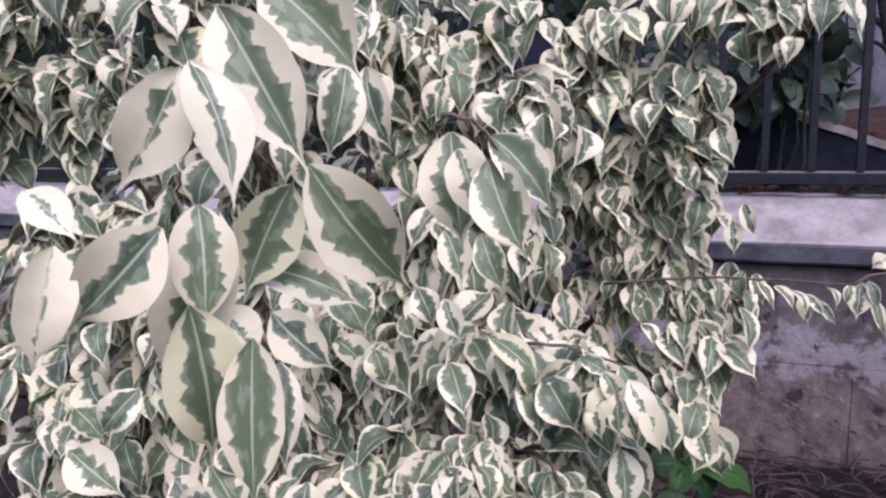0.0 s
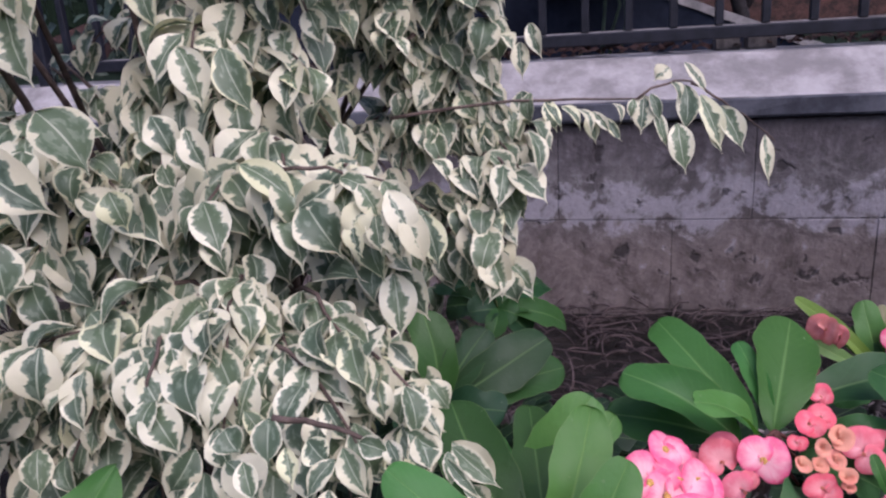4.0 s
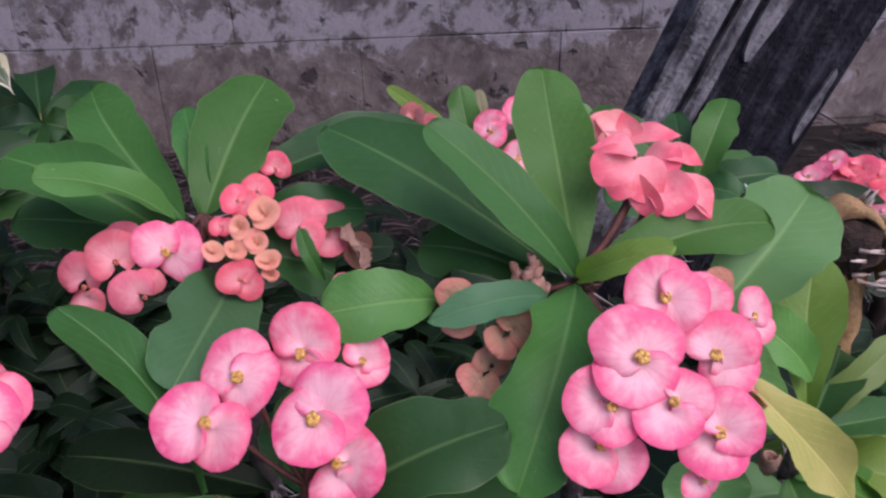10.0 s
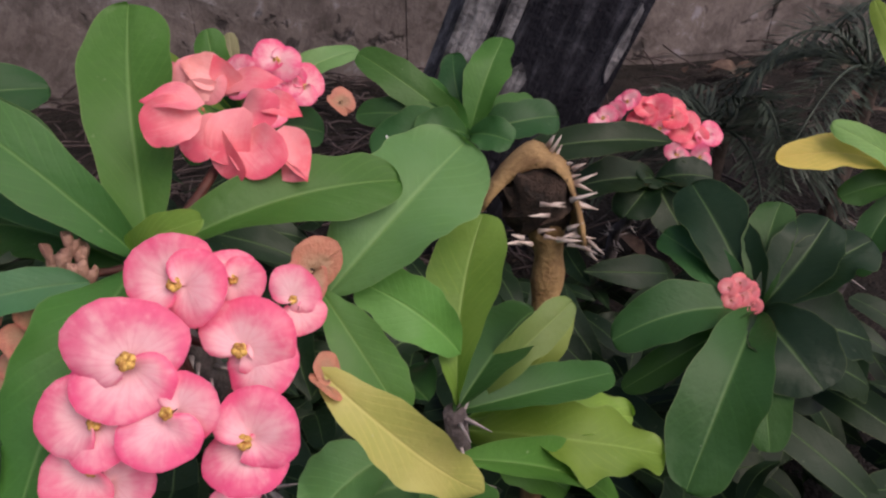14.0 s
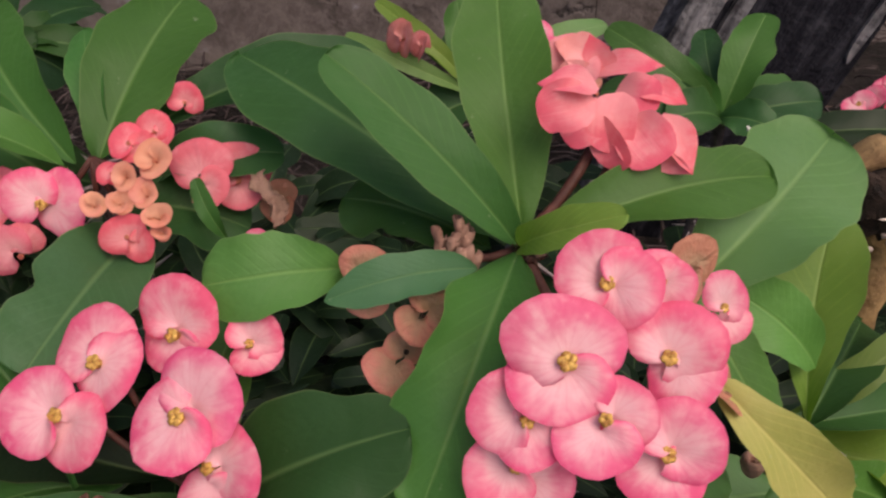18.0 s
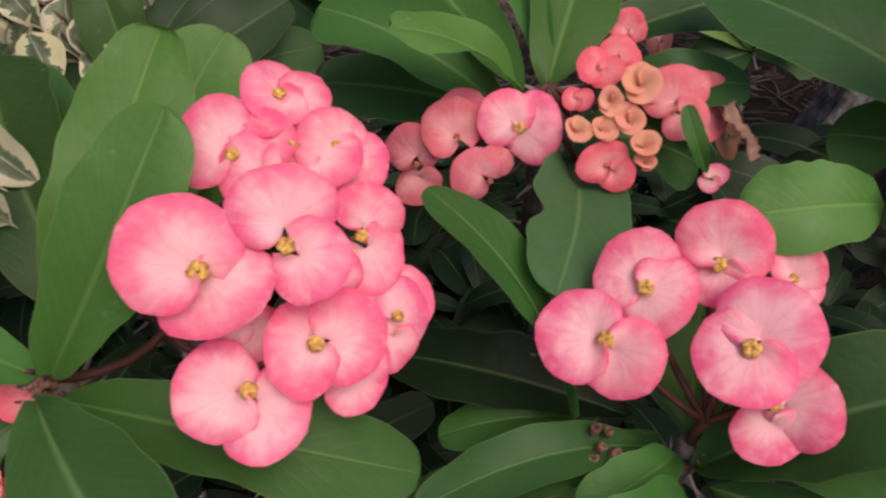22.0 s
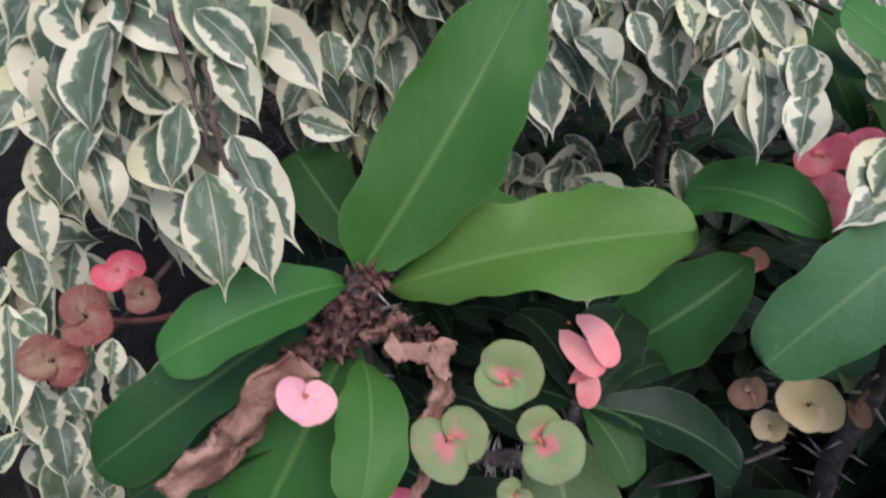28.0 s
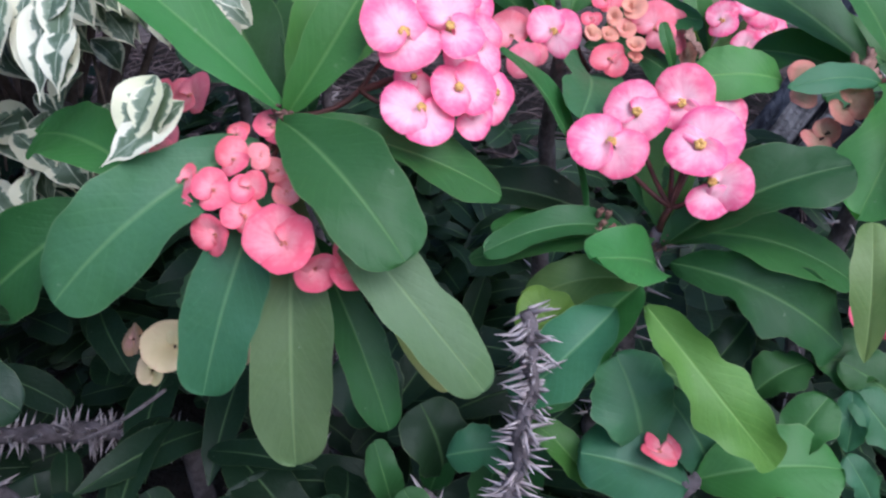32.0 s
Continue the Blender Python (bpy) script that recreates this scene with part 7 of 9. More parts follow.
leaf(plant_o, (0.352, 0.408, 0.294), (0.311, 0.402, 0.296), 0.0340, (0.10, -0.46, 0.88), "dark", 0.12, 0.05, (0.58, 0.40))
leaf(plant_o, (0.288, 0.333, 0.253), (0.256, 0.314, 0.233), 0.0299, (-0.29, -0.42, 0.86), "mid", 0.12, 0.05, (0.58, 0.40))
leaf(plant_o, (0.346, 0.350, 0.238), (0.318, 0.352, 0.251), 0.0252, (0.33, -0.55, 0.77), "dark", 0.12, 0.05, (0.58, 0.40))
leaf(plant_o, (0.184, 0.396, 0.290), (0.173, 0.406, 0.314), 0.0208, (0.18, -0.89, 0.43), "deep", 0.12, 0.05, (0.58, 0.40))
leaf(plant_o, (0.303, 0.346, 0.340), (0.303, 0.380, 0.397), 0.0187, (-0.41, -0.78, 0.47), "olive", 0.12, 0.03)
flower(plant_o, (0.336, 0.400, 0.330), 0.0152, (-0.39, -0.61, 0.69), 10, "rose", 0.25)
flower(plant_o, (0.214, 0.333, 0.286), 0.0120, (0.15, -0.35, 0.93), 40, "rose", 0.25)

plant_p = spurge((0.096, 0.344, 0.227), "low crown of thorns on the soil, shade in its leaf colours")
# leaves near the soil, darkened by tone to look shaded
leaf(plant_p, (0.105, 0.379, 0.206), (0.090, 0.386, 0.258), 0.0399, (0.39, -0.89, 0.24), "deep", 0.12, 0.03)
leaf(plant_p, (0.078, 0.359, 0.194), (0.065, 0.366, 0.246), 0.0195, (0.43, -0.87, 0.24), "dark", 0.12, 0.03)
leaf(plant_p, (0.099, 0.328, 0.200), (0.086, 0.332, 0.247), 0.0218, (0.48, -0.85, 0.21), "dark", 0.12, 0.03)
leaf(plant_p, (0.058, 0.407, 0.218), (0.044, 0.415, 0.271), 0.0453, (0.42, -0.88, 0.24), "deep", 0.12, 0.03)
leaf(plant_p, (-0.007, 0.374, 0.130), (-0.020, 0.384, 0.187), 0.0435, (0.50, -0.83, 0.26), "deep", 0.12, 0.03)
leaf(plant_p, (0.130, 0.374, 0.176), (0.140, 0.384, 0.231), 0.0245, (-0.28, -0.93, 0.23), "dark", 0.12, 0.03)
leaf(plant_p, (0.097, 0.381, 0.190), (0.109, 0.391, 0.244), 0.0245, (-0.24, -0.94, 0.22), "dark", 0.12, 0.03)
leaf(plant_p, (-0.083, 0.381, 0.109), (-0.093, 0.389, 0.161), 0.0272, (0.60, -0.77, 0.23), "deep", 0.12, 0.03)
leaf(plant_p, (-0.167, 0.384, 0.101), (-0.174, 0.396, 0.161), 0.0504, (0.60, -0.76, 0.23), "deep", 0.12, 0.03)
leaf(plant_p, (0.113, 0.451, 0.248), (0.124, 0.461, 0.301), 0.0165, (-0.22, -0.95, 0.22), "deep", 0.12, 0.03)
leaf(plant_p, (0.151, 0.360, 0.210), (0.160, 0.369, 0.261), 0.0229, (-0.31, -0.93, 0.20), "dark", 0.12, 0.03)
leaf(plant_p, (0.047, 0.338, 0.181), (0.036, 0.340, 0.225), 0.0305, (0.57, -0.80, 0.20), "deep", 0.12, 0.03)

plant_r = spurge((0.857, 0.641, 0.337), "crown of thorns with yellowing leaves")
leaf(plant_r, (0.857, 0.641, 0.337), (0.755, 0.670, 0.353), 0.0290, (-0.06, -0.64, 0.77), "yellow", 0.15, 0.03)
leaf(plant_r, (0.857, 0.641, 0.337), (0.786, 0.659, 0.382), 0.0213, (0.13, -0.83, 0.54), "pale", 0.15, 0.03)
leaf(plant_r, (0.857, 0.641, 0.337), (0.841, 0.718, 0.452), 0.0169, (-0.47, -0.76, 0.44), "lime", 0.15, 0.03)
leaf(plant_r, (0.857, 0.641, 0.337), (0.799, 0.646, 0.328), 0.0241, (-0.17, -0.50, 0.85), "dark", 0.15, 0.03)
leaf(plant_r, (0.857, 0.641, 0.337), (0.805, 0.614, 0.279), 0.0259, (-0.53, -0.48, 0.70), "dark", 0.15, 0.03)

spiny_stem((0.144, 0.368, 0.342), (0.140, 0.323, 0.246), 0.0044, "grey thorny bare spurge stem among the leaves")
spiny_stem((-0.251, 0.445, 0.138), (-0.094, 0.458, 0.146), 0.008, "dark thorny spurge stem lying low over the soil")
dead_tip((0.5020, 0.5675, 0.3943), (0.5409, 0.5759, 0.4215), (0.5589, 0.5521, 0.3744), (0.5351, 0.5561, 0.2956))

# weeping fig: leaves that hang free
dry_leaf(fig, (-0.283, 0.500, 0.481), (-0.276, 0.500, 0.455), 0.012)
dry_leaf(fig, (-0.445, 0.460, 0.482), (-0.460, 0.460, 0.439), 0.012)
fig_leaf((-0.0901, 0.4959, 0.6244), (-0.1003, 0.4864, 0.5984), 0.0199, (0.18, -0.85, 0.50), 0.15, 0.45)
fig_leaf((-0.0851, 0.4963, 0.6182), (-0.0816, 0.4914, 0.5897), 0.0153, (0.36, -0.83, 0.43), 0.15, 0.30)
fig_leaf((-0.0778, 0.5015, 0.6293), (-0.0609, 0.4996, 0.5926), 0.0214, (0.41, -0.77, 0.49), 0.15, 0.50)
fig_leaf((-0.0682, 0.5025, 0.6178), (-0.0546, 0.4991, 0.5793), 0.0191, (0.31, -0.84, 0.44), 0.15, 0.50)
fig_leaf((-0.0799, 0.4974, 0.6144), (-0.0692, 0.4949, 0.5849), 0.0168, (-0.03, -0.91, 0.41), 0.15, 0.35)
fig_leaf((-0.0562, 0.5059, 0.6130), (-0.0473, 0.5014, 0.5776), 0.0199, (0.20, -0.87, 0.44), 0.15, 0.00)
fig_leaf((-0.0942, 0.4966, 0.6346), (-0.0822, 0.4956, 0.6099), 0.0168, (0.16, -0.82, 0.55), 0.15, 0.10)
fig_leaf((-0.0986, 0.4905, 0.6141), (-0.0920, 0.4873, 0.5885), 0.0138, (-0.08, -0.94, 0.32), 0.15, 0.20)
fig_leaf((-0.1381, 0.2111, 0.7896), (-0.1168, 0.2449, 0.7412), 0.0291, (0.44, -0.88, 0.15), 0.06, -0.20)
fig_leaf((-0.1056, 0.2963, 0.7877), (-0.0859, 0.2895, 0.7467), 0.0248, (0.20, -0.97, 0.14), 0.10, 0.00)
fig_leaf((-0.1064, 0.3020, 0.7975), (-0.0803, 0.3054, 0.7644), 0.0208, (0.51, -0.84, 0.18), 0.15, 0.05)
fig_leaf((-0.1310, 0.3263, 0.7917), (-0.1159, 0.3224, 0.7533), 0.0209, (0.20, -0.97, 0.12), 0.20, 0.00)
fig_leaf((-0.1406, 0.3409, 0.7993), (-0.1325, 0.3347, 0.7418), 0.0354, (0.31, -0.95, 0.02), 0.12, -0.15)
fig_leaf((-0.1674, 0.2435, 0.7806), (-0.1870, 0.2350, 0.7340), 0.0264, (0.70, -0.70, 0.16), 0.08, -0.20)
fig_leaf((-0.1885, 0.2453, 0.7462), (-0.1462, 0.2621, 0.7276), 0.0213, (0.53, -0.68, 0.50), 0.15, 0.05)
fig_leaf((-0.1842, 0.2566, 0.7595), (-0.1563, 0.2680, 0.7364), 0.0146, (0.54, -0.70, 0.47), 0.15, 0.00)
fig_leaf((-0.0922, 0.1181, 0.7597), (-0.0908, 0.1137, 0.7241), 0.0131, (0.56, -0.79, 0.26), 0.06, 0.05)
fig_leaf((-0.1014, 0.1109, 0.7675), (-0.1053, 0.1189, 0.7305), 0.0174, (0.78, -0.60, 0.18), 0.06, 0.22)
fig_leaf((-0.1387, 0.1901, 0.7283), (-0.1348, 0.1855, 0.6934), 0.0134, (0.79, -0.56, 0.24), 0.15, 0.00)
fig_leaf((-0.1015, 0.1056, 0.7833), (-0.1165, 0.0948, 0.7644), 0.0147, (0.77, -0.58, 0.26), 0.08, 0.05)
fig_leaf((-0.1045, 0.1190, 0.7862), (-0.1002, 0.1133, 0.7601), 0.0131, (0.64, -0.72, 0.27), 0.08, 0.10)
fig_leaf((-0.1050, 0.1254, 0.7843), (-0.1172, 0.1179, 0.7440), 0.0169, (0.53, -0.78, 0.32), 0.10, 0.45)
fig_leaf((-0.1356, 0.1047, 0.7896), (-0.1223, 0.1051, 0.7794), 0.0089, (0.73, -0.56, 0.38), 0.10, 0.25)
fig_leaf((-0.1154, 0.0938, 0.7810), (-0.1159, 0.0870, 0.7583), 0.0104, (0.91, -0.35, 0.24), 0.10, 0.60)
fig_leaf((-0.1729, 0.2133, 0.8433), (-0.1445, 0.2214, 0.7852), 0.0291, (0.46, -0.88, 0.05), 0.07, 0.06)
fig_leaf((-0.1696, 0.2366, 0.8543), (-0.1361, 0.2474, 0.8172), 0.0310, (0.54, -0.83, 0.13), 0.10, 0.03)
fig_leaf((-0.1104, 0.1261, 0.8152), (-0.0993, 0.1237, 0.7840), 0.0131, (0.82, -0.57, 0.09), 0.10, 0.20)
fig_leaf((-0.1150, 0.1283, 0.8144), (-0.1300, 0.1224, 0.7874), 0.0156, (0.76, -0.63, 0.18), 0.10, 0.30)
fig_leaf((-0.1898, 0.3270, 0.8318), (-0.1955, 0.3148, 0.7856), 0.0243, (0.67, -0.74, 0.07), 0.20, 0.00)
fig_leaf((-0.1832, 0.3356, 0.8321), (-0.1656, 0.3313, 0.7876), 0.0206, (0.18, -0.98, 0.08), 0.20, 0.00)
fig_leaf((-0.1043, 0.1243, 0.7636), (-0.0968, 0.1263, 0.7520), 0.0108, (0.73, -0.50, 0.46), 0.10, 0.50)
fig_leaf((-0.2993, 0.4793, 0.6883), (-0.2700, 0.4806, 0.6450), 0.0382, (0.66, -0.69, 0.32), 0.20, -0.10)
fig_leaf((-0.3395, 0.4593, 0.6650), (-0.2875, 0.4689, 0.6211), 0.0373, (0.37, -0.84, 0.39), 0.20, -0.05)
fig_leaf((-0.4777, 0.3926, 0.5935), (-0.4543, 0.3958, 0.5686), 0.0249, (0.76, -0.49, 0.42), 0.20, -0.10)
fig_leaf((-0.4794, 0.3853, 0.5631), (-0.4341, 0.3942, 0.5275), 0.0373, (0.55, -0.65, 0.53), 0.20, -0.10)
fig_leaf((-0.4310, 0.4132, 0.6085), (-0.4565, 0.3959, 0.5727), 0.0290, (0.63, -0.63, 0.45), 0.20, -0.10)
fig_leaf((-0.2880, 0.4770, 0.5523), (-0.2586, 0.4792, 0.5128), 0.0371, (0.44, -0.72, 0.53), 0.20, -0.15)
fig_leaf((-0.1929, 0.5119, 0.5511), (-0.1653, 0.5159, 0.5230), 0.0302, (0.39, -0.75, 0.53), 0.20, -0.05)
fig_leaf((-0.1513, 0.5404, 0.6112), (-0.1250, 0.5408, 0.5684), 0.0302, (0.33, -0.83, 0.46), 0.20, -0.10)
fig_leaf((-0.2455, 0.5205, 0.6789), (-0.2311, 0.5188, 0.6470), 0.0241, (0.32, -0.88, 0.35), 0.20, 0.00)
fig_leaf((-0.2249, 0.5262, 0.6700), (-0.2103, 0.5241, 0.6359), 0.0207, (0.29, -0.89, 0.36), 0.20, 0.05)
fig_leaf((-0.2274, 0.5368, 0.7227), (-0.2123, 0.5326, 0.6781), 0.0267, (0.39, -0.88, 0.28), 0.20, -0.10)
fig_leaf((-0.2010, 0.5460, 0.7200), (-0.1805, 0.5432, 0.6731), 0.0250, (0.34, -0.90, 0.29), 0.20, 0.00)
fig_leaf((-0.3051, 0.4447, 0.5404), (-0.3051, 0.4358, 0.4999), 0.0348, (0.33, -0.75, 0.58), 0.20, -0.05)
fig_leaf((-0.3757, 0.4212, 0.5524), (-0.3483, 0.4218, 0.5091), 0.0332, (0.75, -0.46, 0.47), 0.20, 0.00)
fig_leaf((-0.4006, 0.4100, 0.5429), (-0.3750, 0.4130, 0.5138), 0.0274, (0.45, -0.69, 0.56), 0.20, 0.10)
fig_leaf((-0.3279, 0.4515, 0.6100), (-0.3220, 0.4447, 0.5692), 0.0290, (0.69, -0.59, 0.42), 0.20, -0.10)
fig_leaf((-0.3630, 0.4299, 0.5703), (-0.3546, 0.4267, 0.5417), 0.0290, (0.58, -0.64, 0.50), 0.20, 0.00)
fig_leaf((-0.2736, 0.4997, 0.6312), (-0.2622, 0.4978, 0.6035), 0.0250, (0.18, -0.89, 0.42), 0.20, -0.05)
fig_leaf((-0.1220, 0.5275, 0.6291), (-0.1509, 0.5168, 0.6119), 0.0218, (0.66, -0.70, 0.27), 0.25, 0.02)
fig_leaf((-0.1879, 0.5264, 0.6433), (-0.1448, 0.5237, 0.6101), 0.0228, (0.63, -0.72, 0.27), 0.25, 0.02)
fig_leaf((-0.1419, 0.5205, 0.6182), (-0.1147, 0.5132, 0.5794), 0.0345, (0.14, -0.91, 0.40), 0.25, 0.02)
fig_leaf((-0.0879, 0.5284, 0.6297), (-0.0663, 0.5225, 0.5985), 0.0223, (0.24, -0.90, 0.35), 0.25, 0.02)
fig_leaf((-0.1048, 0.5272, 0.6139), (-0.0819, 0.5199, 0.5777), 0.0182, (0.07, -0.91, 0.40), 0.25, 0.02)
fig_leaf((-0.0755, 0.5285, 0.6073), (-0.0812, 0.5203, 0.5844), 0.0145, (0.14, -0.91, 0.40), 0.25, 0.02)
fig_leaf((-0.0652, 0.5304, 0.6103), (-0.0571, 0.5194, 0.5707), 0.0159, (0.55, -0.76, 0.34), 0.25, 0.02)
fig_leaf((-0.1179, 0.5280, 0.6326), (-0.0948, 0.5285, 0.6207), 0.0145, (0.62, -0.74, 0.27), 0.25, 0.02)
fig_leaf((-0.1337, 0.8381, 0.5619), (-0.1283, 0.8255, 0.5186), 0.0372, (0.27, -0.89, 0.36), 0.25, 0.02)
fig_leaf((-0.0866, 0.8272, 0.5448), (-0.0726, 0.8152, 0.4989), 0.0354, (-0.08, -0.92, 0.39), 0.25, 0.02)
fig_leaf((-0.0656, 0.8281, 0.5471), (-0.0543, 0.8202, 0.5155), 0.0259, (0.19, -0.91, 0.37), 0.25, 0.02)
fig_leaf((-0.0533, 0.8170, 0.5224), (-0.0394, 0.8070, 0.4825), 0.0210, (0.17, -0.90, 0.41), 0.25, 0.02)
fig_leaf((-0.0742, 0.8067, 0.4953), (-0.0631, 0.7940, 0.4488), 0.0293, (0.10, -0.89, 0.45), 0.25, 0.02)
fig_leaf((-0.1164, 0.8151, 0.5181), (-0.1083, 0.8004, 0.4668), 0.0355, (0.25, -0.87, 0.42), 0.25, 0.02)
fig_leaf((-0.0225, 0.8446, 0.6161), (-0.0185, 0.8296, 0.5662), 0.0289, (0.04, -0.95, 0.31), 0.25, 0.02)
fig_leaf((-0.0398, 0.8444, 0.6197), (-0.0318, 0.8318, 0.5750), 0.0209, (0.06, -0.95, 0.30), 0.25, 0.02)
fig_leaf((-0.1573, 0.8615, 0.6404), (-0.1519, 0.8488, 0.5970), 0.0331, (0.30, -0.92, 0.26), 0.25, 0.02)
fig_leaf((-0.0288, 0.8437, 0.6561), (-0.0208, 0.8339, 0.6202), 0.0239, (-0.05, -0.97, 0.25), 0.25, 0.02)
fig_leaf((-0.0021, 0.8320, 0.6475), (0.0075, 0.8234, 0.6148), 0.0168, (0.11, -0.96, 0.25), 0.25, 0.02)
fig_leaf((-0.0510, 0.8040, 0.7275), (-0.0437, 0.7917, 0.6842), 0.0296, (-0.01, -0.99, 0.17), 0.25, 0.02)
fig_leaf((-0.0253, 0.8027, 0.7057), (-0.0220, 0.7921, 0.6702), 0.0180, (0.06, -0.98, 0.19), 0.25, 0.02)
fig_leaf((-0.0151, 0.8017, 0.7227), (-0.0031, 0.7931, 0.6885), 0.0157, (-0.16, -0.97, 0.17), 0.25, 0.02)
fig_leaf((-0.0660, 0.8001, 0.6980), (-0.0496, 0.7907, 0.6587), 0.0224, (0.10, -0.97, 0.20), 0.25, 0.02)
fig_leaf((-0.1007, 0.7992, 0.7078), (-0.0825, 0.7924, 0.6759), 0.0225, (0.52, -0.84, 0.14), 0.25, 0.02)
fig_leaf((-0.1607, 0.7945, 0.7088), (-0.1420, 0.8008, 0.7180), 0.0194, (0.33, -0.93, 0.14), 0.25, 0.02)
fig_leaf((-0.1862, 0.4991, 0.5507), (-0.1555, 0.4974, 0.5277), 0.0258, (0.48, -0.74, 0.46), 0.25, 0.02)
fig_leaf((-0.2101, 0.4979, 0.5492), (-0.1939, 0.4933, 0.5251), 0.0223, (0.53, -0.72, 0.46), 0.25, 0.02)
fig_leaf((-0.1232, 0.5079, 0.5512), (-0.1108, 0.5044, 0.5329), 0.0147, (0.56, -0.71, 0.43), 0.25, 0.02)
fig_leaf((-0.1041, 0.5526, 0.5555), (-0.0906, 0.5500, 0.5396), 0.0178, (0.25, -0.85, 0.46), 0.25, 0.02)
fig_leaf((-0.1134, 0.5423, 0.5341), (-0.0962, 0.5385, 0.5124), 0.0177, (0.26, -0.83, 0.50), 0.25, 0.02)
fig_leaf((-0.0949, 0.5341, 0.5101), (-0.0740, 0.5310, 0.4882), 0.0196, (0.22, -0.81, 0.54), 0.25, 0.02)
fig_leaf((-0.1206, 0.4811, 0.5039), (-0.0890, 0.4798, 0.4815), 0.0251, (0.37, -0.74, 0.56), 0.25, 0.02)
fig_leaf((-0.0784, 0.5036, 0.4954), (-0.0658, 0.5000, 0.4770), 0.0230, (0.55, -0.66, 0.51), 0.25, 0.02)
fig_leaf((-0.0616, 0.5059, 0.4966), (-0.0465, 0.5022, 0.4763), 0.0192, (0.36, -0.75, 0.56), 0.25, 0.02)
fig_leaf((-0.0851, 0.4812, 0.4868), (-0.0423, 0.4835, 0.4694), 0.0143, (0.01, -0.79, 0.61), 0.25, 0.02)
fig_leaf((-0.0723, 0.4737, 0.4794), (-0.0553, 0.4664, 0.4464), 0.0254, (0.20, -0.74, 0.64), 0.25, 0.02)
fig_leaf((-0.0373, 0.4643, 0.4763), (-0.0080, 0.4606, 0.4477), 0.0205, (-0.06, -0.76, 0.65), 0.25, 0.02)
fig_leaf((-0.1636, 0.4593, 0.5199), (-0.1726, 0.4454, 0.4810), 0.0262, (0.22, -0.77, 0.60), 0.25, 0.02)
fig_leaf((-0.1466, 0.4580, 0.5075), (-0.1333, 0.4508, 0.4771), 0.0227, (0.17, -0.77, 0.61), 0.25, 0.02)
fig_leaf((-0.1154, 0.4573, 0.5048), (-0.1310, 0.4415, 0.4636), 0.0204, (0.57, -0.62, 0.54), 0.25, 0.02)
fig_leaf((-0.1036, 0.4466, 0.4808), (-0.1221, 0.4343, 0.4524), 0.0168, (0.22, -0.73, 0.65), 0.25, 0.02)
fig_leaf((-0.1772, 0.4309, 0.4971), (-0.1677, 0.4240, 0.4697), 0.0199, (0.24, -0.73, 0.64), 0.25, 0.02)
fig_leaf((-0.1696, 0.4218, 0.4805), (-0.1473, 0.4175, 0.4541), 0.0295, (0.68, -0.51, 0.53), 0.25, 0.02)
fig_leaf((-0.1935, 0.4287, 0.4828), (-0.2103, 0.4174, 0.4567), 0.0221, (0.72, -0.48, 0.50), 0.25, 0.02)
fig_leaf((-0.2167, 0.4562, 0.5376), (-0.2153, 0.4481, 0.5112), 0.0214, (0.64, -0.61, 0.46), 0.25, 0.02)
fig_leaf((-0.1986, 0.4576, 0.5372), (-0.1904, 0.4514, 0.5131), 0.0206, (0.28, -0.78, 0.56), 0.25, 0.02)
fig_leaf((-0.1784, 0.4768, 0.5248), (-0.1326, 0.4815, 0.5134), 0.0186, (0.19, -0.81, 0.55), 0.25, 0.02)
fig_leaf((-0.0233, 0.4439, 0.4599), (-0.0121, 0.4416, 0.4460), 0.0145, (-0.06, -0.74, 0.67), 0.25, 0.02)
fig_leaf((0.1128, 0.7999, 0.6756), (0.0990, 0.7945, 0.6640), 0.0181, (0.03, -0.90, 0.43), 0.12, 0.50)
fig_leaf((0.1264, 0.8028, 0.6796), (0.1475, 0.7952, 0.6487), 0.0110, (0.45, -0.90, 0.01), 0.12, 0.40)
fig_leaf((0.0907, 0.7896, 0.6522), (0.0872, 0.7777, 0.6171), 0.0231, (0.05, -0.98, 0.19), 0.12, 0.00)
fig_leaf((0.1003, 0.7865, 0.6392), (0.1113, 0.7759, 0.6032), 0.0120, (0.40, -0.91, 0.08), 0.12, 0.20)
fig_leaf((0.1273, 0.7963, 0.6595), (0.1261, 0.7821, 0.6166), 0.0211, (-0.01, -0.98, 0.18), 0.12, -0.10)
fig_leaf((0.1199, 0.7846, 0.6265), (0.1276, 0.7703, 0.5803), 0.0241, (0.10, -0.99, 0.13), 0.12, 0.05)
fig_leaf((0.1405, 0.7948, 0.6501), (0.1600, 0.7797, 0.5974), 0.0211, (0.26, -0.95, 0.18), 0.12, 0.00)
fig_leaf((0.1582, 0.7934, 0.6395), (0.1790, 0.7822, 0.5981), 0.0221, (0.14, -0.94, 0.30), 0.12, -0.10)
fig_leaf((0.1974, 0.7890, 0.6123), (0.2007, 0.7749, 0.5682), 0.0130, (0.19, -0.97, 0.14), 0.12, 0.35)
fig_leaf((0.0393, 0.7786, 0.6371), (0.0465, 0.7709, 0.6110), 0.0141, (-0.08, -0.97, 0.21), 0.12, 0.10)
fig_leaf((0.0542, 0.7795, 0.6343), (0.0705, 0.7738, 0.6114), 0.0100, (0.38, -0.88, 0.27), 0.12, 0.10)
fig_leaf((0.1513, 0.7872, 0.6232), (0.1591, 0.7800, 0.5984), 0.0100, (-0.05, -0.99, 0.12), 0.12, 0.30)
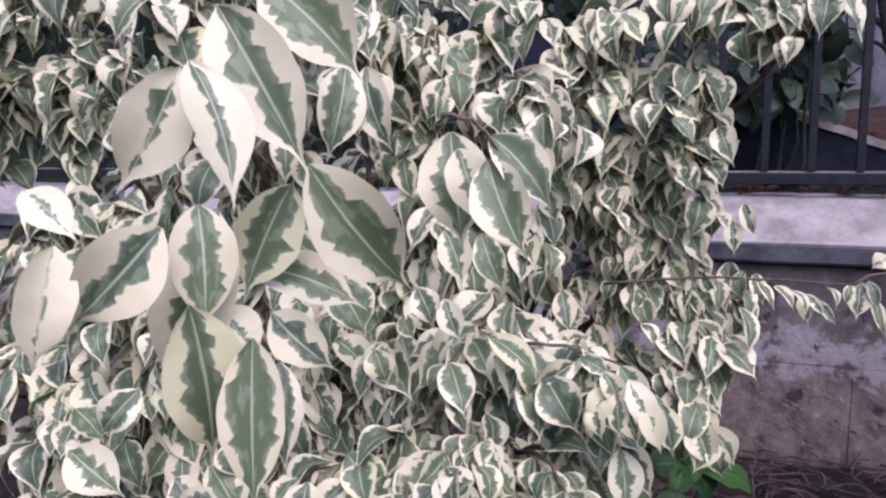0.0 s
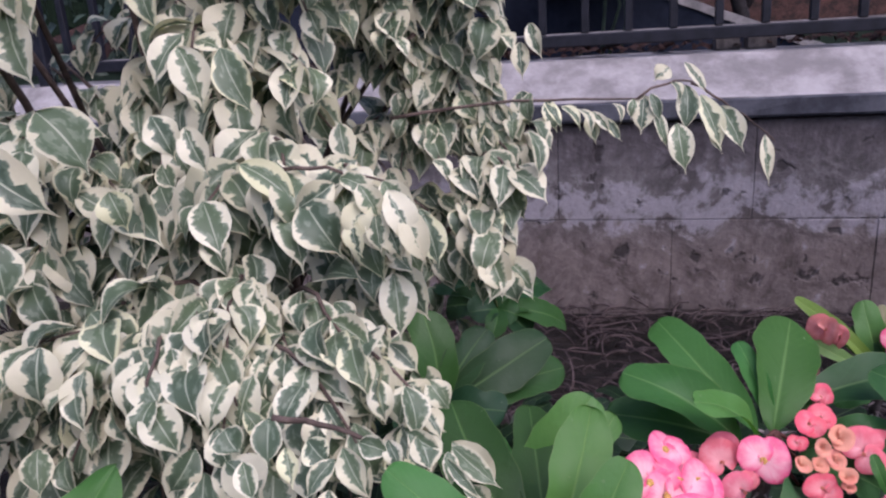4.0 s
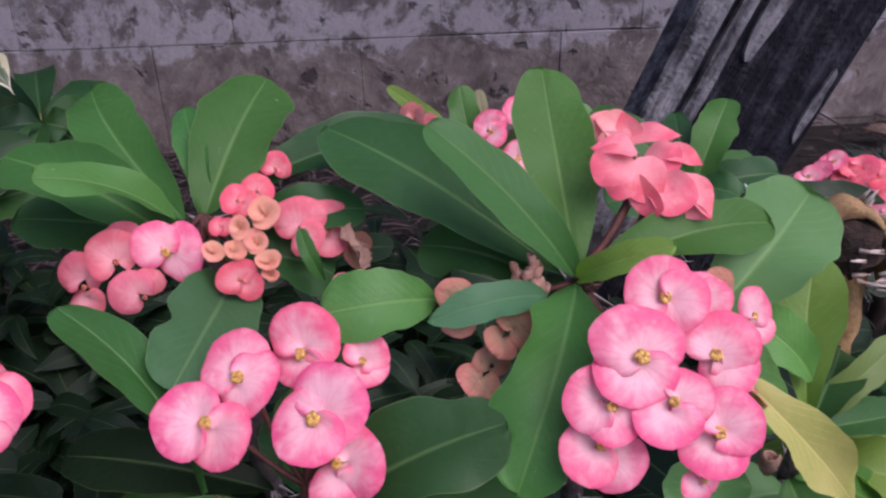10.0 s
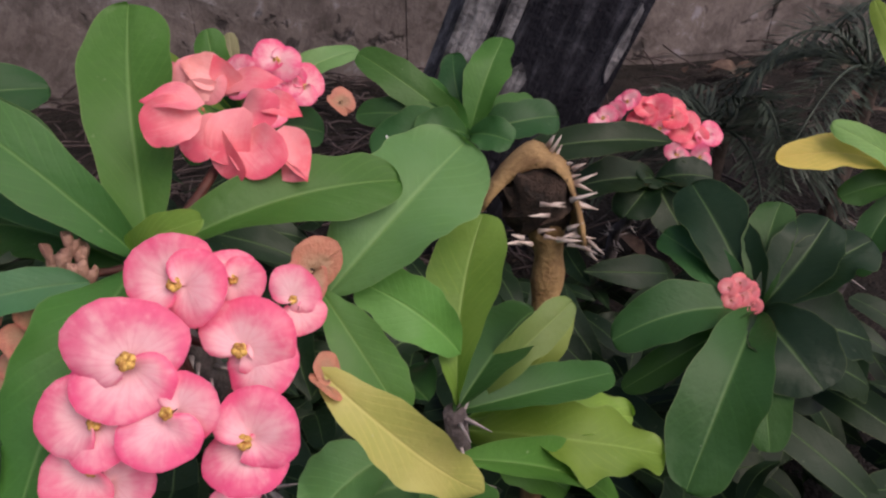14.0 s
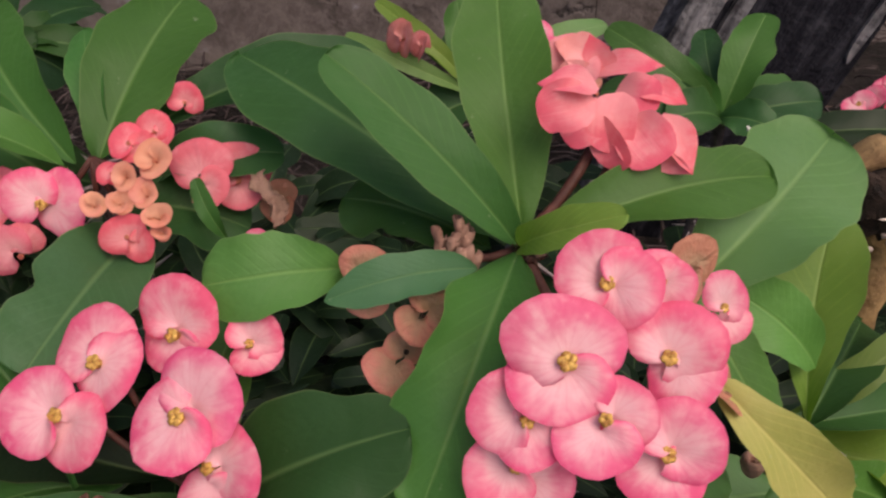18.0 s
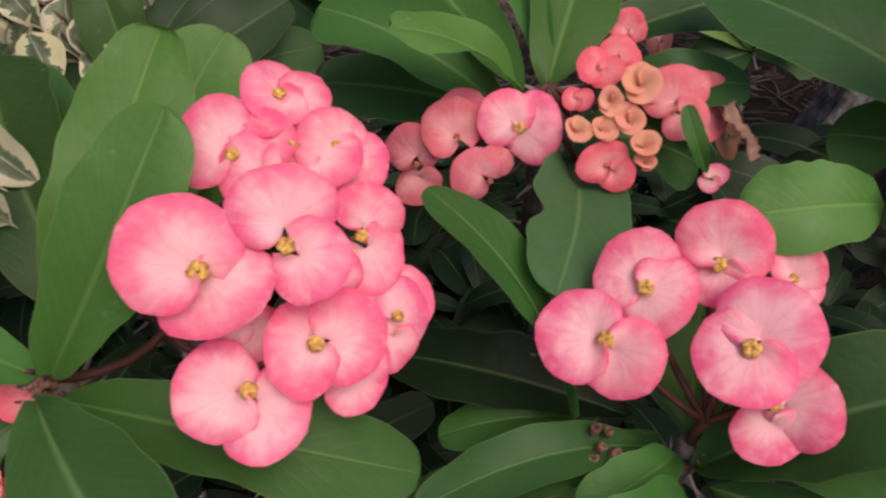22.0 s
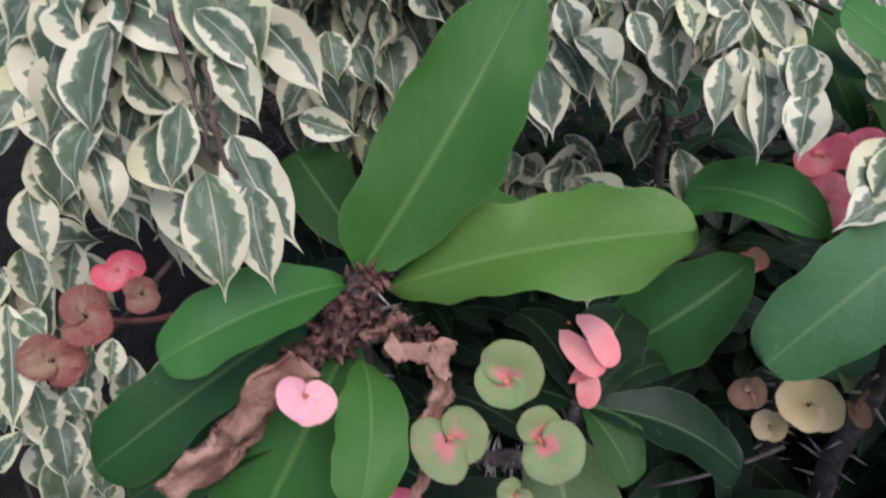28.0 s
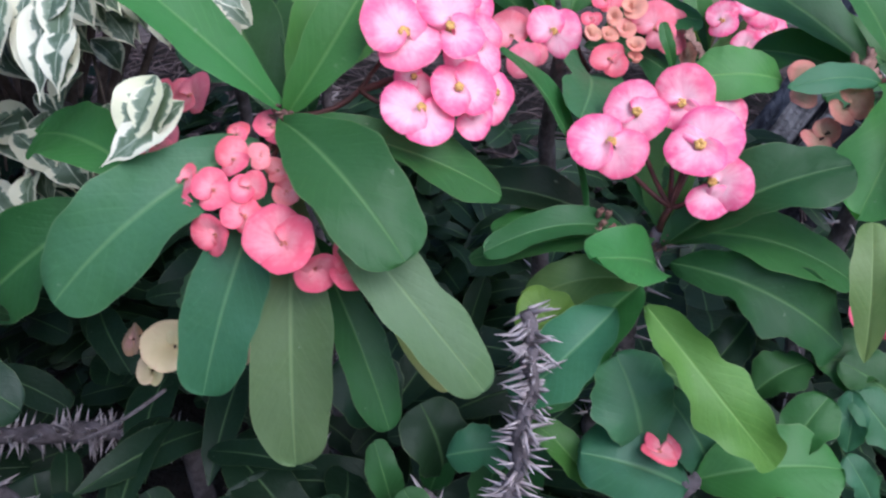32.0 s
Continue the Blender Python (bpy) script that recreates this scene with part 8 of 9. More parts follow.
fig_leaf((-0.013, 0.770, 0.661), (-0.011, 0.767, 0.631), 0.0163, (-0.37, -0.93, 0.07), 0.35)
fig_leaf((0.000, 0.769, 0.651), (0.016, 0.757, 0.626), 0.0118, (0.45, -0.67, 0.59), 0.35)
fig_leaf((0.015, 0.770, 0.647), (0.033, 0.760, 0.625), 0.0118, (0.39, -0.68, 0.62), 0.35)
fig_leaf((0.030, 0.772, 0.644), (0.041, 0.759, 0.617), 0.0108, (0.48, -0.70, 0.52), 0.35)
fig_leaf((0.043, 0.773, 0.641), (0.060, 0.770, 0.620), 0.0097, (0.09, -0.97, 0.23), 0.35)
fig_leaf((-0.015, 0.759, 0.627), (-0.006, 0.740, 0.583), 0.0183, (0.59, -0.69, 0.42), 0.35)
fig_leaf((0.096, 0.787, 0.654), (0.104, 0.780, 0.627), 0.0108, (-0.02, -0.97, 0.25), 0.35)
fig_leaf((0.114, 0.793, 0.663), (0.121, 0.782, 0.644), 0.0097, (0.37, -0.74, 0.56), 0.35)
fig_leaf((0.061, 0.779, 0.647), (0.068, 0.768, 0.627), 0.0075, (0.43, -0.70, 0.57), 0.35)
fig_leaf((0.081, 0.783, 0.650), (0.078, 0.777, 0.631), 0.0097, (0.02, -0.95, 0.32), 0.35)
fig_leaf((-0.210, 0.440, 0.476), (-0.209, 0.416, 0.441), 0.0212, (0.37, -0.77, 0.53), 0.15)
fig_leaf((-0.179, 0.433, 0.476), (-0.158, 0.416, 0.445), 0.0229, (0.25, -0.77, 0.59), 0.15)
fig_leaf((-0.188, 0.424, 0.465), (-0.175, 0.402, 0.430), 0.0254, (0.31, -0.76, 0.57), 0.15)
fig_leaf((-0.196, 0.450, 0.487), (-0.175, 0.442, 0.469), 0.0175, (0.20, -0.79, 0.58), 0.15)
fig_leaf((-0.209, 0.448, 0.489), (-0.219, 0.429, 0.463), 0.0200, (0.37, -0.81, 0.47), 0.15)
fig_leaf((-0.141, 0.393, 0.500), (-0.132, 0.382, 0.481), 0.0142, (0.20, -0.80, 0.56), 0.15)
fig_leaf((-0.092, 0.394, 0.485), (-0.093, 0.379, 0.464), 0.0162, (0.06, -0.82, 0.56), 0.15)
fig_leaf((-0.083, 0.392, 0.480), (-0.081, 0.365, 0.440), 0.0172, (0.03, -0.83, 0.56), 0.15)
fig_leaf((-0.067, 0.385, 0.489), (-0.067, 0.367, 0.463), 0.0182, (-0.02, -0.83, 0.56), 0.15)
fig_leaf((-0.062, 0.374, 0.472), (-0.066, 0.356, 0.446), 0.0182, (-0.04, -0.81, 0.58), 0.15)
fig_leaf((-0.087, 0.407, 0.504), (-0.070, 0.395, 0.481), 0.0162, (0.04, -0.87, 0.49), 0.15)
fig_leaf((-0.091, 0.403, 0.499), (-0.104, 0.388, 0.481), 0.0121, (0.12, -0.80, 0.58), 0.15)
fig_leaf((-0.029, 0.373, 0.454), (-0.041, 0.351, 0.425), 0.0243, (-0.15, -0.75, 0.64), 0.15)
fig_leaf((-0.016, 0.369, 0.444), (-0.049, 0.346, 0.420), 0.0214, (-0.08, -0.66, 0.75), 0.15)
fig_leaf((-0.024, 0.372, 0.451), (-0.030, 0.353, 0.425), 0.0214, (-0.17, -0.78, 0.61), 0.15)
fig_leaf((-0.154, 0.401, 0.515), (-0.143, 0.395, 0.503), 0.0202, (0.18, -0.81, 0.56), 0.15)
fig_leaf((-0.130, 0.409, 0.519), (-0.127, 0.394, 0.496), 0.0182, (0.17, -0.81, 0.55), 0.15)
fig_leaf((-0.119, 0.402, 0.505), (-0.112, 0.390, 0.486), 0.0121, (0.13, -0.83, 0.55), 0.15)
fig_leaf((-0.107, 0.406, 0.508), (-0.093, 0.401, 0.496), 0.0182, (0.09, -0.87, 0.49), 0.15)
fig_leaf((-0.225, 0.490, 0.375), (-0.217, 0.473, 0.347), 0.0195, (0.33, -0.75, 0.57), 0.15)
fig_leaf((-0.237, 0.482, 0.367), (-0.207, 0.475, 0.347), 0.0195, (0.28, -0.68, 0.67), 0.15)
fig_leaf((-0.188, 0.500, 0.371), (-0.177, 0.494, 0.360), 0.0229, (0.26, -0.75, 0.61), 0.15)
fig_leaf((-0.171, 0.501, 0.369), (-0.154, 0.491, 0.348), 0.0262, (0.24, -0.77, 0.59), 0.15)
fig_leaf((-0.180, 0.492, 0.357), (-0.146, 0.482, 0.332), 0.0229, (0.25, -0.73, 0.64), 0.15)
fig_leaf((-0.148, 0.494, 0.350), (-0.134, 0.487, 0.336), 0.0098, (0.24, -0.77, 0.60), 0.15)
fig_leaf((-0.207, 0.471, 0.342), (-0.173, 0.459, 0.313), 0.0292, (0.31, -0.68, 0.66), 0.15)
fig_leaf((-0.166, 0.479, 0.335), (-0.142, 0.467, 0.309), 0.0229, (0.28, -0.74, 0.62), 0.15)
fig_leaf((-0.152, 0.471, 0.318), (-0.153, 0.452, 0.291), 0.0213, (0.15, -0.82, 0.56), 0.15)
fig_leaf((-0.130, 0.485, 0.333), (-0.108, 0.478, 0.315), 0.0164, (0.24, -0.75, 0.62), 0.15)
fig_leaf((-0.179, 0.513, 0.388), (-0.152, 0.508, 0.373), 0.0131, (0.21, -0.77, 0.61), 0.15)
fig_leaf((-0.248, 0.413, 0.449), (-0.224, 0.403, 0.426), 0.0200, (0.35, -0.66, 0.67), 0.15)
fig_leaf((-0.262, 0.405, 0.441), (-0.256, 0.382, 0.406), 0.0175, (0.49, -0.69, 0.53), 0.15)
fig_leaf((-0.247, 0.404, 0.436), (-0.239, 0.387, 0.407), 0.0175, (0.46, -0.69, 0.56), 0.15)
fig_leaf((-0.303, 0.422, 0.479), (-0.294, 0.406, 0.453), 0.0200, (0.54, -0.62, 0.57), 0.15)
fig_leaf((-0.296, 0.470, 0.503), (-0.305, 0.452, 0.480), 0.0241, (0.52, -0.77, 0.38), 0.15)
fig_leaf((-0.059, 0.403, 0.513), (-0.050, 0.395, 0.499), 0.0115, (-0.05, -0.88, 0.46), 0.15)
fig_leaf((-0.048, 0.407, 0.516), (-0.028, 0.404, 0.506), 0.0134, (0.05, -0.93, 0.38), 0.15)
fig_leaf((-0.028, 0.403, 0.505), (-0.007, 0.394, 0.485), 0.0069, (-0.04, -0.92, 0.38), 0.15)
fig_leaf((-0.074, 0.399, 0.513), (-0.056, 0.399, 0.507), 0.0134, (0.13, -0.89, 0.43), 0.15)
fig_leaf((-0.272, 0.234, 0.483), (-0.262, 0.214, 0.446), 0.0215, (0.47, -0.71, 0.52), 0.15)
fig_leaf((-0.262, 0.243, 0.475), (-0.250, 0.226, 0.443), 0.0174, (0.43, -0.72, 0.54), 0.15)
fig_leaf((-0.272, 0.254, 0.488), (-0.244, 0.239, 0.452), 0.0217, (0.38, -0.71, 0.59), 0.15)
fig_leaf((-0.277, 0.236, 0.506), (-0.278, 0.220, 0.481), 0.0126, (0.50, -0.74, 0.44), 0.15)
fig_leaf((-0.292, 0.286, 0.508), (-0.272, 0.275, 0.481), 0.0181, (0.36, -0.73, 0.58), 0.15)
fig_leaf((-0.409, 0.324, 0.456), (-0.404, 0.302, 0.418), 0.0262, (0.61, -0.65, 0.46), 0.15)
fig_leaf((-0.369, 0.302, 0.465), (-0.337, 0.290, 0.432), 0.0202, (0.43, -0.63, 0.65), 0.15)
fig_leaf((-0.304, 0.339, 0.510), (-0.266, 0.326, 0.473), 0.0247, (0.28, -0.78, 0.56), 0.15)
fig_leaf((-0.278, 0.320, 0.469), (-0.251, 0.323, 0.461), 0.0148, (0.23, -0.81, 0.54), 0.15)
fig_leaf((-0.300, 0.292, 0.521), (-0.272, 0.284, 0.496), 0.0160, (0.30, -0.76, 0.58), 0.15)
fig_leaf((-0.353, 0.328, 0.501), (-0.345, 0.310, 0.468), 0.0214, (0.52, -0.69, 0.50), 0.15)
fig_leaf((-0.388, 0.328, 0.516), (-0.365, 0.317, 0.489), 0.0277, (0.42, -0.66, 0.62), 0.15)
fig_leaf((-0.366, 0.329, 0.508), (-0.357, 0.313, 0.478), 0.0202, (0.54, -0.67, 0.51), 0.15)
fig_leaf((-0.420, 0.306, 0.431), (-0.405, 0.287, 0.395), 0.0221, (0.61, -0.58, 0.54), 0.15)
fig_leaf((-0.388, 0.314, 0.430), (-0.363, 0.303, 0.403), 0.0193, (0.47, -0.60, 0.65), 0.15)
fig_leaf((-0.188, 0.426, 0.468), (-0.179, 0.403, 0.427), 0.0254, (0.10, -0.86, 0.50), 0.15)
fig_leaf((-0.179, 0.440, 0.470), (-0.166, 0.424, 0.439), 0.0259, (0.07, -0.88, 0.47), 0.15)
fig_leaf((-0.157, 0.444, 0.468), (-0.137, 0.436, 0.447), 0.0137, (0.06, -0.91, 0.40), 0.15)
fig_leaf((-0.082, 0.392, 0.481), (-0.080, 0.367, 0.441), 0.0216, (-0.15, -0.85, 0.51), 0.15)
fig_leaf((-0.099, 0.388, 0.482), (-0.101, 0.369, 0.452), 0.0165, (-0.10, -0.84, 0.54), 0.15)
fig_leaf((-0.066, 0.383, 0.490), (-0.075, 0.369, 0.472), 0.0170, (-0.10, -0.77, 0.62), 0.15)
fig_leaf((-0.063, 0.375, 0.476), (-0.066, 0.356, 0.447), 0.0182, (-0.18, -0.81, 0.56), 0.15)
fig_leaf((-0.425, 0.274, 0.382), (-0.416, 0.241, 0.325), 0.0221, (0.65, -0.61, 0.45), 0.15)
fig_leaf((-0.392, 0.260, 0.345), (-0.383, 0.255, 0.333), 0.0166, (0.57, -0.50, 0.65), 0.15)
fig_leaf((-0.373, 0.278, 0.366), (-0.373, 0.266, 0.347), 0.0138, (0.54, -0.72, 0.44), 0.15)
fig_leaf((-0.419, 0.272, 0.377), (-0.402, 0.270, 0.367), 0.0166, (0.40, -0.51, 0.76), 0.15)
fig_leaf((-0.365, 0.303, 0.336), (-0.371, 0.285, 0.309), 0.0166, (0.44, -0.79, 0.44), 0.15)
fig_leaf((-0.385, 0.298, 0.337), (-0.387, 0.280, 0.307), 0.0182, (0.52, -0.73, 0.44), 0.15)
fig_leaf((-0.405, 0.295, 0.340), (-0.406, 0.277, 0.312), 0.0182, (0.55, -0.72, 0.43), 0.15)
fig_leaf((-0.358, 0.316, 0.354), (-0.364, 0.300, 0.331), 0.0166, (0.42, -0.80, 0.44), 0.15)
fig_leaf((-0.421, 0.272, 0.310), (-0.411, 0.255, 0.278), 0.0212, (0.63, -0.59, 0.51), 0.15)
fig_leaf((-0.393, 0.274, 0.301), (-0.393, 0.256, 0.271), 0.0197, (0.54, -0.71, 0.45), 0.15)
fig_leaf((-0.434, 0.278, 0.326), (-0.423, 0.262, 0.294), 0.0212, (0.64, -0.57, 0.52), 0.15)
fig_leaf((-0.375, 0.282, 0.305), (-0.378, 0.263, 0.277), 0.0182, (0.48, -0.76, 0.44), 0.15)
fig_leaf((-0.447, 0.314, 0.388), (-0.434, 0.298, 0.357), 0.0212, (0.62, -0.57, 0.54), 0.15)
fig_leaf((-0.420, 0.322, 0.390), (-0.420, 0.304, 0.361), 0.0182, (0.59, -0.69, 0.43), 0.15)
fig_leaf((-0.033, 0.444, 0.486), (-0.002, 0.433, 0.466), 0.0141, (0.19, -0.73, 0.66), 0.15)
fig_leaf((-0.023, 0.422, 0.472), (-0.001, 0.414, 0.456), 0.0054, (0.23, -0.69, 0.69), 0.15)
fig_leaf((-0.042, 0.408, 0.515), (-0.034, 0.397, 0.498), 0.0186, (0.43, -0.65, 0.62), 0.15)
fig_leaf((-0.026, 0.405, 0.507), (-0.023, 0.394, 0.492), 0.0093, (0.43, -0.70, 0.57), 0.15)
fig_twig((-0.142, 0.741, 0.645), (0.086, 0.784, 0.650), 0.0016, 0.006)
fig_twig((0.084, 0.784, 0.650), (0.137, 0.797, 0.662), 0.0013, 0.006)
fig_twig((0.132, 0.796, 0.661), (0.207, 0.792, 0.606), 0.0011, 0.004)
fig_twig((-0.128, 0.409, 0.519), (-0.053, 0.410, 0.497), 0.0018, 0.006)
fig_twig((-0.226, 0.491, 0.370), (-0.186, 0.488, 0.353), 0.0016, 0.006)
fig_twig((-0.207, 0.493, 0.366), (-0.156, 0.509, 0.375), 0.0016, 0.006)
fig_twig((-0.310, 0.290, 0.521), (-0.288, 0.265, 0.471), 0.0012, 0.002)
fig_twig((-0.284, 0.265, 0.510), (-0.276, 0.253, 0.488), 0.0010, 0.002)
fig_twig((-0.347, 0.338, 0.514), (-0.332, 0.329, 0.494), 0.0013, 0.006)
fig_twig((-0.278, 0.252, 0.497), (-0.266, 0.242, 0.475), 0.0014, 0.002)
fig_twig((-0.117, 0.127, 0.767), (-0.104, 0.130, 0.757), 0.0006, 0.006)
fig_twig((-0.125, 0.293, 0.806), (-0.101, 0.298, 0.790), 0.0010, 0.006)
fig_twig((-0.177, 0.534, 0.637), (-0.084, 0.541, 0.625), 0.0016, 0.006)
fig_twig((-0.112, 0.536, 0.620), (-0.061, 0.538, 0.607), 0.0013, 0.006)


def fig_body():
    """Limbs, twigs and the hanging foliage, clump by clump: middle, half sizes, leaves, leaf length."""
    r2 = random.Random(21)
    root = Vector(fig.location)
    o = root
    clumps = [
        ((-0.118, 0.800, 0.844), (0.086, 0.060, 0.084), 190, 0.045),
        ((-0.126, 0.800, 0.721), (0.091, 0.050, 0.066), 200, 0.042),
        ((-0.119, 0.820, 0.611), (0.125, 0.050, 0.044), 230, 0.040),
        ((-0.141, 0.800, 0.506), (0.112, 0.050, 0.042), 180, 0.042),
        ((-0.219, 0.680, 0.427), (0.102, 0.050, 0.050), 180, 0.042),
        ((-0.141, 0.840, 0.681), (0.102, 0.040, 0.050), 150, 0.038),
        ((-0.053, 0.800, 0.911), (0.044, 0.040, 0.056), 55, 0.045),
        ((0.042, 0.820, 0.910), (0.055, 0.030, 0.043), 50, 0.045),
        ((-0.052, 0.800, 0.805), (0.042, 0.040, 0.048), 40, 0.044),
        ((-0.262, 0.680, 0.826), (0.121, 0.060, 0.096), 230, 0.048),
        ((-0.282, 0.660, 0.669), (0.114, 0.060, 0.073), 230, 0.047),
        ((-0.287, 0.620, 0.552), (0.108, 0.050, 0.051), 180, 0.045),
        ((-0.427, 0.600, 0.815), (0.134, 0.060, 0.099), 200, 0.050),
        ((-0.391, 0.580, 0.590), (0.095, 0.050, 0.110), 190, 0.047),
        ((-0.493, 0.500, 0.485), (0.124, 0.050, 0.078), 160, 0.047),
        ((-0.344, 0.540, 0.470), (0.097, 0.050, 0.053), 130, 0.046),
        ((-0.696, 0.550, 0.648), (0.203, 0.050, 0.099), 210, 0.048),
        ((-0.654, 0.470, 0.521), (0.183, 0.050, 0.073), 190, 0.048),
        ((-0.766, 0.600, 0.864), (0.222, 0.060, 0.156), 270, 0.050),
        ((-0.509, 0.500, 0.535), (0.089, 0.050, 0.175), 250, 0.048),
        ((-0.603, 0.660, 0.991), (0.359, 0.100, 0.130), 150, 0.052),
        ((-0.356, 0.400, 0.893), (0.157, 0.050, 0.066), 60, 0.050),
        ((-0.687, 0.880, 0.650), (0.532, 0.040, 0.378), 440, 0.046),
        ((-0.172, 0.500, 0.480), (0.121, 0.050, 0.087), 170, 0.041),
        ((-0.172, 0.570, 0.595), (0.100, 0.040, 0.055), 110, 0.046),
        ((-0.280, 0.500, 0.518), (0.031, 0.050, 0.137), 90, 0.046),
        ((-0.107, 0.550, 0.543), (0.029, 0.040, 0.084), 80, 0.046),
        ((-0.048, 0.740, 0.546), (0.034, 0.040, 0.069), 60, 0.043),
        ((-0.216, 0.470, 0.500), (0.152, 0.040, 0.040), 250, 0.036),
        ((-0.335, 0.480, 0.424), (0.072, 0.050, 0.053), 90, 0.040),
        ((-0.174, 0.470, 0.343), (0.061, 0.020, 0.047), 26, 0.036),
        ((-0.376, 0.340, 0.472), (0.083, 0.050, 0.070), 200, 0.050),
        ((-0.524, 0.360, 0.221), (0.042, 0.040, 0.135), 80, 0.046),
        ((-0.147, 0.470, 0.487), (0.115, 0.030, 0.030), 130, 0.036),
        ((-0.520, 0.800, 1.120), (0.340, 0.260, 0.080), 260, 0.055),
        ((-0.750, 0.750, 0.700), (0.160, 0.220, 0.320), 260, 0.052),
        ((-0.400, 1.020, 0.600), (0.340, 0.060, 0.360), 300, 0.050),
    ]
    pieces = []
    for (cx, cy, cz), (rx, ry, rz), count, size in clumps:
        middle = Vector((cx, cy, cz))
        # limb from the root to the clump
        pts = bow((root.x + r2.uniform(-.03, .03), root.y + r2.uniform(-.03, .03), 0.0), middle, (r2.uniform(-.05, 0), 0.08, 0.10), 9, r2, 0.008)
        child("limb", mesh_from("limb", *tube([p - o for p in pts], [0.0060 - 0.0004 * i for i in range(10)], 7), BARK), fig)
        count = int(count * 0.80)
        twigs = max(5, count // 11)
        per = count // twigs
        for k in range(twigs):
            while True:
                q = Vector((r2.uniform(-1, 1), r2.uniform(-1, 1), r2.uniform(-1, 1)))
                if q.x ** 4 + q.y ** 4 + q.z ** 4 < 1:
                    break
            end = middle + Vector((q.x * rx, q.y * ry - 0.3 * ry, q.z * rz - 0.01))
            start = middle + Vector((q.x * rx * 0.35 - 0.03, 0.4 * ry + 0.03, q.z * rz * 0.5 + 0.35 * rz))
            tw = bow(start, end, (0, 0, 0.024), 6, r2, 0.003)
            pieces.append(("twig", tube([p - o for p in tw], [0.0022, 0.002, 0.0018, 0.0016, 0.0014, 0.0012, 0.0009], 5)))
            hue = r2.gauss(0.0, 0.5)
            for i in range(per):
                # leaves stand off the twig in turn to either side and hang
                t = 0.20 + 0.80 * (i + 0.6 * r2.random()) / per
                j = min(5, int(t * 6))
                p = tw[j].lerp(tw[j + 1], t * 6 - j)
                d = (tw[j + 1] - tw[j]).normalized()
                side = d.cross(Vector((0.2, -0.8, 0.5))).normalized() * (1 if i % 2 else -1)
                l = size * min(1.30, max(0.50, r2.lognormvariate(0.05, 0.24))) * (1.10 - 0.30 * t)
                dirn = (d * 0.35 + side * r2.uniform(0.15, 0.75) + Vector((r2.gauss(0.05, 0.25), r2.gauss(-0.40, 0.28), -0.85 + r2.gauss(0, 0.22)))).normalized()
                p = p + Vector((r2.gauss(0, 0.005), r2.gauss(0, 0.005), r2.gauss(0, 0.004)))
                face = Vector((r2.gauss(0.1 + hue * 0.4, 0.42), -1.0, r2.gauss(0.62, 0.4))) + side * 0.28
                pieces.append(("leaf", (p, p + dirn * l, l * r2.uniform(0.52, 0.70), face, r2.uniform(0.05, 0.38))))
    leaves = [p[1] for p in pieces if p[0] == "leaf"]
    # the leaves nearest the path stay single
    order = sorted(range(len(leaves)), key=lambda i: leaves[i][0].y)
    single = set(order[:190])
    vs, fs, uvs = [], [], []
    for i, (b, t, w, face, bend) in enumerate(leaves):
        if i in single:
            fig_leaf(b, t, w, face, bend)
            continue
        v, f, uv = blade(b - o, t - o, w, face, bend, 0.03, (0.74, 0.78), 6, 11, r2, r2.uniform(0.10, 0.30), 0.13)
        k = len(vs)
        vs += v
        uvs += uv
        fs += [tuple(q + k for q in g) for g in f]
    tagged(child("foliage", mesh_from("foliage", vs, fs, FIGLEAF, uvs), fig, "mass of cream-edged hanging leaves"), kind="stuff")
    vs, fs = [], []
    for kind, data in pieces:
        if kind == "twig":
            k = len(vs)
            vs += data[0]
            fs += [tuple(q + k for q in g) for g in data[1]]
    tagged(child("twig_mass", mesh_from("twig_mass", vs, fs, BARK), fig, "thin red-brown twigs"), kind="stuff")


fig_body()


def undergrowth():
    """Filler leaves low on the stems, too many to tell apart; their dark colour stands for shade."""
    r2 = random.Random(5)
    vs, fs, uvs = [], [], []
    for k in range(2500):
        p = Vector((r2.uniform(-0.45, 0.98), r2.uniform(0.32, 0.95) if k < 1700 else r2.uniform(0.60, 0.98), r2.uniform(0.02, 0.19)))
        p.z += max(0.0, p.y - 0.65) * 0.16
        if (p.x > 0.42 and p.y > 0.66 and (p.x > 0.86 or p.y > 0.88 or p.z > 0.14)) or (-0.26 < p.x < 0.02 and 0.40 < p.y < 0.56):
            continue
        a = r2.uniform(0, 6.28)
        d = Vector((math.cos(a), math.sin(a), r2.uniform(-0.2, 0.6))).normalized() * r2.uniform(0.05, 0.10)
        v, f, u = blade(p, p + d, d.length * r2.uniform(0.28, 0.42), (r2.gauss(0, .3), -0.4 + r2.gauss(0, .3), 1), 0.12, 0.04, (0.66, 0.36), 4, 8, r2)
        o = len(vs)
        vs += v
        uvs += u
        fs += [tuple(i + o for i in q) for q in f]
    ob = tagged(new("undergrowth", mesh_from("undergrowth", vs, fs, SPURGE, uvs)), "leaves low among the thorny stems, shade in their colour", "leaves", kind="stuff")
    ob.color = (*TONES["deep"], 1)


undergrowth()


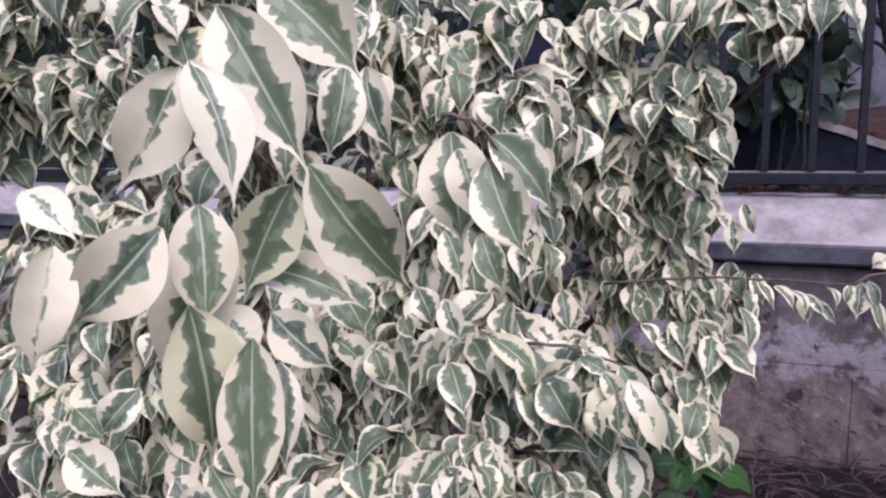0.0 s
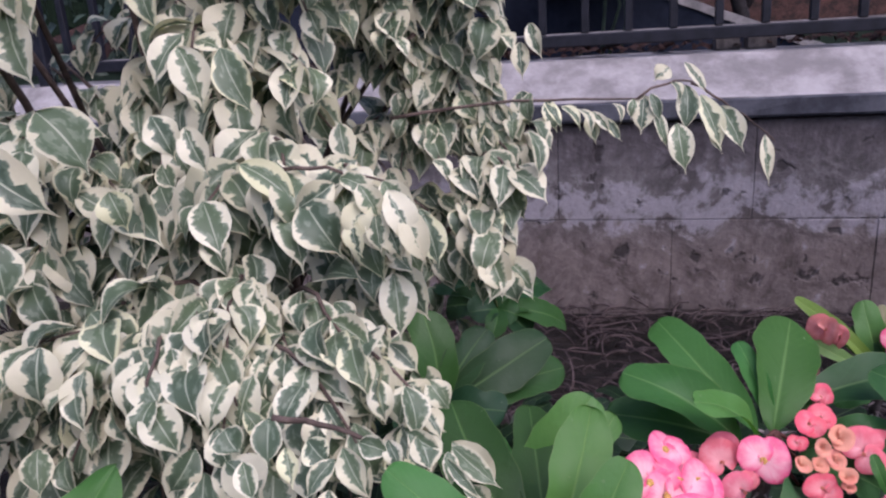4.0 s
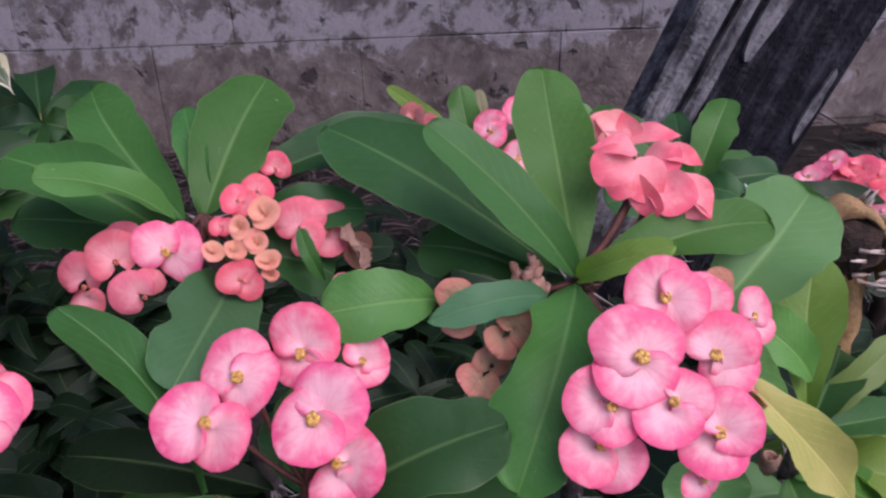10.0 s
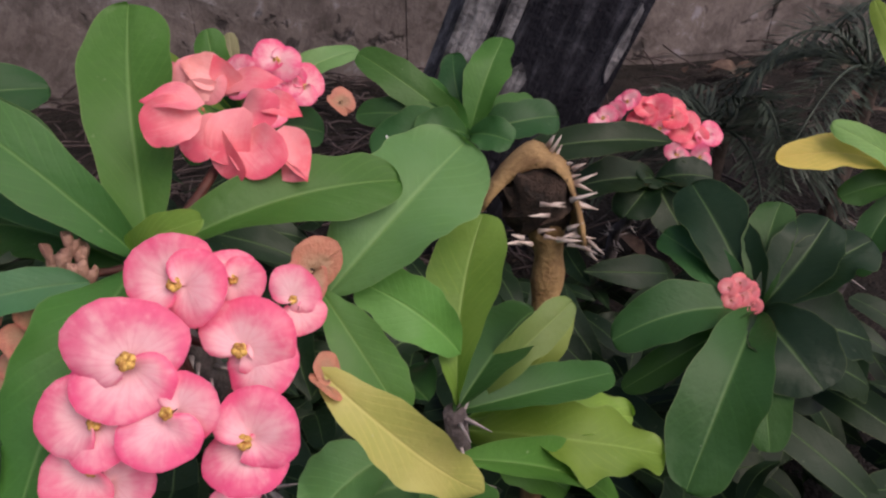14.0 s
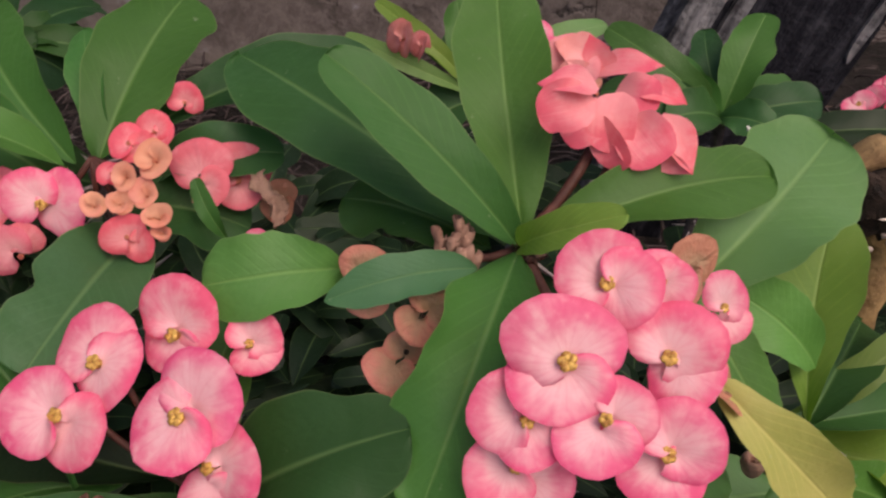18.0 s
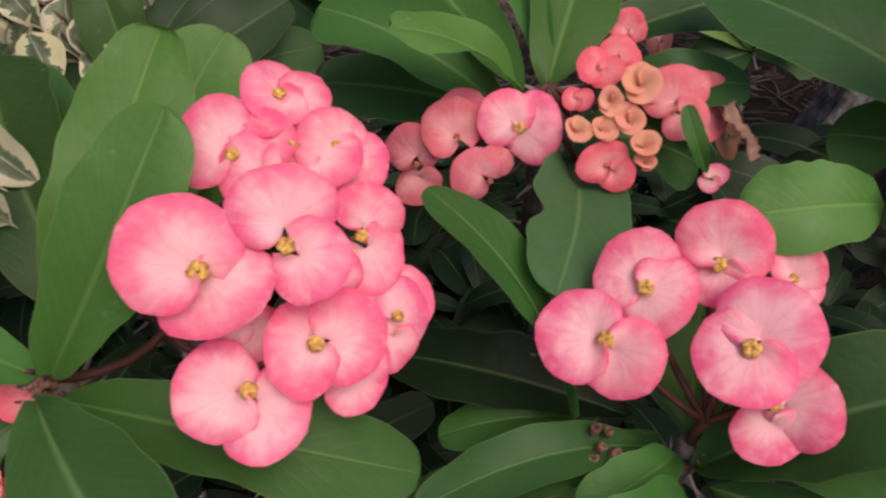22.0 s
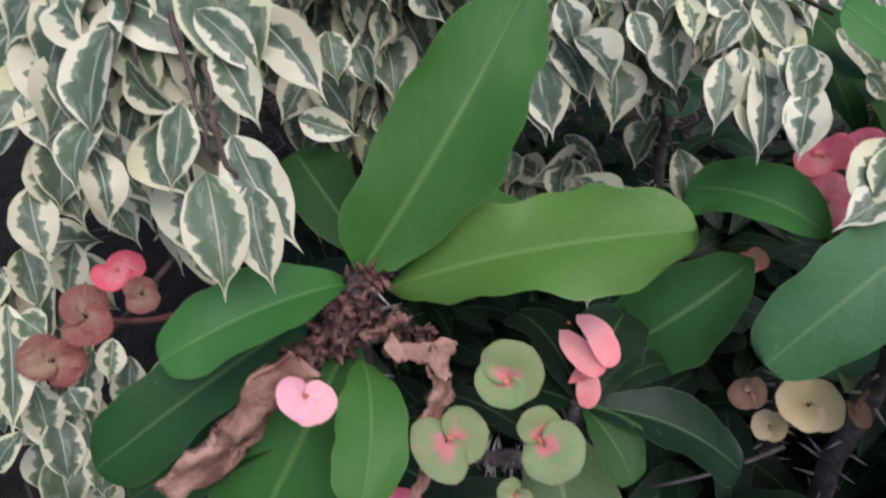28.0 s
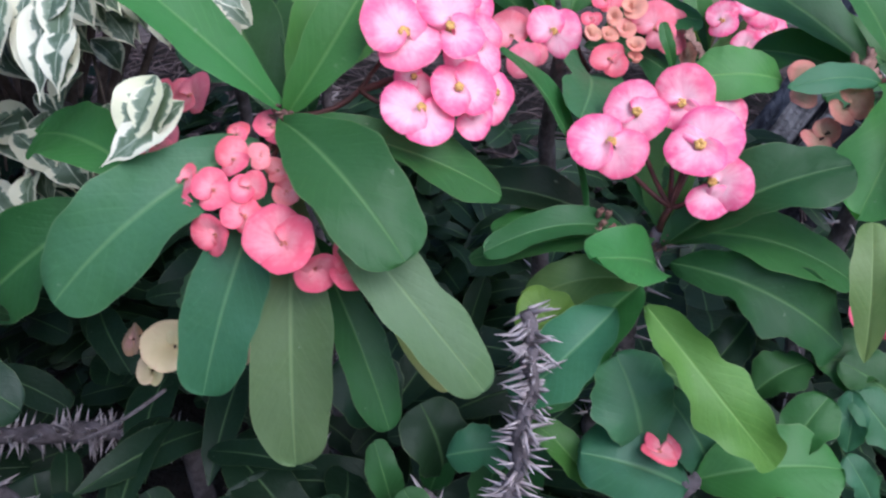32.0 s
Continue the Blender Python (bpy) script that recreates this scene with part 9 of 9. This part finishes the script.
# low feathery shrubs at the right of the pier
def feathery(x, y, z, count, reach, seed):
    r2 = random.Random(seed)
    thing = tagged(new("feathery_shrub"), "low dark green feathery shrub by the wall", "shrub", "feathery shrubs")
    thing.location = (x, y, 0)
    child("trunk", mesh_from("trunk", *tube([(0, 0, -0.02), (0.01, 0, z)], [0.014, 0.008], 7), BARK), thing)
    for k in range(count):
        a = 2 * math.pi * k / count + r2.uniform(-.3, .3)
        far, rise = reach * r2.uniform(0.7, 1.1), r2.uniform(0.0, 0.10)
        mid = [Vector((math.cos(a) * far * t, math.sin(a) * far * t, z + rise * math.sin(t * 2.2) - 0.10 * t * t)) for t in [i / 10 for i in range(11)]]
        v, f = tube(mid, [0.003 - 0.0002 * i for i in range(11)], 5)
        for i in range(110):
            t = 0.8 + 9.1 * i / 110
            j = int(t)
            p = mid[j].lerp(mid[j + 1], t - j)
            d = (mid[j + 1] - mid[j]).normalized()
            s = d.cross(Vector((0, 0, 1))).normalized() * (1 if i % 2 else -1)
            w = (s * r2.uniform(.6, 1) + d * 0.8 + Vector((0, 0, r2.uniform(-.2, .4)))).normalized() * 0.045 * r2.uniform(.6, 1.2)
            bv, bf, _u = blade(p, p + w, 0.0035, (0, 0, 1), 0.05, 0, (0.4, 0.6), 2, 2, r2)
            o = len(v)
            v += bv
            f += [tuple(q + o for q in g) for g in bf]
        child("frond", mesh_from("frond", v, f, PALM), thing)


feathery(0.93, 1.02, 0.21, 14, 0.17, 31)
feathery(1.09, 0.98, 0.29, 14, 0.20, 32)
feathery(1.26, 1.06, 0.34, 12, 0.22, 33)


def fallen_leaves():
    r2 = random.Random(44)
    vs, fs, uvs = [], [], []
    for _ in range(45):
        p = Vector((r2.uniform(0.85, 1.7), r2.uniform(0.95, 1.82), 0.02 + r2.uniform(0, 0.02)))
        a = r2.uniform(0, 6.28)
        d = Vector((math.cos(a), math.sin(a), r2.uniform(-.1, .3))) * r2.uniform(0.04, 0.08)
        v, f, u = blade(p, p + d, d.length * 0.4, (r2.gauss(0, .4), r2.gauss(0, .4), 1), 0.15, 0.08, (0.6, 0.6), 4, 6, r2)
        o = len(vs)
        vs += v
        fs += [tuple(i + o for i in q) for q in f]
    tagged(new("leaf_litter", mesh_from("leaf_litter", vs, fs, LITTER)), "curled brown fallen leaves at the foot of the wall", "leaves", kind="stuff")


fallen_leaves()

# the blocks of the wall, each with its own worn edges
blocks = []
for k in range(3):
    bm = bmesh.new()
    bmesh.ops.create_cube(bm, size=1.0, matrix=Matrix.Diagonal((0.4485, 0.02, 0.2312, 1)))
    bmesh.ops.bevel(bm, geom=bm.edges[:], offset=0.0016, segments=1, affect="EDGES")
    for v in bm.verts:
        v.co += Vector((rng.uniform(-1, 1) * 0.0012, rng.uniform(-1, 1) * 0.0008, rng.uniform(-1, 1) * 0.0012))
    blocks.append(from_bm("block", bm, WALL))
for row, (z, x0) in enumerate(((JOINT + 0.1165, 0.84), (JOINT - 0.1165, 0.66))):
    for i in range(-10, 12):
        child("block", blocks[rng.randrange(3)], core, matrix=pose(x0 + 0.225 + 0.45 * i, WALL_Y + 0.010 + rng.uniform(-0.0008, 0.0008), z, 0, 0, 180 * rng.randrange(2)))
